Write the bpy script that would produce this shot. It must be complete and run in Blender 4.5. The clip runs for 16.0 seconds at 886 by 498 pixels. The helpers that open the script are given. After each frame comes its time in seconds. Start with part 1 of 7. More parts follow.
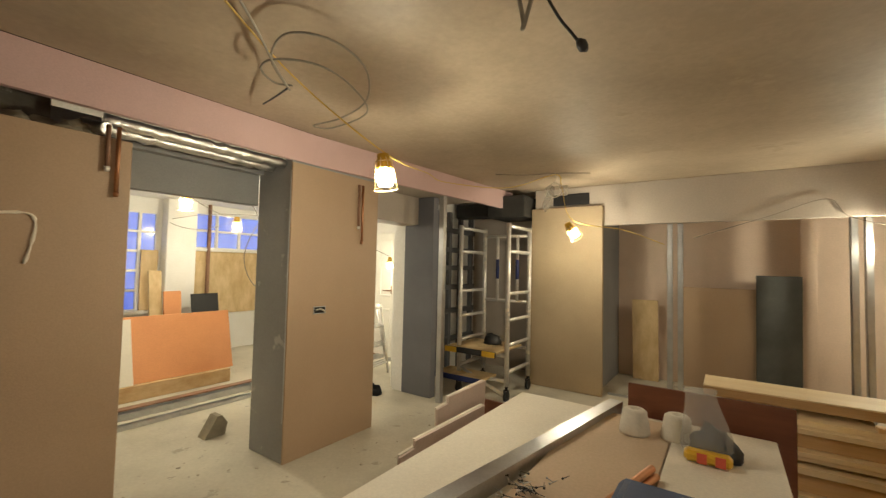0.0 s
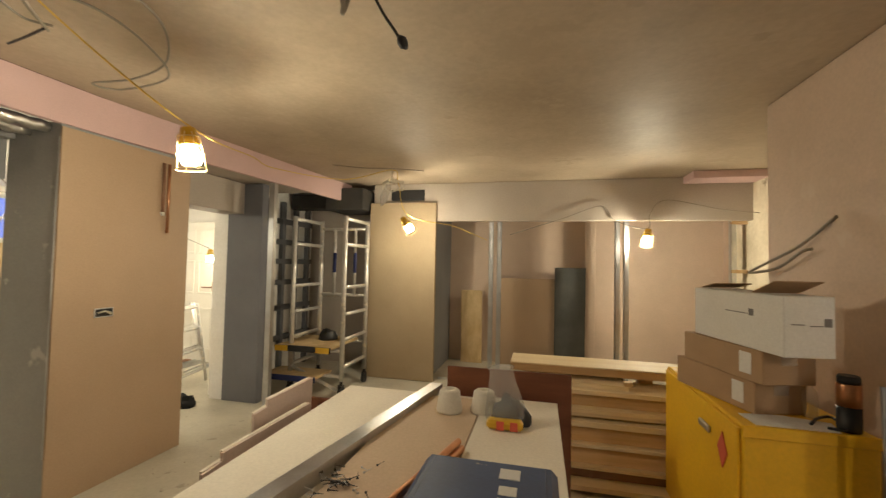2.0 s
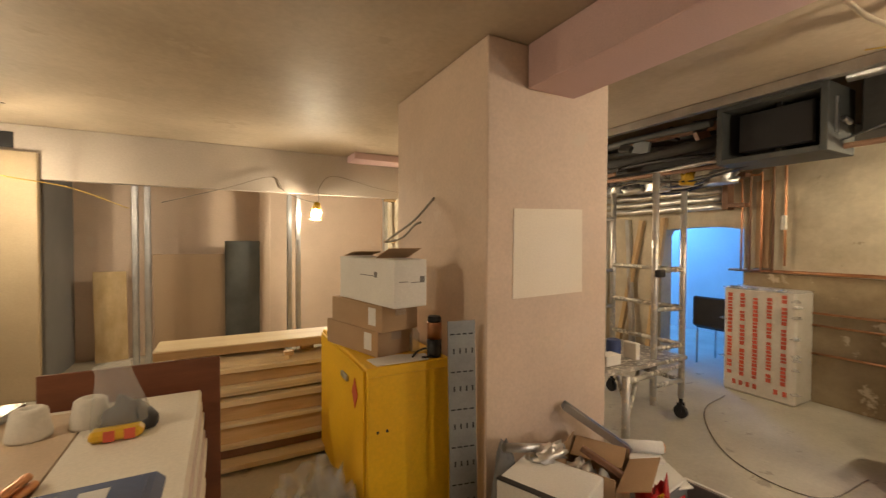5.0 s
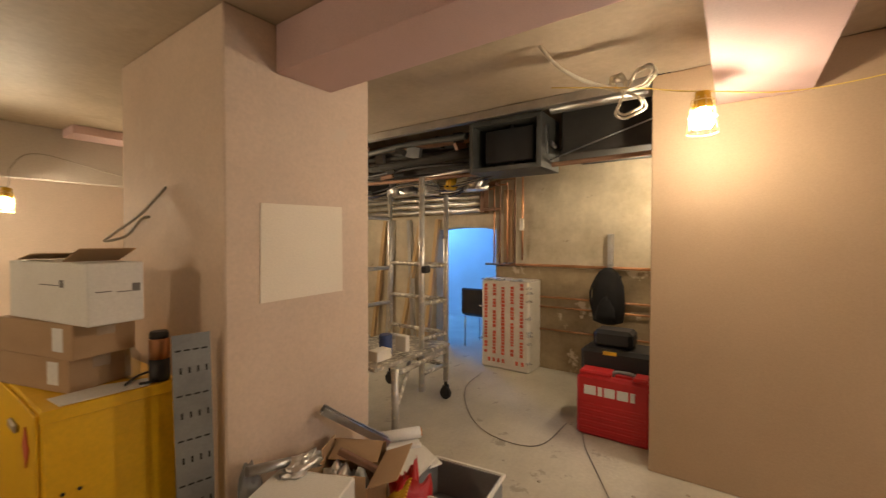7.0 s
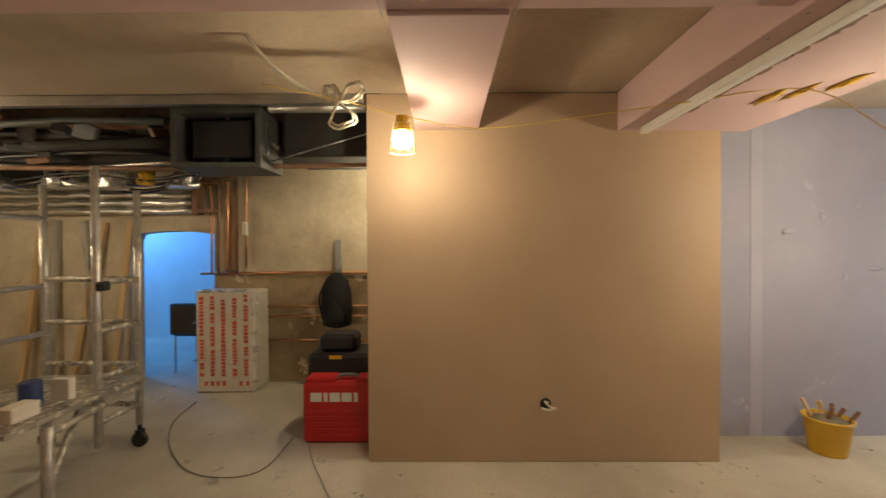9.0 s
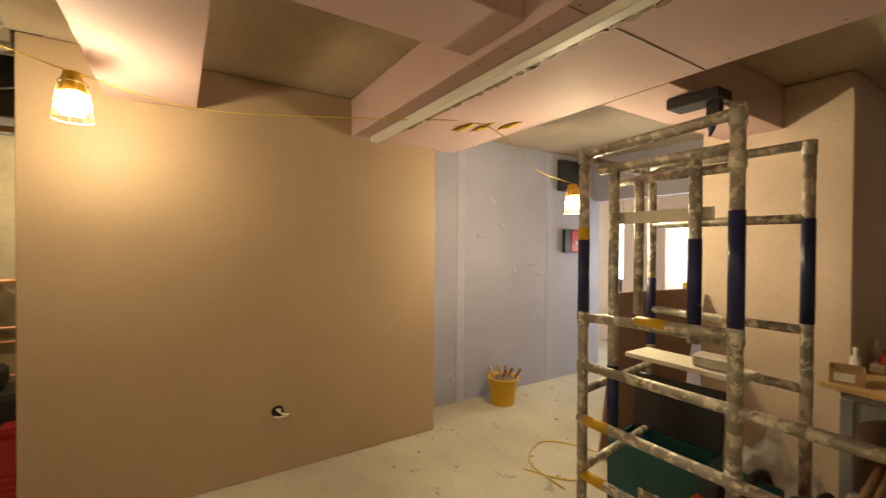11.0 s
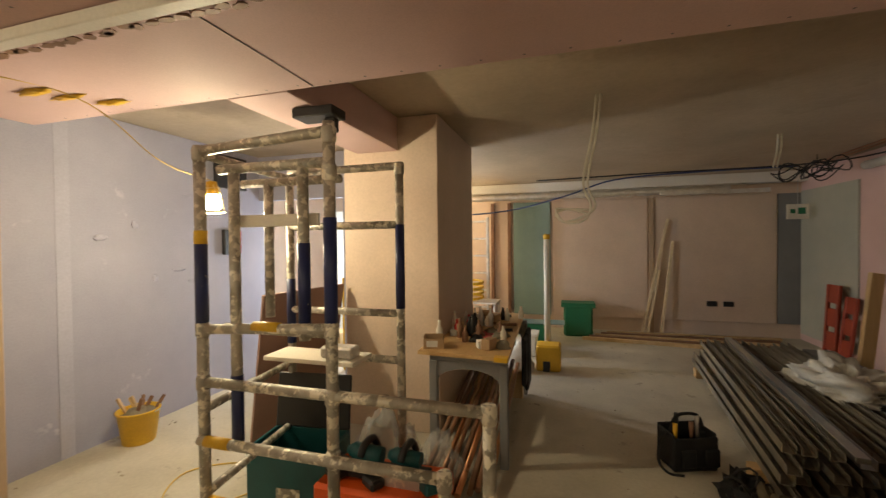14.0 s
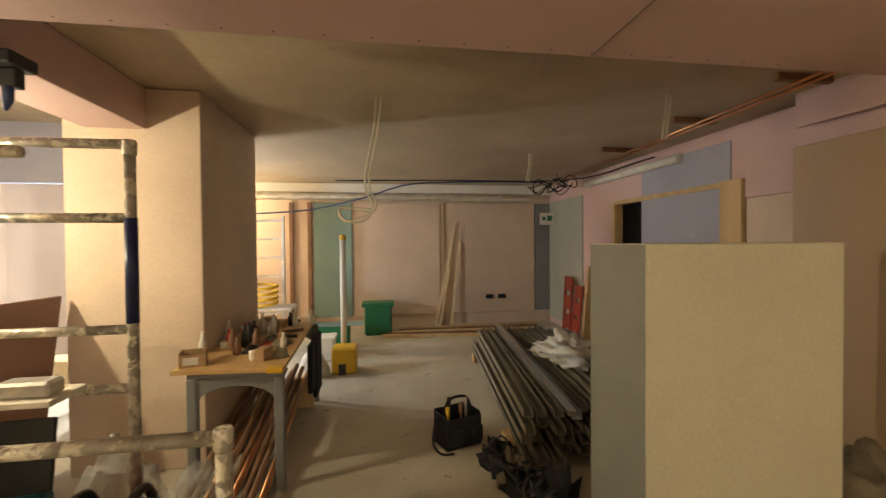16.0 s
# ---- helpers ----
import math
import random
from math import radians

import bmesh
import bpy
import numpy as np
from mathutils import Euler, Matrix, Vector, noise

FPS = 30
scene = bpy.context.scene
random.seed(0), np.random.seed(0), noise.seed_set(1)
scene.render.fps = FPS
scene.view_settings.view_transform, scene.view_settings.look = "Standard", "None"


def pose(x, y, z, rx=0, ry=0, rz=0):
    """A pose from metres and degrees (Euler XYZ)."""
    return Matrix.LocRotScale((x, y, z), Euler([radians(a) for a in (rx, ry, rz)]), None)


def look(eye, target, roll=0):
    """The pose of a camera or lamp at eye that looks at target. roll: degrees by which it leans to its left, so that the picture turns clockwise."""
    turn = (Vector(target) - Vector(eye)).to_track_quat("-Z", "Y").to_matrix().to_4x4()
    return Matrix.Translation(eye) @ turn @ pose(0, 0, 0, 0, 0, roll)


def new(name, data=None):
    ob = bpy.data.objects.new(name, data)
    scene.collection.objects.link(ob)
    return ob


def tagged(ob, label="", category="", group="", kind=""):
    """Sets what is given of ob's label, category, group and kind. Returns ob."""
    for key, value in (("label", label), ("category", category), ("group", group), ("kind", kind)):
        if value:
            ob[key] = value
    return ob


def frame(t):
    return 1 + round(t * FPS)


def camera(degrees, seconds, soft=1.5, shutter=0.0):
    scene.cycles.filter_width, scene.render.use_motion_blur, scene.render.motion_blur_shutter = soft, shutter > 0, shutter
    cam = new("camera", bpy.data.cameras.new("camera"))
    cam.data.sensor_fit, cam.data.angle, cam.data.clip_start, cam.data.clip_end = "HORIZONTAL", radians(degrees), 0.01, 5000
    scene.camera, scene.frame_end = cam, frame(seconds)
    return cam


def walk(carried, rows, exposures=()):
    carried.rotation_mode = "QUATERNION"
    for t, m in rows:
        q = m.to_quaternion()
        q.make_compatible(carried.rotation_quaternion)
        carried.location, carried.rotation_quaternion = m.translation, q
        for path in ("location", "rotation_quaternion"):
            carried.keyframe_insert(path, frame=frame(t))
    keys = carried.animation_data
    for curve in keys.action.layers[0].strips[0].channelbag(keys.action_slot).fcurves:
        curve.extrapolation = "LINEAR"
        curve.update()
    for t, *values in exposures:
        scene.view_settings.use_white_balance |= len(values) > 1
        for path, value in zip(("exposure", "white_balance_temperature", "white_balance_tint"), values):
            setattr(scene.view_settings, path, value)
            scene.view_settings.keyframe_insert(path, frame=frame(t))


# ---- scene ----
PATH = [
    (0, (0.084, -0.099, 1.494), (-1.052, 1.545, 1.578), 1.3),
    (0.5, (0.097, -0.074, 1.493), (-0.906, 1.654, 1.576), 1.4),
    (1, (0.117, -0.056, 1.482), (-0.727, 1.755, 1.571), 1.3),
    (1.5, (0.14, -0.05, 1.486), (-0.521, 1.836, 1.569), 1.3),
    (2, (0.165, -0.046, 1.484), (-0.296, 1.898, 1.557), 1.2),
    (2.5, (0.184, -0.038, 1.481), (-0.046, 1.948, 1.534), 1.1),
    (3, (0.199, -0.03, 1.475), (0.217, 1.969, 1.506), 1.0),
    (3.5, (0.233, -0.021, 1.472), (0.511, 1.959, 1.481), 0.8),
    (4, (0.281, -0.012, 1.472), (0.801, 1.919, 1.464), 0.6),
    (4.2, (0.293, -0.019, 1.477), (0.907, 1.884, 1.461), 0.5),
    (6.3, (0.54, -0.079, 1.483), (1.931, 1.358, 1.442), 0.2),
    (6.5, (0.562, -0.096, 1.474), (2.023, 1.268, 1.437), 0.2),
    (7, (0.623, -0.136, 1.474), (2.253, 1.021, 1.435), 0.1),
    (7.5, (0.67, -0.163, 1.483), (2.446, 0.757, 1.442), 0.0),
    (8, (0.694, -0.167, 1.49), (2.589, 0.474, 1.455), -0.2),
    (8.5, (0.708, -0.191, 1.495), (2.679, 0.151, 1.466), -0.3),
    (9, (0.723, -0.239, 1.495), (2.723, -0.223, 1.471), -0.3),
    (9.5, (0.729, -0.294, 1.491), (2.706, -0.596, 1.472), -0.2),
    (10, (0.733, -0.335, 1.491), (2.643, -0.93, 1.47), -0.3),
    (10.2, (0.733, -0.34, 1.484), (2.605, -1.046, 1.467), -0.1),
    (12.3, (0.63, -0.468, 1.513), (1.91, -2.003, 1.461), 0.1),
    (12.5, (0.619, -0.483, 1.514), (1.824, -2.079, 1.463), -0.0),
    (13, (0.578, -0.51, 1.511), (1.581, -2.24, 1.469), -0.4),
    (13.5, (0.512, -0.549, 1.513), (1.292, -2.39, 1.476), -0.7),
    (14, (0.473, -0.599, 1.518), (1.048, -2.514, 1.484), -0.6),
    (14.5, (0.411, -0.629, 1.521), (0.781, -2.594, 1.493), -0.6),
    (15, (0.349, -0.656, 1.525), (0.508, -2.65, 1.496), -0.1),
    (15.5, (0.3, -0.684, 1.512), (0.237, -2.683, 1.486), -0.3),
    (16, (0.26, -0.703, 1.496), (-0.043, -2.68, 1.464), -0.5),
]
cam = camera(94.3, 16.0, soft=1.3, shutter=0.35)
walk(cam, [(t, look(eye, target, roll)) for t, eye, target, roll in PATH], [(0, 0.06, 6050, 10), (2, 0.17, 6150, 12), (3, 0.28, 6200, 13), (4, 0.44, 6350, 15), (7, 0.22, 6700, 20), (8.5, -0.03, 6500, 16), (9.5, -0.17, 7300, 11), (10, -0.12, 8000, 9), (12.5, 0.04, 6800, 12), (14.5, 0.32, 6800, 9), (16, 0.68, 6900, 8)])

# ---- light ----
world = bpy.data.worlds.new("world")
scene.world = world
world.use_nodes = True
wn = world.node_tree
sky = wn.nodes.new("ShaderNodeTexSky")
sky.sky_type = "NISHITA"
sky.sun_disc = False
sky.sun_elevation = radians(2.0)
sky.sun_rotation = radians(200)
wn.links.new(sky.outputs[0], wn.nodes["Background"].inputs[0])
wn.nodes["Background"].inputs[1].default_value = 0.12

WARM = (1.0, 0.87, 0.58)


def point_lamp(name, at, watts, colour=WARM, size=0.02):
    d = bpy.data.lights.new(name, "POINT")
    d.energy, d.color, d.shadow_soft_size = watts, colour, size
    o = new(name, d)
    o.location = at
    return o


def window_light(name, at, target, w, h, watts, colour):
    d = bpy.data.lights.new(name, "AREA")
    d.shape, d.size, d.size_y, d.energy, d.color = "RECTANGLE", w, h, watts, colour
    o = new(name, d)
    o.matrix_world = look(at, target)
    return o


# ---- materials ----
def material(name, base, second=None, rough=0.7, metal=0.0, scale=6.0, fine=90.0, bump=0.15, blotch=0.5, specks=None, alpha=1.0,
             glass=0.0, emit=None, vary=0.0, stretch=(1, 1, 1), spec=0.5):
    m = bpy.data.materials.new(name)
    m.use_nodes = True
    t = m.node_tree
    p = t.nodes["Principled BSDF"]
    second = second or tuple(c * 0.78 for c in base)

    def node(kind, **vals):
        n = t.nodes.new(kind)
        for k, v in vals.items():
            n.inputs[k].default_value = v
        return n
    coord = node("ShaderNodeTexCoord")
    mp = node("ShaderNodeMapping")
    mp.inputs["Scale"].default_value = stretch
    t.links.new(coord.outputs["Object"], mp.inputs["Vector"])
    big = node("ShaderNodeTexNoise", Scale=scale * 0.25, Detail=5.0, Roughness=0.6)
    small = node("ShaderNodeTexNoise", Scale=fine, Detail=3.0)
    t.links.new(mp.outputs[0], big.inputs["Vector"])
    t.links.new(mp.outputs[0], small.inputs["Vector"])
    ramp = node("ShaderNodeValToRGB")
    ramp.color_ramp.elements[0].position, ramp.color_ramp.elements[1].position = 0.5 - 0.28 * blotch, 0.5 + 0.28 * blotch
    ramp.color_ramp.elements[0].color, ramp.color_ramp.elements[1].color = (*second, 1), (*base, 1)
    t.links.new(big.outputs[0], ramp.inputs[0])
    colour = ramp.outputs[0]

    def mixed(fac_out, a, b, kind="MIX"):
        n = t.nodes.new("ShaderNodeMix")
        n.data_type, n.blend_type = "RGBA", kind
        if isinstance(fac_out, float):
            n.inputs[0].default_value = fac_out
        else:
            t.links.new(fac_out, n.inputs[0])
        for src, slot in ((a, 6), (b, 7)):
            if isinstance(src, tuple):
                n.inputs[slot].default_value = (*src, 1)
            else:
                t.links.new(src, n.inputs[slot])
        return n.outputs[2]
    grain = node("ShaderNodeMapRange")
    grain.inputs["To Min"].default_value, grain.inputs["To Max"].default_value = 0.86, 1.1
    t.links.new(small.outputs[0], grain.inputs["Value"])
    colour = mixed(1.0, colour, grain.outputs[0], "MULTIPLY")
    if specks:
        sp = node("ShaderNodeTexNoise", Scale=specks[1], Detail=4.0, Roughness=0.65)
        t.links.new(mp.outputs[0], sp.inputs["Vector"])
        cut = node("ShaderNodeMapRange")
        cut.inputs["From Min"].default_value, cut.inputs["From Max"].default_value = specks[2], specks[2] + 0.05
        t.links.new(sp.outputs[0], cut.inputs["Value"])
        colour = mixed(cut.outputs[0], colour, specks[0])
    if vary:
        info = node("ShaderNodeObjectInfo")
        vr = node("ShaderNodeMapRange")
        vr.inputs["To Min"].default_value, vr.inputs["To Max"].default_value = 1 - vary, 1 + vary * 0.4
        t.links.new(info.outputs["Random"], vr.inputs["Value"])
        colour = mixed(1.0, colour, vr.outputs[0], "MULTIPLY")
    t.links.new(colour, p.inputs["Base Color"])
    rr = node("ShaderNodeMapRange")
    rr.inputs["To Min"].default_value, rr.inputs["To Max"].default_value = max(0.03, rough - 0.13), min(1.0, rough + 0.13)
    t.links.new(big.outputs[0], rr.inputs["Value"])
    t.links.new(rr.outputs[0], p.inputs["Roughness"])
    p.inputs["Metallic"].default_value = metal
    p.inputs["Specular IOR Level"].default_value = spec
    p.inputs["Alpha"].default_value = alpha
    p.inputs["Transmission Weight"].default_value = glass
    if emit:
        p.inputs["Emission Color"].default_value = (*emit[0], 1)
        p.inputs["Emission Strength"].default_value = emit[1]
    if bump:
        add = node("ShaderNodeMath")
        add.operation = "ADD"
        t.links.new(big.outputs[0], add.inputs[0])
        t.links.new(small.outputs[0], add.inputs[1])
        b = node("ShaderNodeBump", Strength=bump, Distance=0.006)
        t.links.new(add.outputs[0], b.inputs["Height"])
        t.links.new(b.outputs[0], p.inputs["Normal"])
    return m


SKIM = material("skimmed_ceiling", (0.54, 0.445, 0.335), (0.37, 0.295, 0.21), 0.58, scale=4.2, fine=30, bump=0.16, blotch=0.75, spec=0.28, specks=((0.44, 0.355, 0.26), 2.6, 0.6))
BROWN = material("fresh_plaster", (0.475, 0.342, 0.228), (0.405, 0.284, 0.182), 0.58, scale=3.4, fine=110, bump=0.14, blotch=0.9)
TAN = material("dry_plaster", (0.72, 0.57, 0.455), (0.59, 0.46, 0.36), 0.68, scale=5.5, fine=60, bump=0.14, blotch=0.8, specks=((0.64, 0.52, 0.42), 3.0, 0.62))
PINK = material("pink_fireboard", (0.66, 0.47, 0.46), (0.59, 0.41, 0.39), 0.75, scale=4, fine=140, bump=0.04, specks=((0.42, 0.3, 0.28), 22, 0.74))
LILAC = material("blue_board", (0.435, 0.43, 0.52), (0.32, 0.32, 0.415), 0.7, scale=5, fine=90, bump=0.06, blotch=0.9, specks=((0.475, 0.468, 0.545), 3.2, 0.66))
LILACPALE = material("joint_filler", (0.44, 0.44, 0.535), (0.39, 0.39, 0.485), 0.75, scale=6, fine=60, bump=0.1)
PILLARGREY = material("weathered_grey_board", (0.36, 0.36, 0.355), (0.27, 0.27, 0.265), 0.75, scale=5, fine=90, bump=0.08, blotch=0.7, specks=((0.48, 0.47, 0.45), 4, 0.64))
GREY = material("grey_board", (0.25, 0.25, 0.255), (0.19, 0.19, 0.195), 0.75, scale=4, fine=90, bump=0.05, specks=((0.5, 0.49, 0.48), 6, 0.72))
SCREED = material("dusty_screed", (0.64, 0.595, 0.49), (0.40, 0.36, 0.285), 0.8, scale=4.0, fine=38, bump=0.3, blotch=0.8, specks=((0.37, 0.33, 0.265), 5.0, 0.62))
HEADER = material("skimmed_header", (0.50, 0.44, 0.38), (0.43, 0.375, 0.32), 0.75, scale=3, fine=60, bump=0.08)
WHITEWALL = material("white_wall", (0.83, 0.815, 0.785), (0.74, 0.715, 0.67), 0.75, scale=4, fine=60, bump=0.1)
MASONRY = material("whitewashed_masonry", (0.68, 0.60, 0.46), (0.44, 0.37, 0.26), 0.85, scale=7, fine=22, bump=0.7, blotch=0.6, specks=((0.24, 0.19, 0.13), 3.0, 0.66))
DUCTGREY = material("dull_duct_steel", (0.10, 0.105, 0.10), (0.06, 0.062, 0.06), 0.6, scale=8, fine=60, bump=0.1)
# near-black: unlit ceiling depth put into the colour; also used for black ducts
DARKVOID = material("unlit_void_and_duct", (0.06, 0.055, 0.05), (0.03, 0.028, 0.025), 0.9, scale=6, fine=30, bump=0.5)
PAPER = material("cream_filler", (0.86, 0.78, 0.66), (0.82, 0.74, 0.62), 0.8, scale=5, fine=120, bump=0.04)
TIMBER = material("planed_softwood", (0.76, 0.53, 0.28), (0.61, 0.39, 0.17), 0.55, scale=16, fine=120, bump=0.1, stretch=(0.12, 1.5, 3), vary=0.25)
TIMBERY = material("sawn_softwood", (0.66, 0.47, 0.26), (0.52, 0.35, 0.17), 0.6, scale=16, fine=120, bump=0.15, stretch=(1.5, 1.5, 0.12), vary=0.2)
PALEWOOD = material("pale_softwood", (0.92, 0.78, 0.53), (0.82, 0.65, 0.40), 0.5, scale=16, fine=120, bump=0.08, stretch=(0.12, 1.5, 3), vary=0.15)
OSB = material("raw_ply", (0.66, 0.50, 0.28), (0.50, 0.35, 0.17), 0.65, scale=30, fine=80, bump=0.2, stretch=(1, 1, 0.4))
REDBOARD = material("red_faced_ply", (0.21, 0.075, 0.035), (0.14, 0.045, 0.022), 0.4, scale=14, fine=70, bump=0.05, stretch=(0.3, 1, 2))
ORANGEPLY = material("orange_faced_ply", (0.75, 0.34, 0.14), (0.66, 0.28, 0.11), 0.6, scale=4, fine=80, bump=0.04)
PLYTOP = material("plywood_top", (0.66, 0.44, 0.21), (0.53, 0.33, 0.14), 0.5, scale=12, fine=90, bump=0.08, stretch=(2, 0.25, 1), specks=((0.25, 0.17, 0.1), 9, 0.68))
GYPSUM = material("plasterboard_face", (0.85, 0.80, 0.70), (0.76, 0.70, 0.60), 0.8, scale=3, fine=90, bump=0.05, specks=((0.5, 0.43, 0.34), 7, 0.7))
GYPBACK = material("brown_paper_face", (0.64, 0.50, 0.37), (0.57, 0.44, 0.31), 0.8, scale=3, fine=90, bump=0.05, specks=((0.38, 0.29, 0.2), 7, 0.7))
GYPPINK = material("pink_paper_face", (0.68, 0.56, 0.51), (0.61, 0.49, 0.44), 0.8, scale=3, fine=90, bump=0.05)
GALV = material("galvanised_steel", (0.66, 0.67, 0.68), (0.48, 0.49, 0.51), 0.33, metal=1.0, scale=14, fine=120, bump=0.04)
ALU = material("tower_aluminium", (0.74, 0.72, 0.69), (0.52, 0.50, 0.47), 0.36, metal=0.55, scale=12, fine=60, bump=0.15, specks=((0.78, 0.72, 0.62), 14, 0.56))
ALUDIRTY = material("plaster_splashed_aluminium", (0.56, 0.52, 0.45), (0.27, 0.245, 0.205), 0.48, metal=0.45, scale=24, fine=40, bump=0.5, specks=((0.80, 0.75, 0.64), 20, 0.52))
SLEEVE = material("navy_sleeve", (0.018, 0.03, 0.13), (0.012, 0.018, 0.075), 0.4, scale=10, fine=60, bump=0.1, specks=((0.55, 0.5, 0.42), 26, 0.68))
YELLOWP = material("yellow_plastic", (0.75, 0.46, 0.03), (0.62, 0.36, 0.02), 0.45, scale=8, fine=60, bump=0.05)
YELLOWM = material("yellow_painted_steel", (0.90, 0.55, 0.012), (0.82, 0.47, 0.010), 0.45, scale=5, fine=60, bump=0.03, specks=((0.30, 0.17, 0.05), 11, 0.735))
COPPER = material("copper", (0.72, 0.38, 0.21), (0.50, 0.25, 0.13), 0.34, metal=1.0, scale=12, fine=60, bump=0.04)
RUST = material("rusty_pipe", (0.30, 0.17, 0.10), (0.20, 0.10, 0.06), 0.6, metal=0.2, scale=14, fine=60, bump=0.25)
FOIL = material("crinkled_foil", (0.86, 0.85, 0.83), (0.70, 0.69, 0.68), 0.36, metal=1.0, scale=30, fine=45, bump=0.9)
CARD = material("brown_cardboard", (0.46, 0.31, 0.18), (0.40, 0.26, 0.145), 0.8, scale=6, fine=120, bump=0.08, stretch=(1, 1, 3))
WHITECARD = material("white_cardboard", (0.80, 0.79, 0.76), (0.73, 0.71, 0.67), 0.65, scale=5, fine=100, bump=0.04)
INK = material("grey_print", (0.20, 0.19, 0.19), rough=0.7, bump=0)
WHITEINK = material("white_print", (0.82, 0.82, 0.80), rough=0.6, bump=0)
REDINK = material("red_print", (0.72, 0.13, 0.07), rough=0.6, bump=0)
BLACKP = material("black_plastic", (0.022, 0.022, 0.024), (0.012, 0.012, 0.013), 0.5, scale=10, fine=90, bump=0.1)
BLACKF = material("black_fabric", (0.015, 0.015, 0.017), (0.007, 0.007, 0.008), 0.9, scale=20, fine=160, bump=0.4)
BLUELID = material("blue_plastic", (0.055, 0.10, 0.24), (0.04, 0.07, 0.165), 0.45, scale=6, fine=70, bump=0.08, specks=((0.35, 0.34, 0.33), 9, 0.69))
TEAL = material("teal_plastic", (0.012, 0.11, 0.12), (0.008, 0.075, 0.085), 0.45, scale=8, fine=80, bump=0.08)
ORANGE = material("orange_plastic", (0.86, 0.13, 0.015), (0.74, 0.10, 0.01), 0.45, scale=8, fine=80, bump=0.05)
REDP = material("red_plastic", (0.55, 0.018, 0.02), (0.46, 0.013, 0.015), 0.42, scale=8, fine=80, bump=0.05)
GREENP = material("green_plastic", (0.012, 0.17, 0.07), (0.01, 0.13, 0.05), 0.5, scale=8, fine=80, bump=0.05)
WHITEP = material("white_plastic", (0.80, 0.78, 0.72), (0.74, 0.71, 0.64), 0.5, scale=8, fine=80, bump=0.03)
CABLEW = material("white_cable", (0.72, 0.67, 0.56), (0.62, 0.57, 0.46), 0.55, bump=0)
CABLEG = material("grey_cable", (0.30, 0.27, 0.22), (0.24, 0.21, 0.17), 0.55, bump=0)
CABLEY = material("yellow_cable", (0.72, 0.50, 0.12), (0.62, 0.42, 0.09), 0.55, bump=0)
CABLEB = material("blue_cable", (0.035, 0.07, 0.20), (0.03, 0.05, 0.15), 0.5, bump=0)
CAGE = material("cage_plastic", (0.86, 0.70, 0.36), (0.80, 0.62, 0.28), 0.4, bump=0)
BULB = material("lit_bulb", (1, 0.9, 0.7), rough=0.4, bump=0, emit=((1.0, 0.88, 0.62), 70.0))
TUBELIGHT = material("lit_tube", (1, 1, 1), rough=0.4, bump=0, emit=((0.62, 0.78, 1.0), 7.0))
CLEAR = material("clear_film", (0.85, 0.85, 0.83), (0.7, 0.7, 0.68), 0.25, scale=30, fine=60, bump=0.6, alpha=0.27)
GLASS = material("window_glass", (0.9, 0.95, 1.0), rough=0.08, bump=0, alpha=0.25)
DUSK = material("dusk_sky", (0.1, 0.2, 0.6), rough=1.0, bump=0, emit=((0.06, 0.16, 0.75), 1.0))
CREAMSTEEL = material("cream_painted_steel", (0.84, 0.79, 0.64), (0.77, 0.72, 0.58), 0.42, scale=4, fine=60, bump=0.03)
WHITECLOTH = material("white_dust_sheet", (0.74, 0.72, 0.68), (0.60, 0.58, 0.54), 0.9, scale=14, fine=60, bump=0.5)
INSULATION = material("wrapped_insulation", (0.78, 0.74, 0.67), (0.66, 0.61, 0.53), 0.35, scale=14, fine=40, bump=0.5)
TEALBOARD = material("moisture_board", (0.27, 0.38, 0.35), (0.21, 0.31, 0.285), 0.75, scale=4, fine=90, bump=0.05)
DUSTYSTEEL = material("dusty_steel", (0.30, 0.27, 0.22), (0.19, 0.17, 0.14), 0.6, metal=0.25, scale=10, fine=60, bump=0.1)
NIB = material("brown_paper_nib", (0.45, 0.35, 0.225), (0.385, 0.295, 0.185), 0.75, scale=4, fine=80, bump=0.06)
CRUMB = material("plaster_crumbs", (0.50, 0.45, 0.36), (0.38, 0.33, 0.25), 0.9, scale=20, fine=50, bump=0.4)
MAUVE = material("mauve_faced_board", (0.40, 0.245, 0.20), (0.33, 0.20, 0.16), 0.75, scale=5, fine=90, bump=0.06)
RETURN = material("blue_grey_board", (0.17, 0.17, 0.185), (0.13, 0.13, 0.145), 0.75, scale=5, fine=90, bump=0.06, specks=((0.34, 0.33, 0.33), 7, 0.72))
DULLGALV = material("weathered_galvanised_steel", (0.33, 0.34, 0.34), (0.23, 0.235, 0.24), 0.48, metal=0.6, scale=14, fine=90, bump=0.05)
# darker grey for the cupboard's side: its shade is put into the colour
SIDESTEEL = material("shaded_cupboard_side", (0.33, 0.34, 0.31), (0.26, 0.27, 0.245), 0.45, scale=4, fine=60, bump=0.03)
BAREMASONRY = material("bare_masonry", (0.40, 0.31, 0.19), (0.21, 0.15, 0.085), 0.9, scale=9, fine=24, bump=0.9, blotch=0.6, specks=((0.56, 0.47, 0.34), 4.0, 0.6))
ROUGHHEAD = material("rough_concrete", (0.20, 0.175, 0.14), (0.09, 0.075, 0.055), 0.9, scale=14, fine=40, bump=0.9, specks=((0.34, 0.31, 0.26), 9, 0.6))
PALEGREEN = material("pale_green_board", (0.44, 0.45, 0.39), (0.37, 0.38, 0.33), 0.75, scale=4, fine=90, bump=0.05)
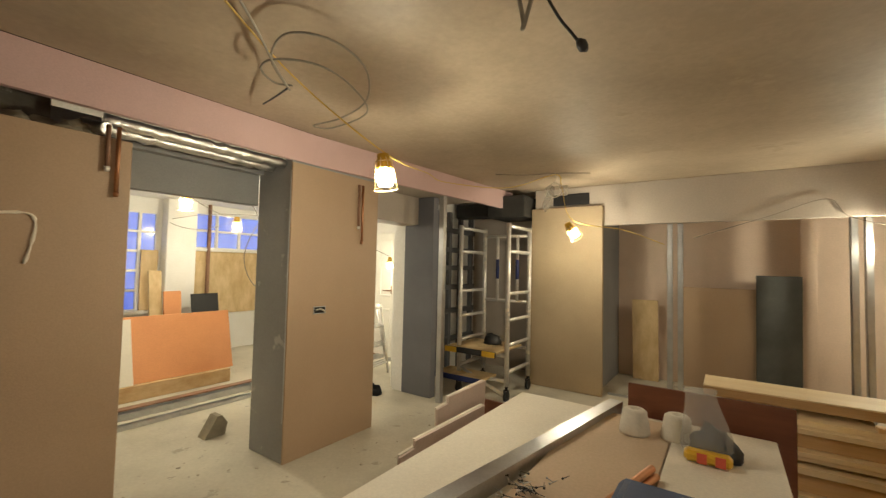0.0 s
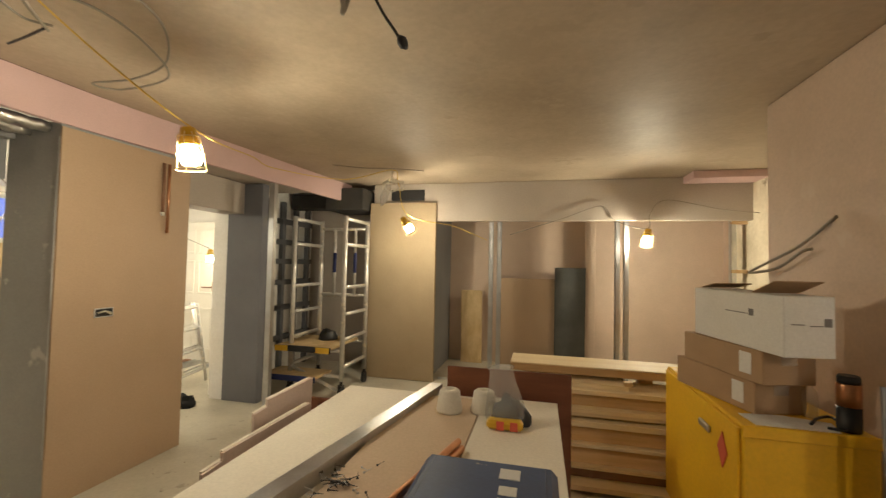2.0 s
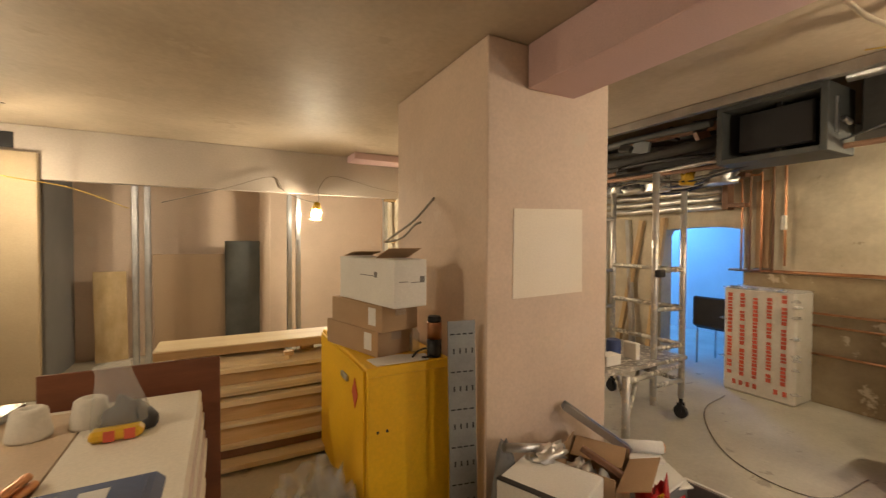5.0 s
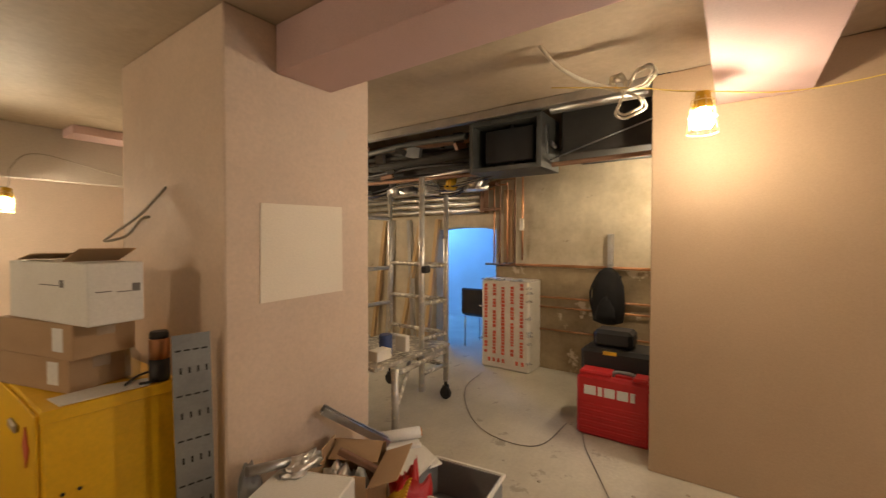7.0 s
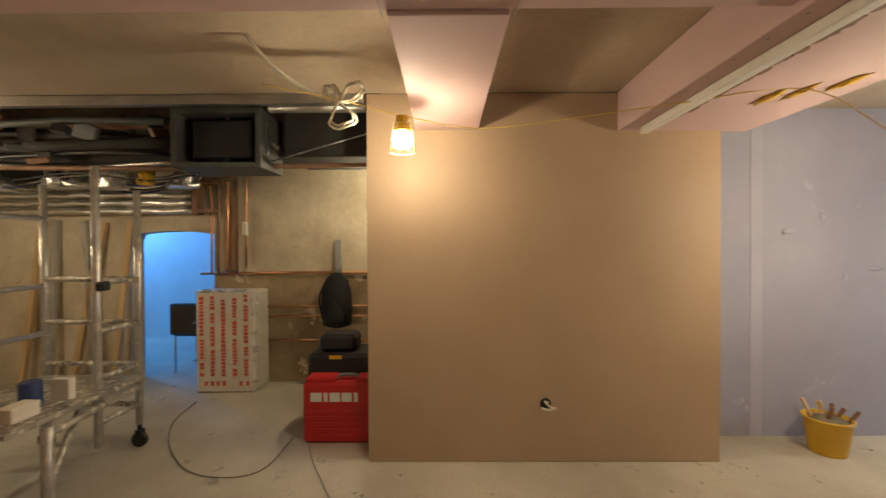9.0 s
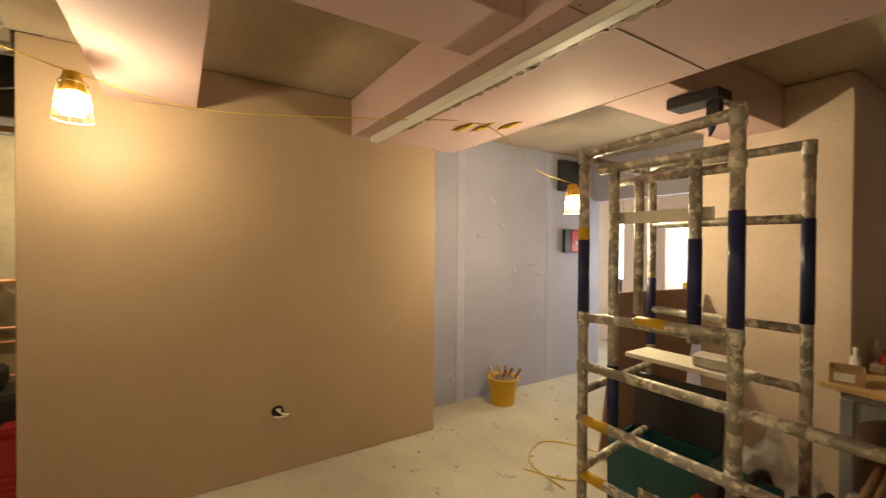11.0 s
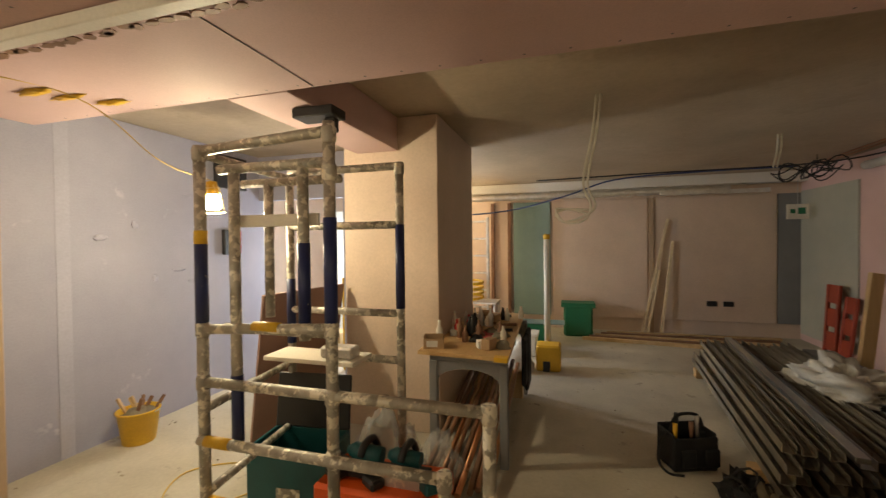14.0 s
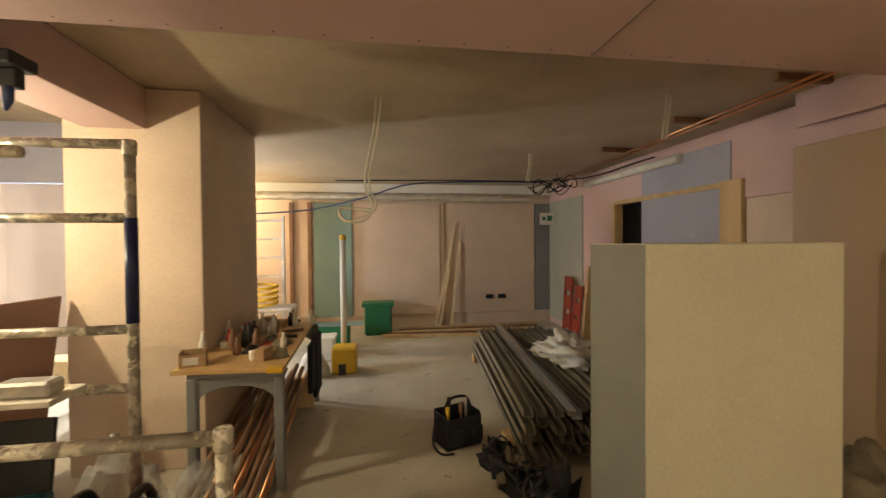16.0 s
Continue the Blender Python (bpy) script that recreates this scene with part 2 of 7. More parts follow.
DARKGREY = material("dark_grey_board", (0.125, 0.125, 0.135), (0.095, 0.095, 0.10), 0.75, scale=5, fine=90, bump=0.06, specks=((0.30, 0.29, 0.29), 7, 0.72))
BARRIER = material("orange_red_plastic", (0.40, 0.06, 0.03), (0.30, 0.045, 0.02), 0.5, scale=8, fine=80, bump=0.06)
STONE = material("broken_stone", (0.30, 0.26, 0.19), (0.20, 0.17, 0.12), 0.9, scale=20, fine=50, bump=0.6)
CLAY = material("pale_clay_pot", (0.74, 0.70, 0.62), (0.66, 0.61, 0.52), 0.75, scale=12, fine=80, bump=0.1)


# ---- building helpers ----
class Form:
    """Vertices and faces of one part, in world metres."""

    def __init__(self):
        self.v, self.f, self.smooth = [], [], set()

    def add(self, verts, faces, m=None, smooth=False):
        n = len(self.v)
        self.v += [tuple(m @ Vector(p)) for p in verts] if m else [tuple(p) for p in verts]
        if smooth:
            self.smooth.update(range(len(self.f), len(self.f) + len(faces)))
        self.f += [tuple(n + i for i in f) for f in faces]
        return self

    def box(self, a, b, e=0.0, m=None):
        lo, hi = [min(p, q) for p, q in zip(a, b)], [max(p, q) for p, q in zip(a, b)]
        e = min(e, 0.45 * min(h - l for l, h in zip(lo, hi)))
        c, h = [(l + k) / 2 for l, k in zip(lo, hi)], [(k - l) / 2 for l, k in zip(lo, hi)]
        if e <= 0:
            vs = [(c[0] + x * h[0], c[1] + y * h[1], c[2] + z * h[2]) for x in (-1, 1) for y in (-1, 1) for z in (-1, 1)]
            return self.add(vs, [(0, 1, 3, 2), (4, 6, 7, 5), (0, 4, 5, 1), (2, 3, 7, 6), (0, 2, 6, 4), (1, 5, 7, 3)], m)
        vs, at = [], {}
        for x in (-1, 1):
            for y in (-1, 1):
                for z in (-1, 1):
                    s = (x, y, z)
                    for k in range(3):
                        at[s, k] = len(vs)
                        vs.append([c[i] + s[i] * (h[i] - (0 if i == k else e)) for i in range(3)])
        fs = []
        for k in range(3):
            i, j = (k + 1) % 3, (k + 2) % 3
            for sg in (-1, 1):
                def corner(si, sj):
                    s = [0, 0, 0]
                    s[k], s[i], s[j] = sg, si, sj
                    return at[tuple(s), k]
                q = [corner(-1, -1), corner(1, -1), corner(1, 1), corner(-1, 1)]
                fs.append(tuple(q if sg > 0 else q[::-1]))
            for si in (-1, 1):
                for sj in (-1, 1):
                    s0, s1 = [0, 0, 0], [0, 0, 0]
                    s0[k], s0[i], s0[j] = -1, si, sj
                    s1[k], s1[i], s1[j] = 1, si, sj
                    q = [at[tuple(s0), i], at[tuple(s1), i], at[tuple(s1), j], at[tuple(s0), j]]
                    fs.append(tuple(q if si * sj > 0 else q[::-1]))
        for s in [(x, y, z) for x in (-1, 1) for y in (-1, 1) for z in (-1, 1)]:
            q = [at[s, 0], at[s, 1], at[s, 2]]
            fs.append(tuple(q if s[0] * s[1] * s[2] > 0 else q[::-1]))
        return self.add(vs, fs, m)

    def tube(self, pts, r, n=8, closed=False, ends=True, m=None):
        pts = [Vector(p) for p in pts]
        count = len(pts)
        rs = r if isinstance(r, (list, tuple)) else [r] * count
        vs, fs, side = [], [], None
        for i, p in enumerate(pts):
            a = pts[(i + 1) % count] if closed or i + 1 < count else p
            b = pts[i - 1] if closed or i else p
            d = (a - b).normalized()
            if side is None:
                side = d.orthogonal().normalized()
            side = (side - d * side.dot(d)).normalized()
            up = d.cross(side)
            vs += [p + rs[i] * (side * math.cos(2 * math.pi * k / n) + up * math.sin(2 * math.pi * k / n)) for k in range(n)]
        for i in range(count if closed else count - 1):
            j = (i + 1) % count
            fs += [(i * n + k, i * n + (k + 1) % n, j * n + (k + 1) % n, j * n + k) for k in range(n)]
        self.add(vs, fs, m, True)
        if ends and not closed:
            q = len(self.v) - len(vs)
            self.f += [tuple(q + k for k in range(n))[::-1], tuple(q + (count - 1) * n + k for k in range(n))]
        return self

    def lathe(self, profile, at, n=20, m=None):
        """profile: (radius, height) from the bottom."""
        vs = [(at[0] + r * math.cos(2 * math.pi * k / n), at[1] + r * math.sin(2 * math.pi * k / n), at[2] + z) for r, z in profile for k in range(n)]
        fs = [(i * n + k, i * n + (k + 1) % n, (i + 1) * n + (k + 1) % n, (i + 1) * n + k) for i in range(len(profile) - 1) for k in range(n)]
        self.add(vs, fs, m, True)
        q = len(self.v) - len(vs)
        self.f += [tuple(q + k for k in range(n))[::-1], tuple(q + (len(profile) - 1) * n + k for k in range(n))]
        return self

    def prism(self, poly, axis, lo, hi, m=None):
        """A flat outline given in the two other axes, pulled along an axis."""
        def put(p, h):
            q = list(p)
            q.insert(axis, h)
            return q
        k = len(poly)
        vs = [put(p, lo) for p in poly] + [put(p, hi) for p in poly]
        fs = [tuple(range(k))[::-1], tuple(range(k, 2 * k))] + [(i, (i + 1) % k, k + (i + 1) % k, k + i) for i in range(k)]
        return self.add(vs, fs, m)

    def heap(self, at, size, n=14, rough=0.3, seed=1, m=None):
        """A crumpled soft lump on a support: size is half widths and height."""
        vs, fs = [], []
        rows = n // 2
        for i in range(rows + 1):
            a = 0.5 * math.pi * i / rows
            for k in range(n):
                b = 2 * math.pi * k / n
                d = Vector((math.cos(b) * math.cos(a), math.sin(b) * math.cos(a), math.sin(a)))
                s = 1 + rough * noise.noise(d * 2.3 + Vector((seed, 0, 0))) + 0.5 * rough * noise.noise(d * 6 + Vector((0, seed, 0)))
                vs.append((at[0] + size[0] * s * d.x, at[1] + size[1] * s * d.y, at[2] + size[2] * s * d.z))
        for i in range(rows):
            fs += [(i * n + k, i * n + (k + 1) % n, (i + 1) * n + (k + 1) % n, (i + 1) * n + k) for k in range(n)]
        self.add(vs, fs, m, True)
        q = len(self.v) - len(vs)
        self.f.append(tuple(q + k for k in range(n))[::-1])
        return self


def root_place(ob):
    while ob.parent:
        ob = ob.parent
    return ob.location.copy()


def mesh_of(name, form, mat, shift=Vector((0, 0, 0))):
    me = bpy.data.meshes.new(name)
    me.from_pydata([tuple(Vector(p) - shift) for p in form.v], [], form.f)
    me.materials.append(mat)
    for i in form.smooth:
        me.polygons[i].use_smooth = True
    bm = bmesh.new()
    bm.from_mesh(me)
    bmesh.ops.recalc_face_normals(bm, faces=bm.faces)
    bm.to_mesh(me)
    bm.free()
    return me


def thing(name, at, label, category, group=""):
    ob = new(name)
    ob.empty_display_size = 0.1
    ob.location = at
    return tagged(ob, label, category, group)


def part(name, form, mat, parent, label=""):
    ob = new(name, mesh_of(name, form, mat, root_place(parent)))
    ob.parent = parent
    if label:
        ob["label"] = label
    return ob


def solo(name, form, mat, label, category, group=""):
    lo = Vector([sum(p[0] for p in form.v) / len(form.v), sum(p[1] for p in form.v) / len(form.v), min(p[2] for p in form.v)])
    ob = new(name, mesh_of(name, form, mat, lo))
    ob.location = lo
    return tagged(ob, label, category, group)


def structure(name, form, mat, label=""):
    ob = new(name, mesh_of(name, form, mat))
    return tagged(ob, label, "", "", "structure")


def F():
    return Form()


def sag(a, b, drop, n=10):
    a, b = Vector(a), Vector(b)
    return [a.lerp(b, i / n) - Vector((0, 0, drop * 4 * (i / n) * (1 - i / n))) for i in range(n + 1)]


def smooth_path(pts, n=6):
    """A Catmull-Rom curve through the points."""
    p = [Vector(q) for q in pts]
    p = [2 * p[0] - p[1]] + p + [2 * p[-1] - p[-2]]
    out = []
    for i in range(1, len(p) - 2):
        for k in range(n):
            t = k / n
            out.append(0.5 * (2 * p[i] + (p[i + 1] - p[i - 1]) * t + (2 * p[i - 1] - 5 * p[i] + 4 * p[i + 1] - p[i + 2]) * t * t
                              + (3 * p[i] - 3 * p[i + 1] + p[i + 2] - p[i - 1]) * t ** 3))
    return out + [p[-2]]


def turned(at, rx=0, ry=0, rz=0):
    return pose(*at, rx, ry, rz)


# ---- the setting ----
H, S = 2.52, 2.25
structure("floor", F().box((-8.2, -10, -0.1), (9, 8, 0)), SCREED, "dusty pale cement screed floor with scuffs and stains")
structure("ceiling", F().box((-2.62, -8.3, H), (3.52, 5.12, H + 0.1)).box((3.52, -8.3, H), (9, 0.2, H + 0.1)).box((-4.7, -8.3, H), (-2.62, -2.3, H + 0.1)).box((-3.7, -2.3, H + 0.1), (-2.62, 6, H + 0.2)).box((-3.3, 3.72, H + 0.001), (-2.62, 6.6, H + 0.1))
          .box((-2.62, 5.12, 2.6), (2.8, 6.6, 2.7)), SKIM, "skimmed plaster ceiling with damp patches")
# the voids' darkness is painted: near-black sheets close them off above
structure("ceiling_void", F().box((3.52, 0.2, 3.0), (9, 8, 3.1)).box((3.50, 0.3, H + 0.1), (3.56, 6, 3.05)), DARKVOID, "near-black sheets standing in for the unlit ceiling void")
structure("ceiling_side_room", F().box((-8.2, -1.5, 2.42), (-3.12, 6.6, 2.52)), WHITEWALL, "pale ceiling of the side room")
structure("ceiling_passage", F().box((-3.12, -3.2, H + 0.003), (-2.62, 3.72, H + 0.1)), DARKVOID, "near-black sheet standing in for the unlit void over the side opening")

# left side: walls, pillar, beam
structure("wall_head", F().box((-3.07, -3.2, 2.141), (-2.98, 0.50, H - 0.003), 0.003), ROUGHHEAD, "rough dark concrete over the wall head")
wall_west = structure("wall_west", F().box((-3.07, -3.2, 0), (-2.62, 0.77, 2.14), 0.004), BROWN, "fresh brown plaster wall stopping short of the beam")
structure("beam_left", F().prism([(-2.64, -3.2), (-2.62, 2.0), (-2.33, 5.045), (-2.37, 5.045), (-2.66, 2.0), (-2.68, -3.2)], 2, S + 0.03, H - 0.002), PINK, "pink fireboard cased beam")
pillar_left = structure("pillar_left", F().box((-3.07, 1.795, 0), (-2.636, 2.72, 2.295), 0.003), PILLARGREY, "grey board pillar between the openings")
fp = new("pillar_face", mesh_of("pillar_face", F().box((-2.635, 1.79, 0), (-2.62, 2.72, 2.262), 0.003), BROWN))
fp.parent = pillar_left
bead = new("corner_bead", mesh_of("corner_bead", F().box((-2.640, 1.784, 0.3), (-2.630, 1.789, 2.2), 0.001), GALV))
bead.parent = pillar_left
structure("soffit_left", F().prism([(-2.665, 2.06), (-2.45, 4.3), (-3.12, 4.3), (-3.12, 2.06)], 2, 2.296, 2.325), HEADER, "board soffit of the cased beam")
lintel = F().box((-3.16, 0.5, 1.955), (-3.075, 1.795, 2.36), 0.003).box((-3.07, 0.772, 2.20), (-3.0, 1.79, 2.235), 0.003)
structure("lintel_left", lintel, PILLARGREY, "grey board lintel over the opening")
structure("lintel_second", F().box((-3.16, 2.722, 1.97), (-2.9, 3.7, 2.29), 0.003), HEADER, "plastered lintel over the second opening")
structure("wall_return", F().box((-3.10, 3.70, 0), (-2.68, 3.80, 2.29), 0.004), RETURN, "blue-grey board return wall")
structure("wall_nib", F().box((-3.26, 3.71, 0), (-3.102, 3.80, 2.29), 0.003), WHITEWALL, "white end of the return wall")
structure("wall_alcove", F().box((-3.36, 3.803, 0), (-3.26, 6.5, H), 0.0), WHITEWALL, "pale wall behind the tower")
structure("wall_alcove_end", F().box((-3.26, 5.62, 0), (-2.0, 5.7, 2.35), 0.0).box((-3.26, 5.4, 2.35), (-2.0, 5.5, H)), HEADER, "dull alcove end wall")

# side room
structure("wall_side_far", F().box((-7.1, 0.2, 0), (-7.0, 2.10, 2.42)).box((-7.1, 2.55, 0.0), (-7.0, 3.05, 2.42)).box((-7.1, 2.10, 0), (-7.0, 2.55, 0.72))
          .box((-7.1, 3.05, 0), (-7.0, 6.5, 0.62)).box((-7.1, 4.6, 0.62), (-7.0, 6.5, 2.42)).box((-7.1, 2.1, 2.2), (-7.0, 2.55, 2.42))
          .box((-7.1, 3.05, 2.28), (-7.0, 4.6, 2.42)).box((-7.0, 2.60, 0), (-6.8, 3.02, 2.42), 0.01), WHITEWALL, "white side room wall with windows")
structure("wall_side_ends", F().box((-8, -0.1, 0), (-3.12, 0.0, 2.42)).box((-8, 6.4, 0), (-3.4, 6.5, 2.42)).box((-8.1, -0.1, 0), (-8.0, 6.5, 2.42)), WHITEWALL, "white end walls of the side room")
structure("wall_side_partition", F().box((-5.0, 5.0, 0), (-3.4, 5.08, 2.42)), WHITEWALL, "white partition in the side room")


def window(name, y0, y1, z0, z1, cols, rows, label):
    w = structure(name, F().box((-7.03, y0, z0 - 0.05), (-6.92, y1, z0), 0.006), WHITEP, label)
    fr = F()
    for i in range(cols + 1):
        y = y0 + (y1 - y0) * i / cols
        fr.box((-7.06, y - 0.02, z0), (-7.01, y + 0.02, z1), 0.003)
    for i in range(rows + 1):
        z = z0 + (z1 - z0) * i / rows
        fr.box((-7.058, y0, z - 0.018), (-7.012, y1, z + 0.018), 0.003)
    f = new("window_frame", mesh_of("window_frame", fr, WHITEP))
    f.parent = w
    for i in range(cols):
        for j in range(rows):
            a, b = y0 + (y1 - y0) * i / cols, y0 + (y1 - y0) * (i + 1) / cols
            c, d = z0 + (z1 - z0) * j / rows, z0 + (z1 - z0) * (j + 1) / rows
            g = new("pane", mesh_of("pane", F().box((-7.045, a + 0.02, c + 0.018), (-7.04, b - 0.02, d - 0.018)), GLASS))
            g.parent = w
            g.visible_shadow = False


window("window_1", 2.10, 2.55, 0.75, 2.2, 2, 5, "white sash window with dusk outside")
window("window_2", 3.05, 4.6, 1.70, 2.28, 4, 2, "white window lights over a boarded panel")
structure("backdrop", F().box((-7.75, 1.2, 0), (-7.72, 6.0, 2.42)), DUSK, "deep blue dusk sky outside")

# far side
structure("header_north", F().box((-2.0, 5.05, 2.03), (2.8, 5.14, H - 0.002), 0.004), HEADER, "skimmed header over the stud wall")
structure("wall_north", F().box((-2.0, 6.35, 0), (2.8, 6.45, 2.6)), TAN, "skimmed far wall behind the studs")
structure("wall_north_cheek", F().box((-1.30, 5.15, 0), (-1.22, 6.35, 2.6)), GREY, "grey board cheek behind the far board")
structure("wall_north_east", F().box((2.62, 2.9, 0), (2.8, 6.35, 2.6)).box((2.41, 2.905, 0), (2.62, 3.0, 2.52)), TAN, "plastered wall beyond the pier")
nook = structure("bulkhead", F().box((1.72, 4.72, 2.44), (2.62, 5.045, H - 0.003), 0.004), PINK, "small pink boxed bulkhead")
structure("board_face", F().box((-2.02, 4.985, 0.004), (-1.13, 5.045, 2.265), 0.004), NIB, "tall brown plasterboard nib wall")

# pier on the right of the room, with its filler patch
pier = structure("pier", F().box((1.54, 1.69, 0), (2.41, 2.9, H - 0.003), 0.006), TAN, "skimmed plaster pier")
patch = new("filler_patch", mesh_of("filler_patch", F().prism([(1.70, 1.177), (2.20, 1.19), (2.195, 1.665), (1.706, 1.652)], 1, 1.684, 1.693), PAPER))
patch.parent = pier

# cased beams on the right
structure("beam_cross", F().box((1.79, -1.4, S + 0.035), (2.12, 1.685, H - 0.002), 0.004), PINK, "pink fireboard cased beam meeting the pier")
structure("beam_spur", F().box((2.122, -0.46, S + 0.02), (3.515, -0.04, H - 0.002), 0.004), PINK, "short pink cased spur beam")
structure("beam_wide", F().box((-2.595, -2.29, S + 0.002), (3.56, -1.402, H - 0.003), 0.004), PINK, "wide pink cased beam across the room")
structure("beam_south", F().box((1.76, -3.655, S + 0.001), (2.12, -2.292, H - 0.003), 0.004), PINK, "cased beam running to the column")
structure("wall_east", F().box((3.52, -2.10, 0), (3.9, 0.30, H - 0.003), 0.005), BROWN, "large fresh brown plaster wall")
structure("wall_blue", F().box((3.9, -4.35, 0), (4.0, -2.0, H - 0.003), 0.0), LILAC, "blue-grey acoustic board wall with filled joints")
structure("wall_blue_end", F().box((2.25, -4.68, 0), (2.80, -4.58, H)).box((2.80, -4.68, 2.02), (3.9, -4.58, H)).box((3.9, -4.68, 0), (4.0, -4.35, H)), LILAC,
          "blue-grey board end wall with a doorway")
structure("wall_lobby", F().box((2.25, -6.6, 0), (4.9, -6.5, H)).box((4.8, -6.5, 0), (4.9, -4.68, H)), TAN, "skimmed lobby walls")
structure("column", F().box((1.43, -4.88, 0), (2.25, -3.66, H - 0.003), 0.006), TAN, "skimmed plaster column")

# masonry room to the east
back = F().box((5.2, 0.2, 0), (5.4, 2.30, 3.0)).box((5.2, 3.22, 0), (5.4, 6.2, 3.0))
arch = [(2.30, 3.0), (2.30, 1.63)] + [(2.76 - 0.46 * math.cos(math.pi * k / 8), 1.60 + 0.05 * math.sin(math.pi * k / 8)) for k in range(1, 8)] + [(3.22, 1.55), (3.22, 3.0)]
back.prism(arch, 0, 5.2, 5.4)
structure("wall_masonry", back, MASONRY, "whitewashed uneven masonry wall with an arched opening")
structure("masonry_dado", F().box((5.186, 0.2, 0), (5.1995, 2.29, 1.17), 0.003), BAREMASONRY, "rough bare masonry below the pipe run")
structure("wall_masonry_sides", F().box((3.9, 0.1, 0), (5.4, 0.2, 3.0)).box((2.5, 5.6, 0), (9, 5.8, 3.0)).box((2.41, 3.003, 0), (2.5, 5.6, 3.0)), MASONRY, "rough masonry side walls")
structure("vault_walls", F().box((7.4, 1.2, 0), (7.5, 5.6, 3.0)).box((5.4, 1.2, 0), (7.5, 1.3, 3.0)), WHITEWALL, "white vault walls in blue daylight")

# south side
structure("wall_south", F().box((-3.7, -8.15, 0), (3.2, -8.05, H)), TAN, "far plastered wall")
structure("wall_south_east", F().box((3.1, -8.05, 0), (3.2, -6.6, H)), TAN, "plastered far corner wall")
structure("wall_south_west", F().box((-3.0, -8.05, 0), (-2.9, -5.85, H)).box((-3.0, -3.85, 0), (-2.9, -3.2, H)).box((-3.0, -5.85, 2.02), (-2.9, -3.85, H)), PINK, "pink board wall with a wide doorway")
structure("wall_beyond_doorway", F().box((-4.6, -6.4, 0), (-4.5, -3.1, H)).box((-4.5, -6.4, 0), (-3.0, -6.3, H)).box((-4.6, -3.2, 0), (-3.07, -3.1, H)), GREY, "grey room beyond the doorway")
structure("wall_lilac", F().box((-2.94, -5.28, 0), (-2.886, -4.0, 2.40), 0.003), LILAC, "blue-grey board closing part of the doorway")
structure("beam_low", F().box((-2.9, -3.745, 1.85), (-2.78, -2.3, 2.47), 0.004), PINK, "low pink boxed beam")
structure("wall_grey_low", F().box((-2.86, -3.745, 0), (-2.80, -2.3, 1.848)), TAN, "dull plaster under the low beam")
doorframe = structure("door_frame", F().box((-2.88, -3.985, 0), (-2.76, -3.76, 2.02), 0.004).box((-2.99, -5.9, 0), (-2.87, -5.84, 2.02), 0.004).box((-2.99, -5.84, 1.98), (-2.87, -3.86, 2.03), 0.004), TIMBERY,
                      "raw timber door lining")


for y, w in ((-2.62, 0.09), (-3.82, 0.10)):
    j = new("joint_filler", mesh_of("joint_filler", F().box((3.897, y - w / 2, 0), (3.9005, y + w / 2, 2.5)), LILACPALE))
    j.parent = bpy.data.objects["wall_blue"]
rj = random.Random(12)
for k in range(6):
    y, z = rj.uniform(-3.7, -2.5), rj.uniform(0.5, 2.3)
    j = new("filler_dab", mesh_of("filler_dab", F().heap((0, 0, 0), (rj.uniform(0.01, 0.04), rj.uniform(0.02, 0.07), 0.002), 10, 0.6, k, Matrix.Translation((3.8995, y, z)) @ Matrix.Rotation(-math.pi / 2, 4, "Y")), LILACPALE))
    j.parent = bpy.data.objects["wall_blue"]
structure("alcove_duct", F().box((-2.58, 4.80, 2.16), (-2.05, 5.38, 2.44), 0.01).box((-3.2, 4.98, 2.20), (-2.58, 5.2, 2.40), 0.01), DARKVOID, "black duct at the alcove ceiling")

# ---- the festoon lamps: cage, bulb, cable ----
def festoon(at, tilt=(0, 0), watts=30.0, scale=1.0, lit=True):
    m = turned(at, tilt[0], tilt[1], 20)
    lamp = thing("festoon_lamp", (at[0], at[1], at[2]), "yellow caged festoon lamp with a glowing bulb", "lamp", "festoon lamps")
    s = scale
    holder = F().lathe([(0.012 * s, 0.115 * s), (0.03 * s, 0.11 * s), (0.034 * s, 0.07 * s), (0.043 * s, 0.034 * s), (0.040 * s, 0.034 * s), (0.02 * s, 0.055 * s)], (0, 0, 0), 12, m)
    part("lampholder", holder, YELLOWP, lamp)
    cage = F()
    for z, r in ((0.07, 0.045), (0.0, 0.055), (-0.07, 0.062)):
        cage.tube([(r * s * math.cos(2 * math.pi * k / 14), r * s * math.sin(2 * math.pi * k / 14), z * s) for k in range(14)], 0.0022 * s, 5, True, m=m)
    for k in range(8):
        c, q = math.cos(2 * math.pi * k / 8), math.sin(2 * math.pi * k / 8)
        cage.tube([(0.03 * s * c, 0.03 * s * q, 0.09 * s), (0.045 * s * c, 0.045 * s * q, 0.07 * s), (0.062 * s * c, 0.062 * s * q, -0.07 * s)], 0.002 * s, 5, m=m)
    part("cage", cage, CAGE, lamp, "yellow plastic bulb cage")
    b = F().lathe([(0.004, -0.055 * s), (0.034 * s, -0.050 * s), (0.044 * s, -0.025 * s), (0.040 * s, 0.0), (0.026 * s, 0.03 * s), (0.013 * s, 0.05 * s)], (0, 0, 0), 14, m)
    bulb = part("bulb", b, BULB, lamp, "glowing warm bulb")
    bulb.visible_shadow = False
    if lit:
        point_lamp("bulb_light", tuple(m @ Vector((0, 0, -0.005 * s))), watts)
    return lamp


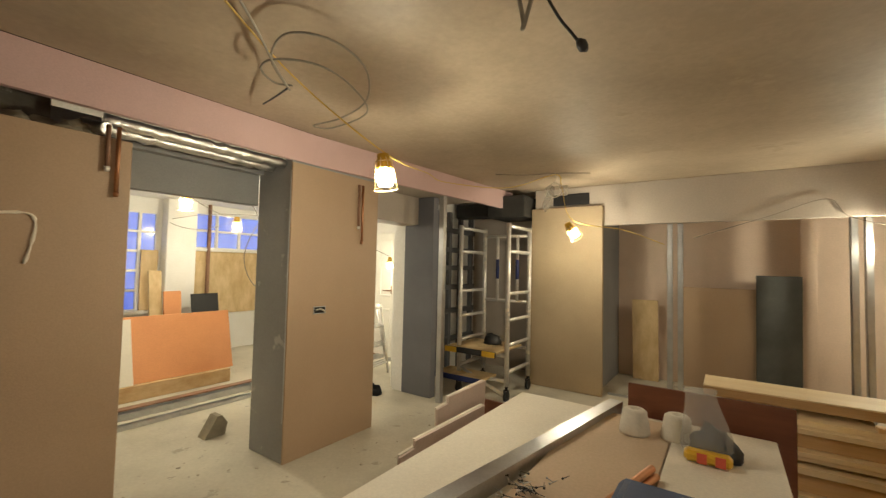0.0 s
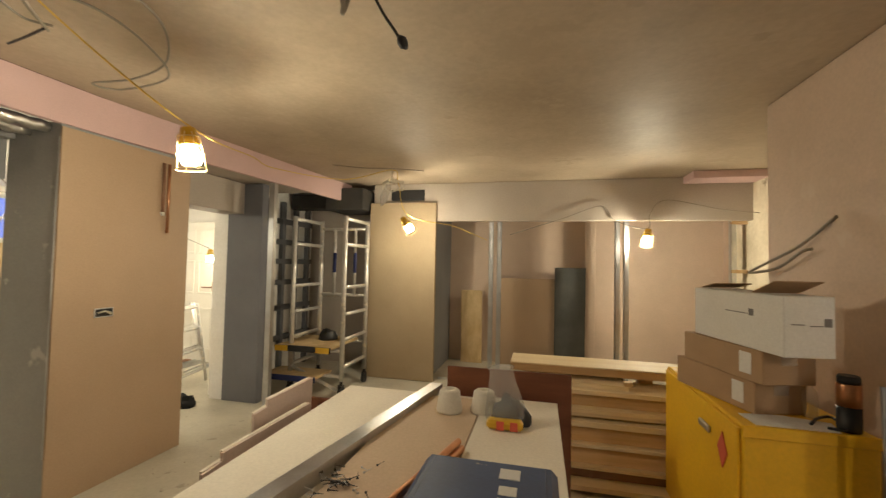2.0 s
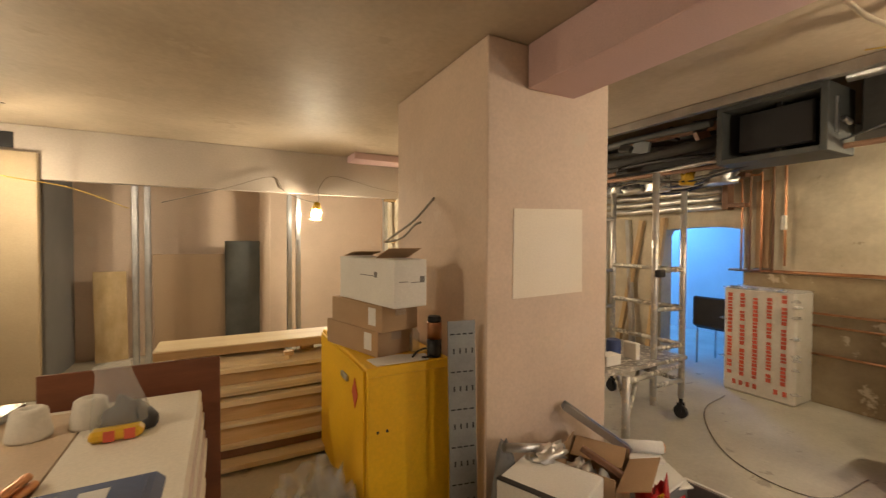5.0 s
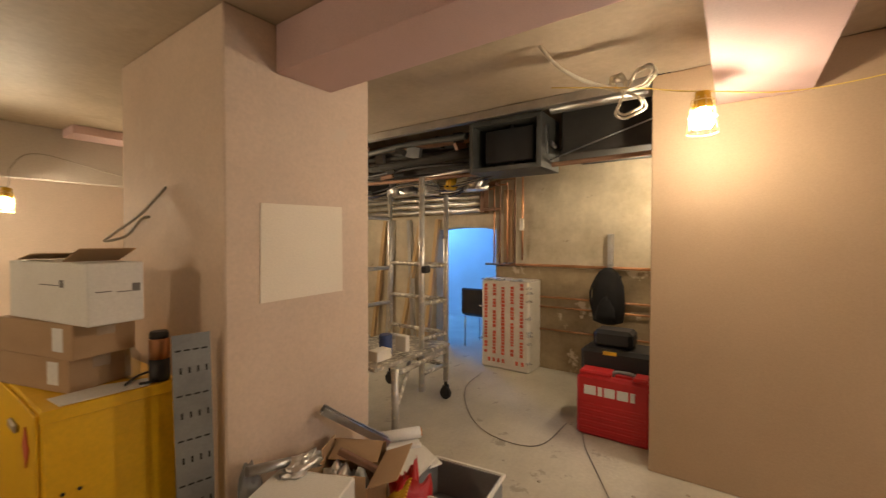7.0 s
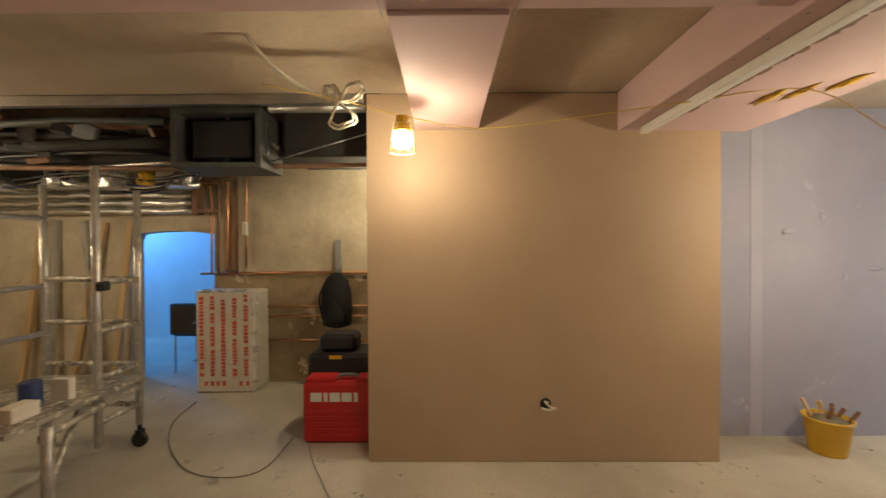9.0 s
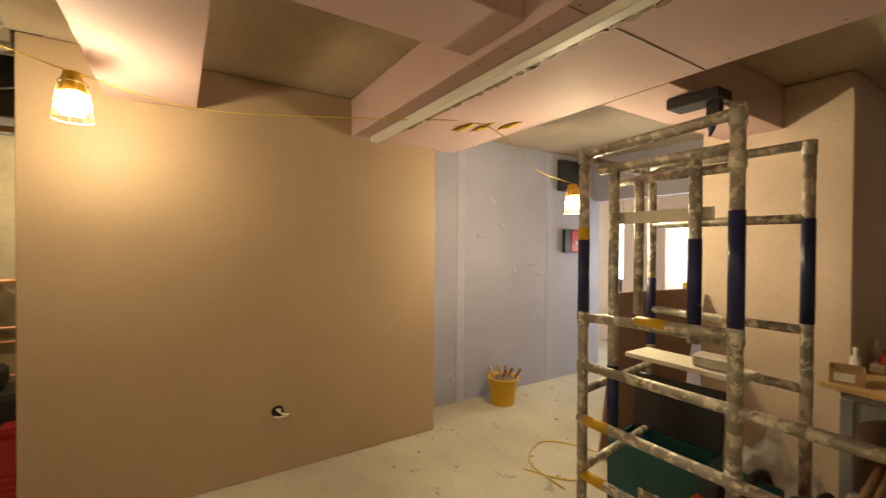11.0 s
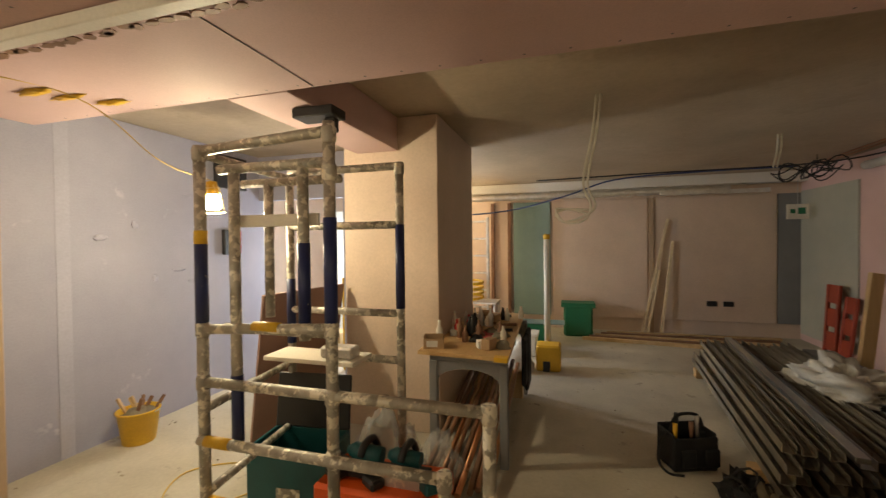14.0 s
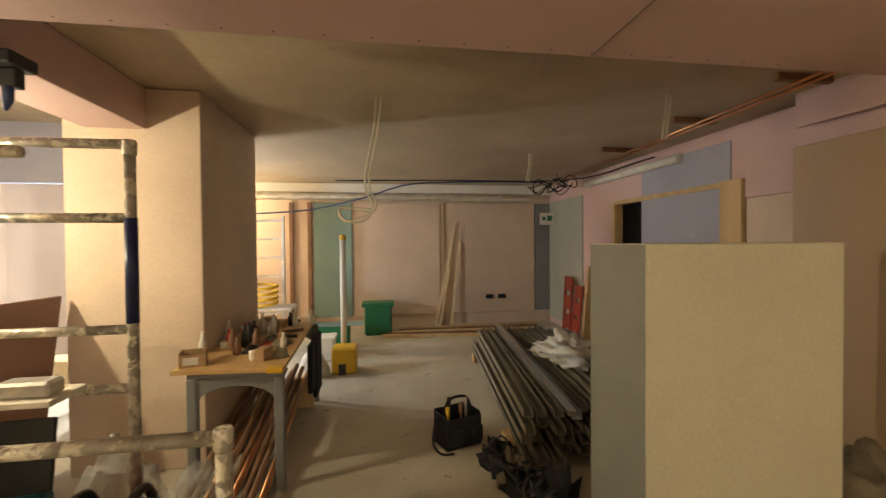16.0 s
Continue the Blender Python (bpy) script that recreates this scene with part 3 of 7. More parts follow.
# the lamp at (3.2, 3.9) is added out of view to brighten the masonry room
LAMPS = [((-1.48, 1.58, 1.99), (4, -6), 22), ((-1.27, 4.31, 1.89), (20, -35), 21), ((1.32, 4.93, 1.80), (0, 8), 37), ((3.0, 0.0, 2.08), (0, 0), 15),
         ((2.66, -2.72, 1.80), (0, 4), 42), ((-4.6, 1.9, 2.1), (0, 0), 36), ((-5.6, 3.0, 2.0), (0, 0), 36), ((2.95, -7.3, 1.95), (0, 0), 42), ((3.2, 3.9, 2.0), (0, 0), 25), ((4.6, 0.36, 2.05), (0, 0), 13)]
for at, tilt, watts in LAMPS:
    festoon(at, tilt, watts, 1.1)
# a lamp beyond the second opening
festoon((-4.05, 4.5, 1.50), (0, 0), 15)
# dusk light in the vault, through its opening
window_light("vault_daylight", (6.6, 5.0, 2.2), (6.4, 2.6, 0.6), 1.2, 1.0, 75, (0.09, 0.36, 1.0))
# unseen area lamp added to brighten the lobby coolly; no window stands here
window_light("lobby_cool_fill", (4.75, -5.05, 1.4), (2.6, -6.0, 1.0), 0.6, 1.8, 14, (0.72, 0.85, 1.0))


# ---- cables of the festoon string ----
def cable(name, pts, r, mat, label, n=6, category="cable"):
    return solo(name, F().tube(pts, r, n), mat, label, category)


L1, L2, L3, L4, L5 = [Vector(a) + Vector((0, 0, 0.126)) for a, _, _ in LAMPS[:5]]
cable("festoon_cable", smooth_path([(-0.5, -0.45, 2.49), (-0.9, -0.1, 2.47), (-1.35, 0.45, 2.505), (-1.72, 1.14, 2.44), tuple(L1), (-1.95, 2.6, 2.26), (-2.1, 3.1, 2.29), (-1.75, 3.7, 2.31), (-1.42, 4.16, 2.5), (-1.36, 4.2, 2.36), tuple(L2), (-0.9, 4.95, 1.96), (-0.5, 5.2, 1.8)], 8),
      0.0045, CABLEY, "thin yellow festoon cable looped along the ceiling")
cable("festoon_cable", smooth_path([(-0.2, 5.04, 1.86), (0.4, 5.03, 2.05), (0.85, 5.03, 2.2), (1.0, 5.03, 2.03), tuple(L3), (1.36, 4.95, 2.1), (1.55, 5.03, 2.26), (2.1, 4.98, 2.14), (2.55, 4.9, 2.08)], 8), 0.004, CABLEG,
      "grey cable slung along the header")
cable("festoon_cable", smooth_path([(2.78, 0.68, 2.30), (2.95, 0.3, 2.27), tuple(L4), (3.2, -0.5, 2.19), (2.9, -1.4, 2.22), (2.75, -2.0, 2.24), (2.7, -2.4, 2.0), tuple(L5)], 8), 0.003, CABLEY,
      "yellow festoon cable under the cased beams")
cable("festoon_cable", sag((2.95, -7.3, 2.06), (2.95, -7.3, 2.52), 0, 4), 0.004, CABLEY, "yellow festoon cable dropping from the far ceiling")
cable("festoon_cable", sag((3.2, 3.9, 2.11), (3.2, 3.9, 3.0), 0, 4), 0.004, CABLEY, "added yellow festoon cable for the unseen lamp behind the pier")
cable("festoon_cable", sag((4.6, 0.36, 2.165), (4.6, 0.36, 2.99), 0, 4), 0.004, CABLEY, "yellow festoon cable dropping from the void")
cable("festoon_cable", sag((-4.6, 1.9, 2.2), (-5.6, 3.0, 2.1), 0.05, 8) + sag((-5.6, 3.0, 2.1), (-6.9, 2.6, 2.1), 0.15, 8) + sag((-6.9, 2.6, 2.1), (-4.05, 4.5, 1.62), -0.3, 8), 0.004, CABLEG, "grey festoon cable in the side room")
cable("festoon_cable", sag((-4.6, 1.9, 2.2), (-4.5, 1.85, 2.42), 0, 3), 0.004, CABLEG, "grey festoon cable tail on the ceiling")

# coils and drops on the main ceiling
loop = [(-1.33, 0.55, 2.515), (-1.48, 0.78, 2.46), (-1.68, 1.02, 2.42), (-1.80, 1.18, 2.40), (-1.66, 0.98, 2.44), (-1.42, 0.90, 2.45), (-1.30, 1.05, 2.45), (-1.36, 1.30, 2.44), (-1.62, 1.55, 2.43),
        (-1.95, 1.66, 2.43), (-2.20, 1.64, 2.42), (-2.1, 1.72, 2.41), (-1.72, 1.66, 2.42), (-1.52, 1.35, 2.42), (-1.5, 1.12, 2.43), (-1.62, 0.98, 2.43), (-1.78, 1.0, 2.44), (-1.85, 1.12, 2.43), (-1.78, 1.18, 2.42)]
cable("coiled_cable", smooth_path(loop, 7), 0.0055, CABLEG, "grey electrical cable coiled under the ceiling", 7)
cable("cable_tail", smooth_path([(-1.8, 1.17, 2.41), (-2.0, 1.23, 2.43), (-2.24, 1.3, 2.46)], 5), 0.006, BLACKP, "short black cable end by the beam", 6)
pl = thing("cable_drop", (-0.43, 1.36, 2.5), "dark flex with a plug hanging from the ceiling", "cable")
part("flex", F().tube(smooth_path([(-0.47, 1.33, 2.52), (-0.42, 1.36, 2.42), (-0.38, 1.37, 2.36), (-0.355, 1.37, 2.32)], 5), 0.006, 6), BLACKP, pl)
part("plug", F().tube([(-0.355, 1.37, 2.325), (-0.345, 1.37, 2.31), (-0.335, 1.372, 2.29), (-0.325, 1.372, 2.28)], [0.01, 0.02, 0.018, 0.008], 8), BLACKP, pl, "black plug")
cable("cable_drop", smooth_path([(-0.56, 1.30, 2.52), (-0.50, 1.2, 2.38), (-0.485, 1.18, 2.335), (-0.5, 1.21, 2.34), (-0.50, 1.30, 2.52)], 5), 0.009, CABLEG, "grey cable loop hanging from the ceiling")
hang = thing("cable_bundle", (-1.42, 4.16, 2.35), "tangle of pale cables and film under the ceiling", "cable")
pts = []
for k in range(40):
    a = k * 0.55
    pts.append((-1.42 + 0.10 * math.cos(a) + 0.03 * math.sin(1.7 * a), 4.16 + 0.05 * math.sin(a * 0.7), 2.33 + 0.06 * math.sin(a) + 0.02 * math.cos(2.3 * a)))
part("coils", F().tube(smooth_path(pts, 3), 0.005, 5), CABLEW, hang)
part("film", F().tube([(-1.44, 4.14, 2.37), (-1.46, 4.13, 2.28), (-1.50, 4.12, 2.18), (-1.52, 4.12, 2.10)], [0.02, 0.04, 0.045, 0.012], 9), CLEAR, hang, "crumpled clear film")
part("tie", F().tube([(-1.42, 4.16, 2.52), (-1.42, 4.16, 2.36)], 0.004, 5), CABLEW, hang)
cable("cable_run", smooth_path([(-2.0, 3.9, 2.515), (-1.7, 4.05, 2.505), (-1.42, 4.16, 2.515), (-1.1, 4.3, 2.51)], 5), 0.004, CABLEG, "grey cable along the ceiling")

# bay cable near the brown wall
knot = thing("cable_coil", (2.78, 0.72, 2.5), "white twin cable tied in loops from the ceiling", "cable")
part("drop", F().tube(smooth_path([(2.73, 0.73, 2.52), (2.78, 0.66, 2.42), (2.85, 0.55, 2.34), (2.95, 0.38, 2.27)], 6), 0.011, 7), CABLEW, knot)
for turn_, length, width in ((125, 0.10, 0.022), (38, 0.15, 0.032), (-78, 0.12, 0.060)):
    for twin in (0, 0.014):
        c, q = math.cos(radians(turn_)), math.sin(radians(turn_))
        lp = []
        for k in range(25):
            along, across = (length + twin) * math.sin(math.pi * k / 24), (width + twin) * math.sin(2 * math.pi * k / 24)
            lp.append((2.95 + twin + 0.012 * math.sin(k), 0.34 - (along * c - across * q), 2.262 + along * q + across * c))
        part("loop", F().tube(lp, 0.0075, 6), CABLEW, knot)

# ---- left wall fittings ----
def pipe_pair(at, z0, z1, n, label):
    t = thing("pipe_tail", (at[0], at[1], z0), label, "pipe")
    for i in range(n):
        y = at[1] + 0.045 * i
        z = z0 + 0.13 * ((n - 1 - i) % 2)
        part("pipe", F().tube([(at[0], y, z1), (at[0], y, z)], 0.011, 8), RUST if i % 2 == 0 else COPPER, t)
        part("cap", F().lathe([(0.010, -0.016), (0.014, 0.0), (0.0125, 0.010)], (at[0], y, z), 8), WHITEP if i != 1 else COPPER, t)
    return t


pipe_pair((-2.60, 0.655, ), 1.84, 2.2, 2, "capped copper pipe tails down the plaster wall")
pipe_pair((-2.60, 2.46, ), 1.69, 2.20, 2, "slim copper pipe tails down the pillar")


def socket_hole(at, axis, label):
    s = thing("socket_box", at, label, "socket")
    x, y, z = at
    rim = F()
    for a, b in (((-0.06, -0.03), (0.06, -0.024)), ((-0.06, 0.024), (0.06, 0.03)), ((-0.06, -0.024), (-0.054, 0.024)), ((0.054, -0.024), (0.06, 0.024))):
        rim.box((x - 0.004, y + a[0], z + a[1]), (x + 0.004, y + b[0], z + b[1]))
    part("rim", rim, GALV, s)
    part("recess", F().box((x - 0.003, y - 0.054, z - 0.024), (x + 0.001, y + 0.054, z + 0.024)), BLACKP, s)
    part("wires", F().tube(smooth_path([(x, y - 0.035, z), (x - axis * 0.03, y - 0.01, z + 0.01), (x - axis * 0.03, y + 0.03, z - 0.01), (x, y + 0.035, z)], 4), 0.006, 6), CABLEW, s)
    return s


socket_hole((-2.618, 2.08, 1.12), -1, "empty double socket box cut into the pillar plaster")
oh = thing("outlet_hole", (3.518, -0.91, 0.405), "round outlet hole with white cable curled out", "outlet")
part("hole", F().lathe([(0.038, 0), (0.038, 0.004)], (0, 0, 0), 16, Matrix.Translation((3.519, -0.91, 0.405)) @ Matrix.Rotation(-math.pi / 2, 4, "Y")), BLACKP, oh)
part("cable_end", F().tube(smooth_path([(3.52, -0.93, 0.41), (3.49, -0.90, 0.425), (3.48, -0.94, 0.39), (3.485, -0.97, 0.385), (3.48, -0.92, 0.375), (3.50, -0.88, 0.38)], 5), 0.008, 6), CABLEW, oh)
smear = thing("filler_smear", (-2.615, 0.33, 1.55), "pale plaster smear on the brown wall", "filler")
part("smear", F().tube(smooth_path([(-2.617, 0.20, 1.68), (-2.615, 0.36, 1.70), (-2.615, 0.40, 1.66), (-2.614, 0.39, 1.55), (-2.615, 0.37, 1.46)], 5), [0.004 + 0.007 * (k % 5) / 5 for k in range(21)], 6), PAPER, smear)
duct = thing("foil_pipe", (-2.8, 1.2, 2.2), "foil-wrapped insulated pipes over the opening", "pipe")
for x, z, y0, y1, r in ((-2.72, 2.255, 0.66, 1.78, 0.035), (-2.84, 2.235, 0.62, 1.76, 0.035)):
    pts = [(x + 0.004 * math.sin(k * 1.9), y0 + (y1 - y0) * k / 24, z + 0.004 * math.cos(k * 2.7)) for k in range(25)]
    part("wrapped_pipe", F().tube(pts, [r * (1 + 0.12 * math.sin(k * 2.3)) for k in range(25)], 9), FOIL, duct)
part("elbow", F().tube(smooth_path([(-2.84, 0.66, 2.235), (-2.80, 0.60, 2.23), (-2.70, 0.64, 2.20), (-2.645, 0.66, 2.19)], 5), 0.034, 9), FOIL, duct)
rub = F()
rr = random.Random(4)
for k in range(26):
    rub.heap((-2.9 + 0.22 * rr.random(), -0.2 + 0.85 * rr.random(), 2.14), (0.03 + 0.04 * rr.random(), 0.04 + 0.05 * rr.random(), 0.03 + 0.06 * rr.random()), 8, 0.5, k)
tagged(solo("rubble", rub, STONE, "crumbled mortar and rubble over the wall head", "rubble"), kind="stuff")
solo("galvanised_post", F().box((-2.56, 3.64, 0), (-2.50, 3.70, 2.28), 0.002), GALV, "galvanised corner stud beside the grey return wall", "stud")

# ---- side room through the opening ----
def sheet(name, m, size, mat, label, category="board", group="", edge=0.003):
    return solo(name, F().box((-size[0] / 2, -size[1] / 2, 0), (size[0] / 2, size[1] / 2, size[2]), edge, m), mat, label, category, group)


# leaning orange panel, thin strip on top
ob = thing("panel_stack", (-5.4, 2.3, 0), "orange faced plywood panels leaning on trestles", "panel")
part("panel", F().box((-0.01, -0.62, 0), (0.01, 0.64, 0.72), 0.002, turned((-5.12, 2.12, 0.16), 0, -14, 0)), ORANGEPLY, ob)
part("panel", F().box((-0.01, -0.3, 0), (0.01, 0.3, 0.70), 0.002, turned((-5.085, 1.38, 0.16), 0, -14, 0)), GYPSUM, ob, "pale board end")
part("trestle", F().box((-5.5, 1.3, 0), (-5.4, 2.6, 0.16), 0.004).box((-5.15, 1.3, 0), (-5.05, 2.7, 0.16), 0.004), TIMBER, ob)
for y, h, ang, mat, w, nm in ((2.42, 1.35, 8, OSB, 0.17, "pale leaning timber board"), (2.62, 1.05, 6, ORANGEPLY, 0.24, "orange leaning board offcut"), (3.1, 1.0, 9, BLACKP, 0.42, "dark grey leaning foam board")):
    sheet("leaning_board", turned((-6.45, y, 0), 0, -ang, 6), (0.025, w, h), mat, nm + " against the white wall")
sheet("window_panel", turned((-6.985, 3.8, 0.62)), (0.03, 1.5, 1.06), OSB, "plywood panel boarding up the window")
sheet("window_panel", turned((-6.98, 2.45, 0.74)), (0.03, 0.22, 0.9), OSB, "narrow plywood panel by the sash window")
solo("pipe_riser", F().tube([(-6.93, 3.27, 0), (-6.93, 3.27, 2.42)], 0.03, 8), RUST, "dark vertical pipe between the windows", "pipe")
for x, mat, w, h, label in ((-4.72, RUST, 0.10, 0.05, "brown timber length on the floor"), (-4.55, GALV, 0.09, 0.06, "bright steel track on the floor"), (-4.28, GALV, 0.08, 0.035, "dull steel track on the floor")):
    f = F().box((x - w / 2, 0.4, 0), (x + w / 2, 4.9, 0.006)).box((x - w / 2, 0.4, 0.006), (x - w / 2 + 0.005, 4.9, h)).box((x + w / 2 - 0.005, 0.4, 0.006), (x + w / 2, 4.9, h)) if mat is GALV else F().box((x - w / 2, 0.4, 0), (x + w / 2, 4.9, h), 0.004)
    solo("floor_track" if mat is GALV else "timber_length", f, mat, label, "track" if mat is GALV else "timber")
solo("broken_slab", F().prism([(1.66, 0), (1.83, 0), (1.85, 0.10), (1.80, 0.17), (1.76, 0.17)], 0, -3.62, -3.5), STONE, "broken wedge of stone on the floor", "stone")
cable("loose_cable", smooth_path([(-5.0, 3.2, 2.42), (-5.2, 2.9, 1.6), (-5.6, 3.4, 1.1), (-5.6, 3.9, 1.5), (-5.4, 4.0, 2.42)], 7), 0.006, CABLEG, "grey cable hanging in the side room")
cable("loose_cable", smooth_path([(-4.9, 2.4, 2.42), (-4.8, 2.75, 2.2), (-4.8, 2.9, 1.9), (-4.8, 3.05, 2.1), (-4.8, 2.9, 2.42)], 7), 0.006, CABLEG, "looped grey cable in the side room")
ladd = thing("folded_trestle", (-3.9, 4.1, 0), "aluminium trestle frames leaning together", "trestle")
for k in range(3):
    m = turned((-3.75 - 0.09 * k, 4.0 + 0.1 * k, 0), 0, -9 - 3 * k, 12)
    fr = F().tube([(0, -0.25, 0), (0, -0.25, 0.95)], 0.016, 7, m=m).tube([(0, 0.25, 0), (0, 0.25, 0.95)], 0.016, 7, m=m)
    for z in (0.15, 0.4, 0.65, 0.9):
        fr.tube([(0, -0.25, z), (0, 0.25, z)], 0.012, 6, m=m)
    part("frame", fr, ALU, ladd)
solo("black_sack", F().heap((-3.35, 3.45, 0), (0.14, 0.1, 0.1), 14, 0.5, 3), BLACKF, "small black sack on the floor", "bag")
dl = thing("door_leaf", (-4.70, 4.97, 0), "white panelled door leaf on the partition", "door")
part("leaf", F().box((-5.04, 4.955, 0.01), (-4.36, 4.995, 2.02), 0.004), WHITEP, dl)
for x0, x1 in ((-4.98, -4.73), (-4.67, -4.42)):
    for z0, z1 in ((0.18, 0.78), (0.98, 1.46), (1.56, 1.92)):
        part("panel_moulding", F().box((x0, 4.945, z0), (x1, 4.9545, z0 + 0.03), 0.003).box((x0, 4.945, z1 - 0.03), (x1, 4.9545, z1), 0.003).box((x0, 4.945, z0 + 0.0305), (x0 + 0.03, 4.9545, z1 - 0.0305), 0.003).box((x1 - 0.03, 4.945, z0 + 0.0305), (x1, 4.9545, z1 - 0.0305), 0.003), WHITEP, dl)
part("handle", F().tube(smooth_path([(-4.42, 4.955, 1.08), (-4.42, 4.91, 1.08), (-4.47, 4.90, 1.08), (-4.55, 4.90, 1.08)], 4), 0.009, 7), RUST, dl, "dark lever handle")
part("latch_plate", F().box((-4.45, 4.948, 1.02), (-4.40, 4.9545, 1.16), 0.002), RUST, dl, "dark latch plate")


# ---- scaffold towers ----
def rail(t, a, b, r=0.0205, mat=None, name="rail", label=""):
    return part(name, F().tube([a, Vector(a).lerp(Vector(b), 0.5), b], r, 10), mat or ALU, t, label)


def collar(t, p, mat, r=0.03, h=0.07):
    return part("collar", F().lathe([(r * 0.85, -h / 2), (r, -h / 2 + 0.01), (r, h / 2 - 0.01), (r * 0.85, h / 2)], p, 10), mat, t)


def castor(t, x, y):
    c = part("castor", F().tube([(x - 0.016, y, 0.055), (x + 0.016, y, 0.055)], 0.055, 14).box((x - 0.026, y - 0.02, 0.055), (x - 0.019, y + 0.02, 0.13)).box((x + 0.019, y - 0.02, 0.055), (x + 0.026, y + 0.02, 0.13))
             .tube([(x, y, 0.12), (x, y, 0.2)], 0.016, 8), BLACKP, t, "black rubber castor")
    return c


frame_ = thing("wall_framing", (-3.2, 4.6, 0), "grey metal stud frame on the pale alcove wall", "studs")
for y in (3.92, 4.22, 4.52, 4.82, 5.12, 5.42):
    part("upright", F().box((-3.258, y, 0), (-3.20, y + 0.07, 2.28), 0.003), DARKGREY, frame_)
for z in (0.42, 0.82, 1.16, 1.44, 1.70, 1.98):
    part("noggin", F().box((-3.256, 3.85, z), (-3.205, 5.55, z + 0.07), 0.003), DARKGREY, frame_)
tower = thing("podium_tower", (-2.45, 4.45, 0), "folding aluminium podium tower with a plywood platform", "scaffold", "scaffold towers")
for x in (-2.58, -1.95):
    for y in (4.15, 4.75):
        rail(tower, (x, y, 0.17), (x, y, 2.0), 0.028, ALU, "post")
        castor(tower, x, y)
        if x > -2:
            part("sleeve", F().tube([(x, y, 1.45 if y < 4.5 else 1.1), (x, y, 1.8 if y < 4.5 else 1.5)], 0.027, 10), SLEEVE, tower, "navy paint band")
    for z in (0.32, 0.62, 0.9, 1.2, 1.68, 1.97):
        rail(tower, (x, 4.15, z), (x, 4.75, z), 0.021, ALU, "rung")
rail(tower, (-2.58, 4.15, 0.5), (-1.95, 4.15, 0.5))
rail(tower, (-2.58, 4.75, 0.5), (-1.95, 4.75, 0.5))
rail(tower, (-2.58, 4.15, 0.22), (-1.95, 4.15, 0.22))
rail(tower, (-2.58, 4.15, 0.3), (-1.95, 4.15, 0.05), 0.02, ALU, "brace")
for x in (-2.39, -2.11):
    rail(tower, (x, 4.75, 1.05), (x, 4.75, 1.9), 0.02, ALU, "post")
rail(tower, (-2.58, 4.75, 1.9), (-1.95, 4.75, 1.9))
rail(tower, (-2.58, 4.75, 1.07), (-1.95, 4.75, 1.07))
for x in (-2.39, -2.11):
    part("sleeve", F().tube([(x, 4.75, 1.35), (x, 4.75, 1.6)], 0.0235, 10), SLEEVE, tower, "navy paint band")
plat = part("platform", F().box((-2.70, 4.02, 0.525), (-2.02, 4.72, 0.55), 0.004), OSB, tower, "plywood platform")
part("edge_strip", F().box((-2.70, 4.005, 0.49), (-2.02, 4.02, 0.555), 0.002), BLACKP, plat)
for x0 in (-2.69, -2.19):
    part("hazard_band", F().box((x0, 3.998, 0.492), (x0 + 0.16, 4.006, 0.553)), YELLOWP, plat)
step = part("step", F().box((-2.80, 3.95, 0.22), (-2.15, 4.3, 0.245), 0.004), OSB, tower, "plywood step")
part("edge_strip", F().box((-2.80, 3.935, 0.19), (-2.15, 3.95, 0.25), 0.002), SLEEVE, step)
solo("site_light", F().heap((-2.32, 4.5, 0.55), (0.12, 0.1, 0.12), 12, 0.4, 7), BLACKP, "black bag of tools on the tower platform", "bag")

t2 = thing("podium_tower", (3.3, 2.3, 0), "aluminium podium tower with cluttered deck", "scaffold", "scaffold towers")
for x, y, z in ((3.40, 2.06, 2.02), (3.75, 2.05, 1.9), (2.98, 2.75, 1.86), (3.40, 2.75, 1.95), (3.75, 2.75, 1.95), (2.98, 3.3, 1.8)):
    rail(t2, (x, y, 0.17 if x > 3 else 0.0), (x, y, z), 0.025, ALU, "post")
rail(t2, (2.96, 1.97, 0.0), (2.96, 1.97, 0.5), 0.03, ALU, "leg")
castor(t2, 3.75, 2.05)
castor(t2, 3.75, 2.75)
for z in (0.32, 0.62, 0.93, 1.25):
    rail(t2, (3.40, 2.06, z), (3.75, 2.05, z), 0.02, ALUDIRTY, "rung")
    rail(t2, (3.75, 2.05, z), (3.75, 2.75, z), 0.02, ALUDIRTY, "rung")
for z in (0.5, 0.85, 1.2, 1.7):
    rail(t2, (2.98, 2.75, z), (3.75, 2.75, z), 0.02, ALU, "rung")
    rail(t2, (2.98, 2.75, z), (2.98, 3.3, z), 0.02, ALU, "rung")
rail(t2, (2.96, 1.97, 0.45), (3.75, 2.05, 0.45), 0.022, ALUDIRTY)
rail(t2, (2.96, 1.97, 0.16), (3.60, 2.3, 0.5), 0.018, ALUDIRTY, "brace")
rail(t2, (2.96, 1.97, 0.30), (3.75, 2.75, 0.30), 0.018, ALUDIRTY, "brace")
part("deck", F().box((2.75, 1.98, 0.515), (3.72, 2.72, 0.545), 0.004), ALUDIRTY, t2, "dusty deck")
part("clamp", F().box((3.36, 1.99, 1.20), (3.44, 2.04, 1.26), 0.01), BLACKP, t2)
solo("blue_canister", F().lathe([(0.05, 0), (0.055, 0.02), (0.055, 0.15), (0.05, 0.16)], (3.1, 2.2, 0.545), 14), CABLEB, "blue paint tin on the tower deck", "tin")
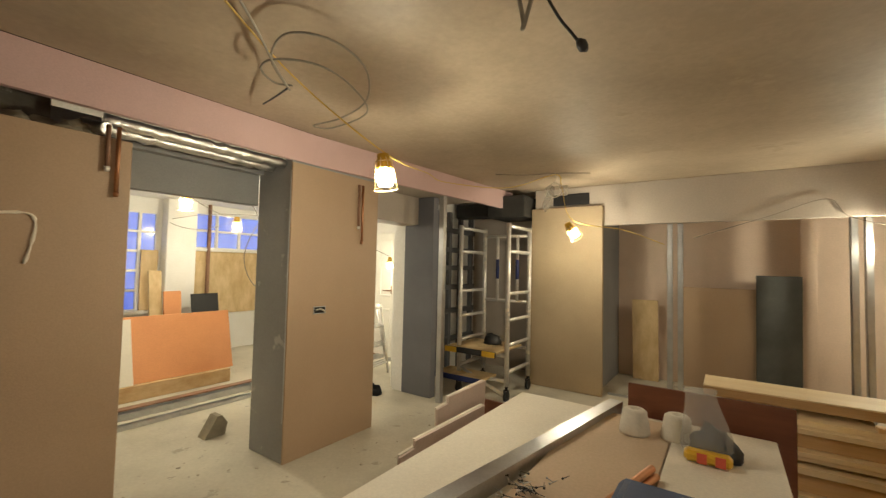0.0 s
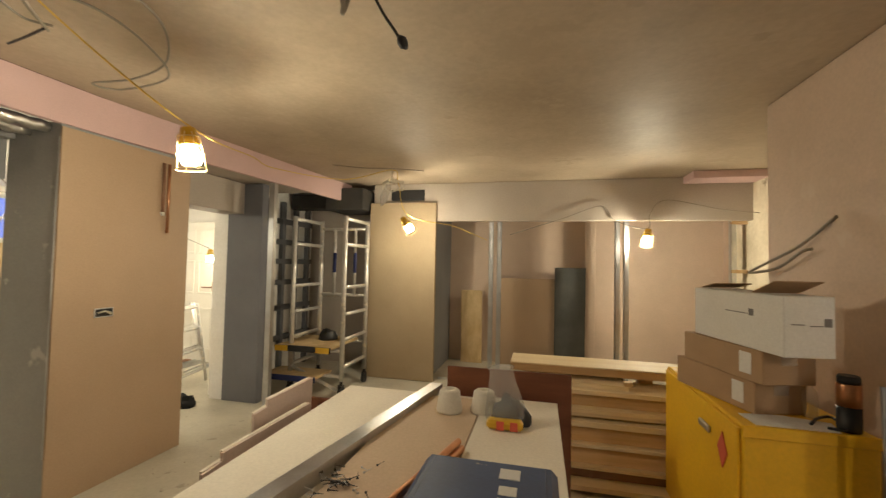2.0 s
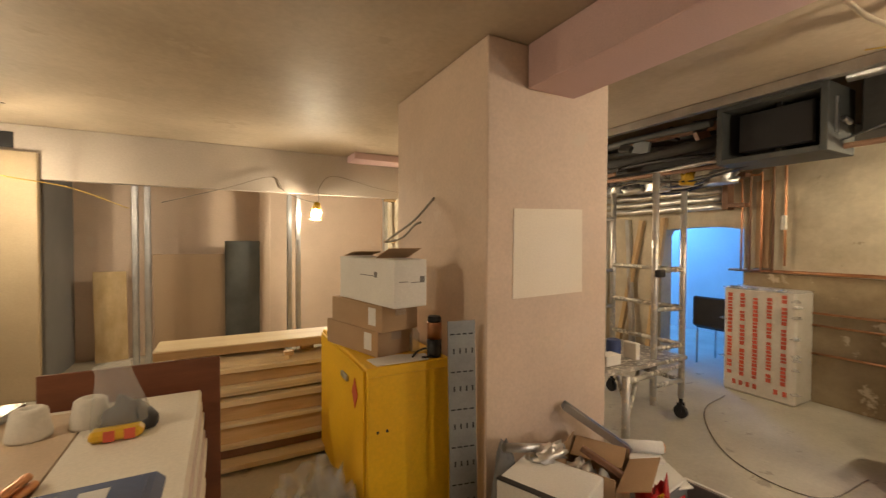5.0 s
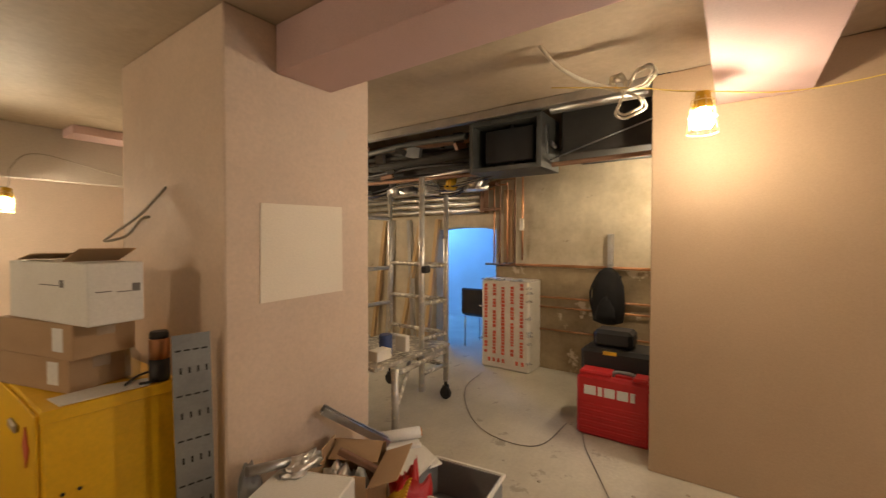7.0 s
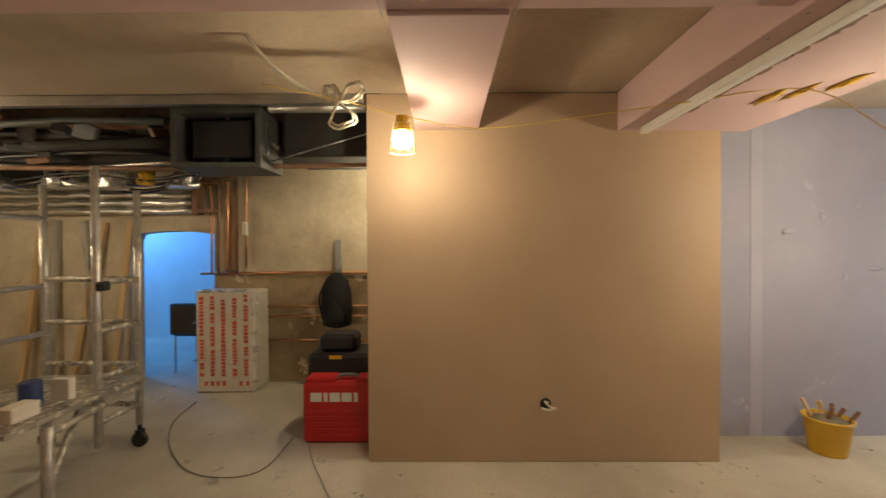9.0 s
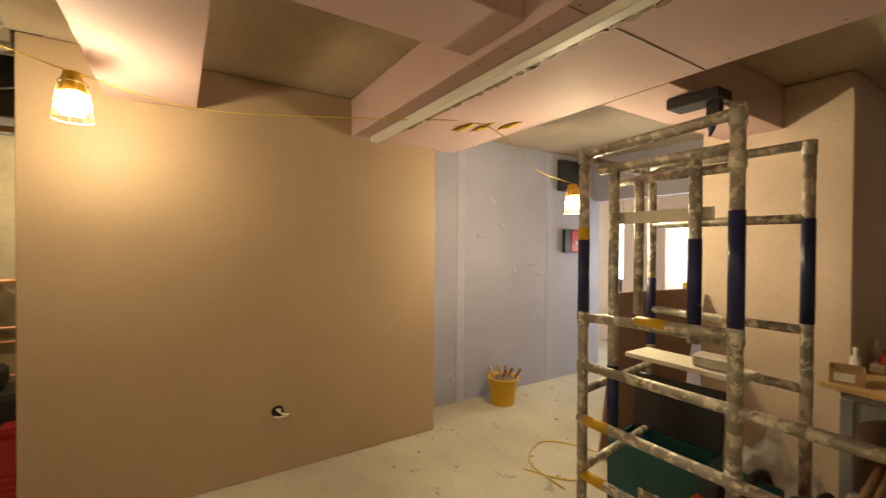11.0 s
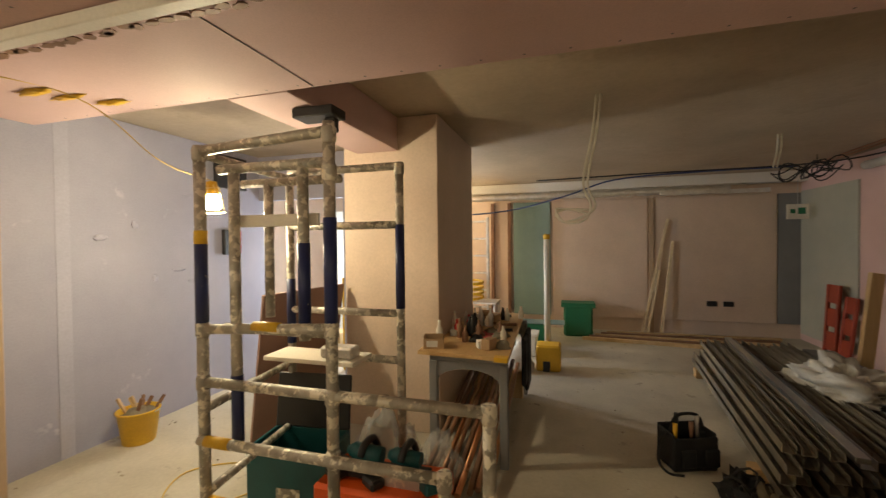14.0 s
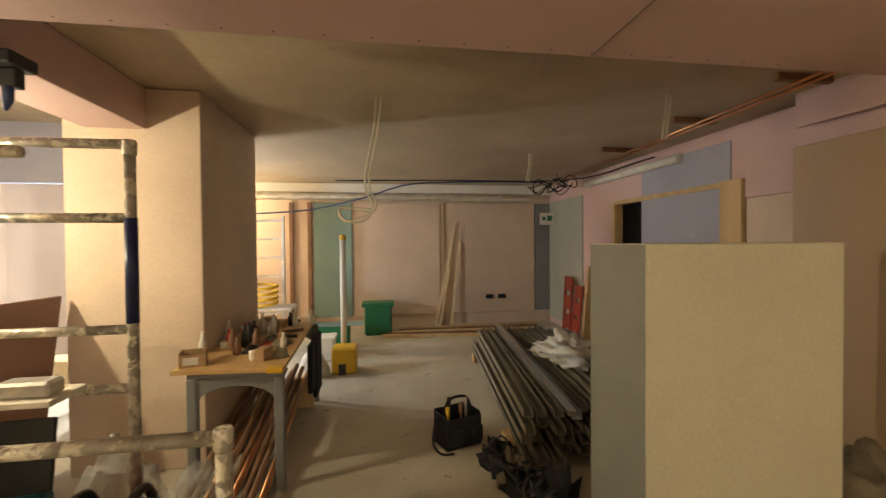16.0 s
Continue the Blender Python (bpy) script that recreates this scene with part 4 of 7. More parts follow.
for k, (x, y, w, d, h) in enumerate(((2.95, 2.12, 0.16, 0.1, 0.08), (3.25, 2.15, 0.05, 0.12, 0.13), (3.02, 2.5, 0.2, 0.12, 0.1), (2.85, 2.35, 0.2, 0.06, 0.05))):
    solo("offcut", F().box((x - w / 2, y - d / 2, 0.545), (x + w / 2, y + d / 2, 0.545 + h), 0.004, Matrix.Translation((0, 0, 0))), GYPSUM, "dusty board offcut on the tower deck", "offcut", "offcuts on the deck")

t3 = thing("access_tower", (1.6, -2.4, 0), "plaster-splashed aluminium access tower with navy sleeves", "scaffold", "scaffold towers")
Y0, Y1 = -2.04, -2.78
for x, y, a, b in ((2.03, Y0, 0.0, 1.93), (1.375, Y0, 0.36, 2.0), (0.74, Y0, 0.0, 0.93), (0.90, Y0 + 0.03, 0.0, 0.68), (1.385, Y1, 0.3, 1.97), (2.12, Y1, 0.0, 1.93), (1.92, -2.12, 0.60, 1.84), (1.555, -2.12, 1.10, 1.86), (1.98, -2.42, 1.13, 1.85)):
    rail(t3, (x, y, a), (x, y, b), 0.0245, ALUDIRTY, "post")
for x0, x1, y, z in ((2.03, 1.375, Y0, 1.93), (2.03, 1.375, Y0, 1.14), (2.03, 0.74, Y0, 0.905), (2.03, 0.90, Y0 + 0.028, 0.655), (2.03, 0.74, Y0, 0.37), (2.12, 1.385, Y1, 1.955), (2.12, 1.385, Y1, 1.62), (2.12, 1.385, Y1, 1.11),
                     (2.12, 1.385, Y1, 0.84), (2.0, 1.42, -2.12, 1.86), (1.98, 1.42, -2.12, 1.135), (2.15, 1.55, -2.42, 1.84)):
    rail(t3, (x0, y, z), (x1, y, z + (0.035 if y == Y0 and z > 1 else 0)), 0.0225, ALUDIRTY)
for z in (1.92, 0.78, 0.4):
    rail(t3, (2.03, Y0, z), (2.12, Y1, z), 0.0205, ALUDIRTY, "rung")
for x, y, a, b in ((2.03, Y0, 1.16, 1.52), (1.375, Y0, 1.18, 1.62), (1.385, Y1, 1.14, 1.62), (1.555, -2.12, 1.15, 1.52), (1.92, -2.12, 0.62, 0.92), (2.12, Y1, 0.9, 1.3)):
    part("sleeve", F().tube([(x, y, a), (x, y, b)], 0.0275, 10), SLEEVE, t3, "navy painted sleeve")
part("sleeve", F().tube([(2.03, Y0, 1.52), (2.03, Y0, 1.58)], 0.0275, 10), YELLOWP, t3, "yellow tape band")
for x0, y, z in ((1.62, Y0, 1.165), (1.86, Y0 + 0.028, 0.655), (1.9, Y0, 0.37)):
    part("tape", F().tube([(x0, y, z), (x0 + 0.13, y, z)], 0.0245, 10), YELLOWP, t3, "yellow tape band")
for p in ((2.03, Y0, 1.92), (1.375, Y0, 1.95), (1.375, Y0, 1.80), (1.385, Y1, 1.94), (0.74, Y0, 0.90), (0.90, Y0 + 0.03, 0.65), (2.03, Y0, 1.14), (1.375, Y0, 1.17), (1.375, Y0, 0.9), (1.375, Y0, 0.65), (2.03, Y0, 0.9)):
    collar(t3, p, ALUDIRTY)
part("toe_board", F().box((1.50, -2.163, 1.595), (1.93, -2.147, 1.65), 0.003), GYPSUM, t3, "white batten tied across")
solo("black_bracket", F().box((1.64, -2.64, 2.195), (1.89, -2.50, 2.248), 0.006).box((1.66, -2.60, 2.12), (1.72, -2.55, 2.195), 0.004), BLACKP, "black steel bracket fixed under the beam edge", "bracket")
solo("blue_clip", F().tube([(1.70, -2.57, 2.14), (1.70, -2.57, 2.07), (1.71, -2.57, 2.03)], [0.02, 0.018, 0.006], 8), CABLEB, "blue plastic clip under the bracket", "clip")


# ---- the board stack in the middle ----
rs = random.Random(11)
for k in range(14):
    z = 0.02 + k * 0.05
    dx, dy = rs.uniform(-0.012, 0.012), rs.uniform(-0.02, 0.02)
    x0 = -0.97 if k < 12 else (-0.95 if k == 12 else -0.965)
    solo("plasterboard_slab", F().box((x0 + dx, 0.5 + dy, z), (0.275 + dx, 2.35 + dy, z + 0.048), 0.004), GYPSUM if k % 3 else GYPPINK, "pale plasterboard sheets stacked flat", "plasterboard", "stacked plasterboard sheets")
solo("stack_bearer", F().box((-0.9, 0.55, 0), (0.2, 0.65, 0.02), 0.003).box((-0.9, 2.15, 0), (0.2, 2.25, 0.02), 0.003), TIMBER, "timber bearers under the plasterboard stack", "bearer")
ZT = 0.718
solo("plasterboard_sheet", F().box((-0.52, 0.5, ZT), (-0.125, 2.22, ZT + 0.03), 0.003), GYPBACK, "brown backed plasterboard strip on the stack", "plasterboard")
solo("plasterboard_sheet", F().box((-0.118, 0.52, ZT), (0.262, 2.26, ZT + 0.036), 0.003), GYPSUM, "pale plasterboard strip on the stack", "plasterboard")
ZS = ZT + 0.037
track = thing("steel_track", (-0.55, 1.5, ZT), "galvanised U track lying across the boards", "track")
mt = turned((-0.56, 1.52, ZT + 0.001), 0, 0, -9.5)
tr = F().box((-0.035, -0.88, 0), (-0.032, 0.84, 0.06), 0, mt).box((0.032, -0.88, 0), (0.035, 0.84, 0.06), 0, mt).box((-0.032, -0.88, 0.057), (0.032, 0.84, 0.06), 0, mt)
part("track", tr, GALV, track)
scr = thing("screw_heap", (-0.6, 1.25, ZT), "scattered steel drywall screws on the board", "screws")
rs = random.Random(5)
for k in range(46):
    a, d = rs.uniform(0, 6.28), abs(rs.gauss(0, 0.075))
    p = Vector((-0.47 + d * math.cos(a) * 1.1, 1.22 + d * math.sin(a), ZT + 0.036 + rs.uniform(0, 0.012)))
    q = p + Vector((rs.uniform(-1, 1), rs.uniform(-1, 1), rs.uniform(-0.15, 0.25))).normalized() * 0.035
    part("screw", F().tube([p, p.lerp(q, 0.1), p.lerp(q, 0.15), q], [0.0045, 0.0042, 0.002, 0.0008], 6), BLACKP if k % 3 else GALV, scr)
for k, (dx, z) in enumerate(((0, 0), (0.032, 0.001), (0.018, 0.026))):
    m = turned((-0.24 + dx, 1.24, ZS - 0.006 + 0.013 + z), 0, 0, -14)
    f = F().tube([(0, -0.34, 0), (0, 0.34, 0)], 0.0135, 12, ends=False, m=m).tube([(0, -0.34, 0), (0, 0.34, 0)], 0.0115, 12, ends=False, m=m)
    solo("copper_pipe", f, COPPER, "short bright copper pipe length on the boards", "pipe", "copper offcuts")
box = thing("tool_case", (0.02, 1.08, ZS), "dusty blue plastic case with a curved lid", "case")
part("body", F().box((-0.185, 0.82, ZS), (0.215, 1.30, ZS + 0.05), 0.012), BLUELID, box)
lid = part("lid", F().box((-0.195, 0.81, ZS + 0.052), (0.225, 1.315, ZS + 0.10), 0.02).box((-0.16, 0.85, ZS + 0.10), (0.19, 1.28, ZS + 0.106), 0.003), BLUELID, box)
part("mark", F().box((0.055, 1.185, ZS + 0.106), (0.115, 1.245, ZS + 0.108)), WHITEINK, lid, "plain white printed square")
for k in range(4):
    y1 = 1.145 - 0.062 * k
    part("mark", F().box((0.06, y1 - 0.045, ZS + 0.106), (0.11, y1, ZS + 0.108)), WHITEINK, lid, "plain white printed bar")
part("handle", F().tube(smooth_path([(-0.06, 1.31, ZS + 0.06), (-0.05, 1.335, ZS + 0.065), (0.10, 1.335, ZS + 0.065), (0.11, 1.31, ZS + 0.06)], 4), 0.009, 7), BLUELID, box)
for x, y, r, mat, label in ((-0.27, 2.0, 0.052, CLAY, "white cone reel on the boards"), (-0.10, 2.03, 0.052, CLAY, "second white cone reel with open end")):
    t = thing("thread_cone", (x, y, ZS - 0.005), label, "reel", "cone reels")
    part("cone", F().lathe([(r * 1.25, 0), (r * 1.28, 0.012), (r, 0.10), (r * 0.8, 0.108), (0.02, 0.108), (0.018, 0.06)], (x, y, ZS - 0.005), 18), mat, t)
bag = thing("screw_bag", (0.02, 1.95, ZS), "clear plastic bag of dark fixings on the boards", "bag")
part("film", F().lathe([(0.085, 0), (0.10, 0.03), (0.085, 0.10), (0.062, 0.19), (0.055, 0.235), (0.064, 0.25)], (0.02, 1.93, ZS), 12, Matrix.Translation((0.02, 1.93, ZS)) @ Matrix.Rotation(radians(-7), 4, "Y") @ Matrix.Translation((-0.02, -1.93, -ZS))), CLEAR, bag, "cloudy clear film")
part("contents", F().heap((0.035, 1.92, ZS + 0.002), (0.09, 0.075, 0.11), 12, 0.35, 9), BLACKP, bag, "dark fixings")
part("label_band", F().box((-0.06, 1.80, ZS + 0.002), (0.10, 1.86, ZS + 0.042), 0.012), YELLOWP, bag, "yellow printed band")
for x0 in (-0.015, 0.045):
    part("label_mark", F().box((x0, 1.797, ZS + 0.004), (x0 + 0.033, 1.801, ZS + 0.042)), REDINK, bag, "red printed mark")
# boards standing behind and beside the stack
solo("red_board", F().box((-0.37, 2.395, 0), (0.345, 2.413, 0.872), 0.002), REDBOARD, "red-brown faced plywood board standing behind the stack", "board")
solo("red_board", F().box((-1.42, 2.40, 0), (-0.985, 2.418, 0.60), 0.002), REDBOARD, "low red-brown plywood offcut beside the stack", "board")
for y0, y1, x, h, ang, label in ((1.82, 2.33, -1.27, 0.745, 2, "pinkish plasterboard offcut standing by the stack"), (1.37, 2.09, -1.14, 0.675, 3, "lower plasterboard offcut leaning by the stack")):
    mo = turned((x, 2, 0.004), 0, ang, -3)
    ob = thing("leaning_offcut", (x, 2, 0), label, "plasterboard", "leaning offcuts")
    part("face", F().prism([(y0 - 2 + 0.05, 0), (y1 - 2, 0), (y1 - 2, h), (y0 - 2 + 0.10, h - 0.015), (y0 - 2 + 0.10, h - 0.05), (y0 - 2, h - 0.06)], 0, -0.012, 0.0, mo), GYPPINK, ob)
    part("backing", F().prism([(y0 - 2 + 0.04, 0), (y1 - 2 - 0.01, 0), (y1 - 2 - 0.01, h + 0.004), (y0 - 2 + 0.11, h - 0.012), (y0 - 2 + 0.11, h - 0.045), (y0 - 2 + 0.01, h - 0.055)], 0, -0.027, -0.0125, mo), GYPSUM, ob, "white board behind")
solo("plasterboard_sheet", F().box((-1.75, 0.9, 0.0), (-1.2, 1.7, 0.013), 0.002, Matrix.Rotation(0.0, 4, "Z")), GYPSUM, "white plasterboard piece flat on the floor", "plasterboard")

# ---- timber stack ----
tb = random.Random(3)
for k, (z0, z1, y, x0, x1, pale) in enumerate(((0.68, 0.735, 3.20, -0.05, 1.25, 0), (0.735, 0.742, 3.19, -0.05, 1.25, 1), (0.615, 0.645, 3.10, 0.05, 0.78, 1), (0.585, 0.612, 3.04, -0.05, 1.2, 1), (0.50, 0.58, 3.07, -0.05, 1.2, 0),
                                             (0.47, 0.495, 3.0, 0.0, 1.2, 1), (0.445, 0.465, 3.01, 0.0, 1.2, 1), (0.425, 0.442, 3.05, 0.0, 1.2, 0), (0.385, 0.42, 2.97, -0.1, 1.2, 1), (0.28, 0.38, 3.0, 0.0, 1.2, 0),
                                             (0.255, 0.275, 2.95, 0.0, 1.2, 1), (0.14, 0.25, 2.98, -0.1, 1.2, 0), (0.12, 0.135, 2.93, 0.0, 1.2, 1), (0.06, 0.115, 2.95, 0.0, 1.2, 0), (0.025, 0.055, 2.83, -0.05, 1.12, 1), (0.0, 0.02, 2.9, -0.1, 1.2, 0))):
    m = turned(((x0 + x1) / 2, y, 0), 0, 0, tb.uniform(-0.7, 0.7))
    solo("timber_length", F().box((-(x1 - x0) / 2, 0, z0), ((x1 - x0) / 2, 0.30 + tb.uniform(0, 0.05), z1 + 0.003), 0.002, m), PALEWOOD if pale else (RUST if k == 13 else TIMBER), "pale planed batten in the timber stack" if pale else "planed softwood board in the timber stack", "timber", "stacked timber lengths")
for x in (0.3, 0.9):
    solo("stack_prop", F().box((x, 3.36, 0.0), (x + 0.1, 3.44, 0.69), 0.003), TIMBERY, "timber prop behind the stack", "timber")
solo("wood_offcut", F().box((0.74, 3.04, 0.663), (0.80, 3.1, 0.69), 0.003), TIMBER, "small splintered timber offcut on the stack", "offcut")

# ---- yellow cabinet and what stands on it ----
cab = thing("storage_cabinet", (1.21, 2.4, 0), "scuffed yellow steel hazardous-goods cabinet", "cabinet")
body = part("body", F().box((0.985, 1.91, 0.0), (1.455, 2.95, 0.845), 0.008), YELLOWM, cab)
part("door", F().box((0.972, 1.93, 0.03), (0.984, 2.93, 0.83), 0.004), YELLOWM, body, "yellow steel door")
part("handle", F().box((0.955, 2.20, 0.70), (0.972, 2.32, 0.735), 0.006, Matrix.Translation((0, 0, 0))), GALV, body, "steel handle")
part("warning_diamond", F().prism([(2.02, 0.68), (2.07, 0.60), (2.12, 0.68), (2.07, 0.76)], 0, 0.967, 0.9715), REDINK, body, "red diamond label")
for x in (1.04, 1.09):
    part("vent_hole", F().tube([(x, 1.905, 0.52), (x, 1.9095, 0.52)], 0.007, 10), BLACKP, body)
part("rim", F().box((0.98, 1.903, 0.80), (1.46, 1.912, 0.848), 0.003), YELLOWM, body)


def carton(at, size, turn, mat, label, tape=True, open_flap=False, prints=False):
    c = thing("carton", at, label, "box", "cartons on the cabinet")
    m = turned(at, 0, 0, turn)
    w, d, h = size[0] / 2, size[1] / 2, size[2]
    part("body", F().box((-w, -d, 0), (w, d, h), 0.004, m), mat, c)
    if tape:
        part("tape", F().box((-0.035, -d - 0.001, h - 0.06), (0.035, -d + 0.002, h + 0.001), 0, m).box((-0.035, -d, h), (0.035, d, h + 0.001), 0, m), CLEAR, c, "clear tape")
        part("sticker", F().box((-w - 0.0015, -d + 0.06, 0.03), (-w, -d + 0.13, h - 0.02), 0, m), WHITEINK, c, "white label")
    if open_flap:
        part("flap", F().box((-w, 0, 0), (w, 0.004, 0.14), 0, m @ turned((0, -d + 0.18, h + 0.002), 68, 0, 0)), CARD, c, "dark open flap")
        part("flap", F().box((-w * 0.9, 0, 0), (w * 0.9, 0.004, 0.12), 0, m @ turned((0, d - 0.05, h + 0.004), 78, 0, 0)), CARD, c)
    if prints:
        for x0, x1, z0, z1 in ((-0.075, -0.02, 0.13, 0.134), (0.0, 0.05, 0.125, 0.129), (0.055, 0.085, 0.125, 0.158)):
            part("print", F().box((x0, -d - 0.0012, z0), (x1, -d, z1), 0, m), INK, c, "small grey print")
        for y0, y1, z0, z1 in ((-0.10, 0.05, 0.15, 0.154), (-0.14, -0.11, 0.145, 0.175)):
            part("print", F().box((-w - 0.0012, y0, z0), (-w, y1, z1), 0, m), INK, c, "small grey print")
    return c


carton((1.135, 2.36, 0.846), (0.25, 0.54, 0.145), 17, CARD, "flat brown carton on the yellow cabinet")
carton((1.14, 2.29, 0.993), (0.24, 0.54, 0.145), 15, CARD, "taped brown carton on another carton")
carton((1.15, 2.19, 1.140), (0.20, 0.62, 0.245), 11, WHITECARD, "open white carton with small print", False, True, True)
solo("loose_sheet", F().prism([(1.04, 1.93), (1.33, 1.925), (1.36, 2.03), (1.20, 2.08), (1.03, 2.06)], 2, 0.847, 0.851), WHITECARD, "loose white sheet on the cabinet", "paper")
flask = thing("flask", (1.385, 1.97, 0.846), "orange and black insulated flask", "flask")
part("body", F().lathe([(0.037, 0), (0.040, 0.01), (0.040, 0.10)], (1.385, 1.97, 0.846), 16), BLACKP, flask)
part("band", F().lathe([(0.0402, 0.10), (0.0405, 0.185), (0.039, 0.19)], (1.385, 1.97, 0.846), 16), COPPER, flask, "metallic orange band")
part("cap", F().lathe([(0.037, 0.191), (0.037, 0.215), (0.033, 0.222)], (1.385, 1.97, 0.846), 16), BLACKP, flask)
solo("bottle", F().lathe([(0.03, 0), (0.032, 0.1), (0.014, 0.13), (0.014, 0.16)], (1.33, 2.12, 0.846), 12), CLEAR, "clear plastic bottle behind the cartons", "bottle")
solo("cable_offcuts", F().tube(smooth_path([(1.26, 1.98, 0.856), (1.32, 2.05, 0.86), (1.40, 2.10, 0.856), (1.36, 1.94, 0.858), (1.3, 1.95, 0.856)], 5), 0.006, 6), BLACKP, "dark cable offcuts on the cabinet", "cable")
# perforated tray leaning between cabinet and pier
tray = thing("cable_tray", (1.5, 1.85, 0), "perforated galvanised cable tray leaning on the pier", "tray")
mt = turned((1.368, 1.735, 0), -1.0, 0.4, 76)
part("web", F().prism([(0.015, -0.138), (0.0, -0.138), (0.0, 0.003), (0.015, 0.003), (0.015, 0.0), (0.003, 0.0), (0.003, -0.135), (0.015, -0.135)], 2, 0, 1.08, mt), DULLGALV, tray)
for r in range(11):
    for c in range(4):
        z, y = 0.06 + r * 0.095, -0.125 + c * 0.032
        if r % 2:
            part("slot", F().box((-0.002, y, z), (-0.0005, y + 0.008, z + 0.026), 0, mt), BLACKP, tray)
        else:
            part("slot", F().box((-0.002, y, z), (-0.0005, y + 0.022, z + 0.007), 0, mt), BLACKP, tray)
cable("wall_cable", smooth_path([(1.535, 2.28, 1.75), (1.50, 2.5, 1.62), (1.47, 2.8, 1.52), (1.46, 2.95, 1.47), (1.49, 2.7, 1.50), (1.48, 2.45, 1.585), (1.50, 2.4, 1.60)], 6), 0.008, CABLEG, "grey cable tail out of the pier wall")
film = thing("film_heap", (0.75, 1.75, 0), "crumpled clear wrapping film on the floor", "film")
for k, (x, y, sx, sz) in enumerate(((0.62, 1.9, 0.22, 0.16), (0.82, 1.72, 0.2, 0.22), (0.75, 2.2, 0.18, 0.22), (0.84, 2.0, 0.14, 0.33))):
    part("film", F().heap((x, y, 0), (sx, 0.2, sz), 20, 0.75, k + 20), CLEAR, film)
solo("dark_offcut", F().box((0.55, 1.45, 0.0), (0.85, 1.62, 0.04), 0.004), GREY, "dark grey board offcut on the floor", "offcut")

# ---- stud wall things on the far side ----
def stud(x, y, z0, z1, w=0.07, d=0.05, flip=False):
    s = F().box((x, y, z0), (x + 0.003, y + w, z1)).box((x, y, z0), (x + d, y + 0.003, z1)).box((x, y + w - 0.003, z0), (x + d, y + w, z1))
    return solo("metal_stud", s, GALV, "galvanised metal stud under the header", "stud", "metal studs")


for x, y in ((-0.47, 5.16), (-0.37, 5.20), (1.03, 5.16), (1.14, 5.22), (2.25, 5.18), (2.52, 5.18)):
    stud(x, y, 0, 2.04)
solo("floor_track", F().box((-1.1, 5.16, 0), (2.6, 5.24, 0.004)).box((-1.1, 5.16, 0.004), (2.6, 5.163, 0.03)), GALV, "galvanised floor track of the stud wall", "track")
for z in (1.45, 1.998):
    solo("stud_noggin", F().box((2.25, 5.17, z), (2.56, 5.23, z + 0.037), 0.003), TIMBERY, "pale timber noggin between studs", "timber")
sheet("leaning_board", turned((-0.84, 6.2, 0), 4, 0, 0), (0.32, 0.02, 1.10), OSB, "yellow plywood strip leaning on the far wall")
sheet("leaning_board", turned((-0.02, 6.24, 0), 4, 0, 0), (0.80, 0.02, 1.30), BROWN, "brown plasterboard piece leaning on the far wall")
sheet("leaning_board", turned((0.58, 6.15, 0), 4, 0, 0), (0.42, 0.03, 1.47), DUCTGREY, "dark grey board leaning on the far wall")
sheet("leaning_board", turned((0.86, 6.25, 0), 3, 0, 0), (0.14, 0.02, 2.2), TAN, "narrow plaster strip on the far wall")
solo("vent_opening", F().box((-1.75, 5.035, 2.30), (-1.30, 5.048, 2.44), 0.002), BLACKP, "dark slot over the far board", "vent")

# ---- rubbish pile by the pier ----
cb = thing("rubbish_carton", (2.015, 1.43, 0), "open brown carton of site rubbish", "box")
m = turned((2.015, 1.43, 0), 0, 0, 28)
for a, b in (((-0.18, -0.15, 0), (0.18, -0.145, 0.34)), ((-0.18, 0.145, 0), (0.18, 0.15, 0.41)), ((-0.18, -0.145, 0), (-0.175, 0.145, 0.40)), ((0.175, -0.145, 0), (0.18, 0.145, 0.39)), ((-0.18, -0.15, 0), (0.18, 0.15, 0.005))):
    part("panel", F().box(a, b, 0, m), CARD, cb)
part("flap", F().box((-0.17, 0, 0), (0.17, 0.005, 0.15), 0, m @ turned((0, -0.15, 0.34), 70, 0, 0)), CARD, cb)
part("flap", F().box((0, -0.13, 0), (0.005, 0.13, 0.13), 0, m @ turned((0.178, 0, 0.39), 0, -115, 0)), CARD, cb)
part("rubbish", F().heap((2.015, 1.43, 0.006), (0.15, 0.12, 0.28), 18, 0.5, 31), WHITECARD, cb, "crumpled paper rubbish")
part("wrapper", F().heap((1.97, 1.47, 0.25), (0.08, 0.07, 0.10), 12, 0.7, 37), FOIL, cb, "crumpled silver wrapper")
part("offcut", F().box((-0.02, -0.14, 0), (0.02, 0.14, 0.03), 0.004, turned((2.06, 1.38, 0.34), 22, 10, 30)), RUST, cb, "brown timber offcut")
ms = look((2.02, 1.64, 0.575), (2.31, 1.44, 0.34))
strut = thing("metal_strut", (2.2, 1.5, 0.3), "slotted galvanised strut leaning across the carton", "strut")
part("channel", F().box((-0.03, -0.016, -0.42), (0.03, -0.013, 0.0), 0, ms).box((-0.03, -0.013, -0.42), (-0.027, 0.02, 0.0), 0, ms).box((0.027, -0.013, -0.42), (0.03, 0.02, 0.0), 0, ms).box((-0.03, 0.02, -0.42), (-0.012, 0.023, 0.0), 0, ms).box((0.012, 0.02, -0.42), (0.03, 0.023, 0.0), 0, ms), GALV, strut)
for k in range(7):
    part("slot", F().box((-0.036, -0.004, -0.05 - 0.055 * k), (-0.0305, 0.010, -0.022 - 0.055 * k), 0, ms), BLACKP, strut)
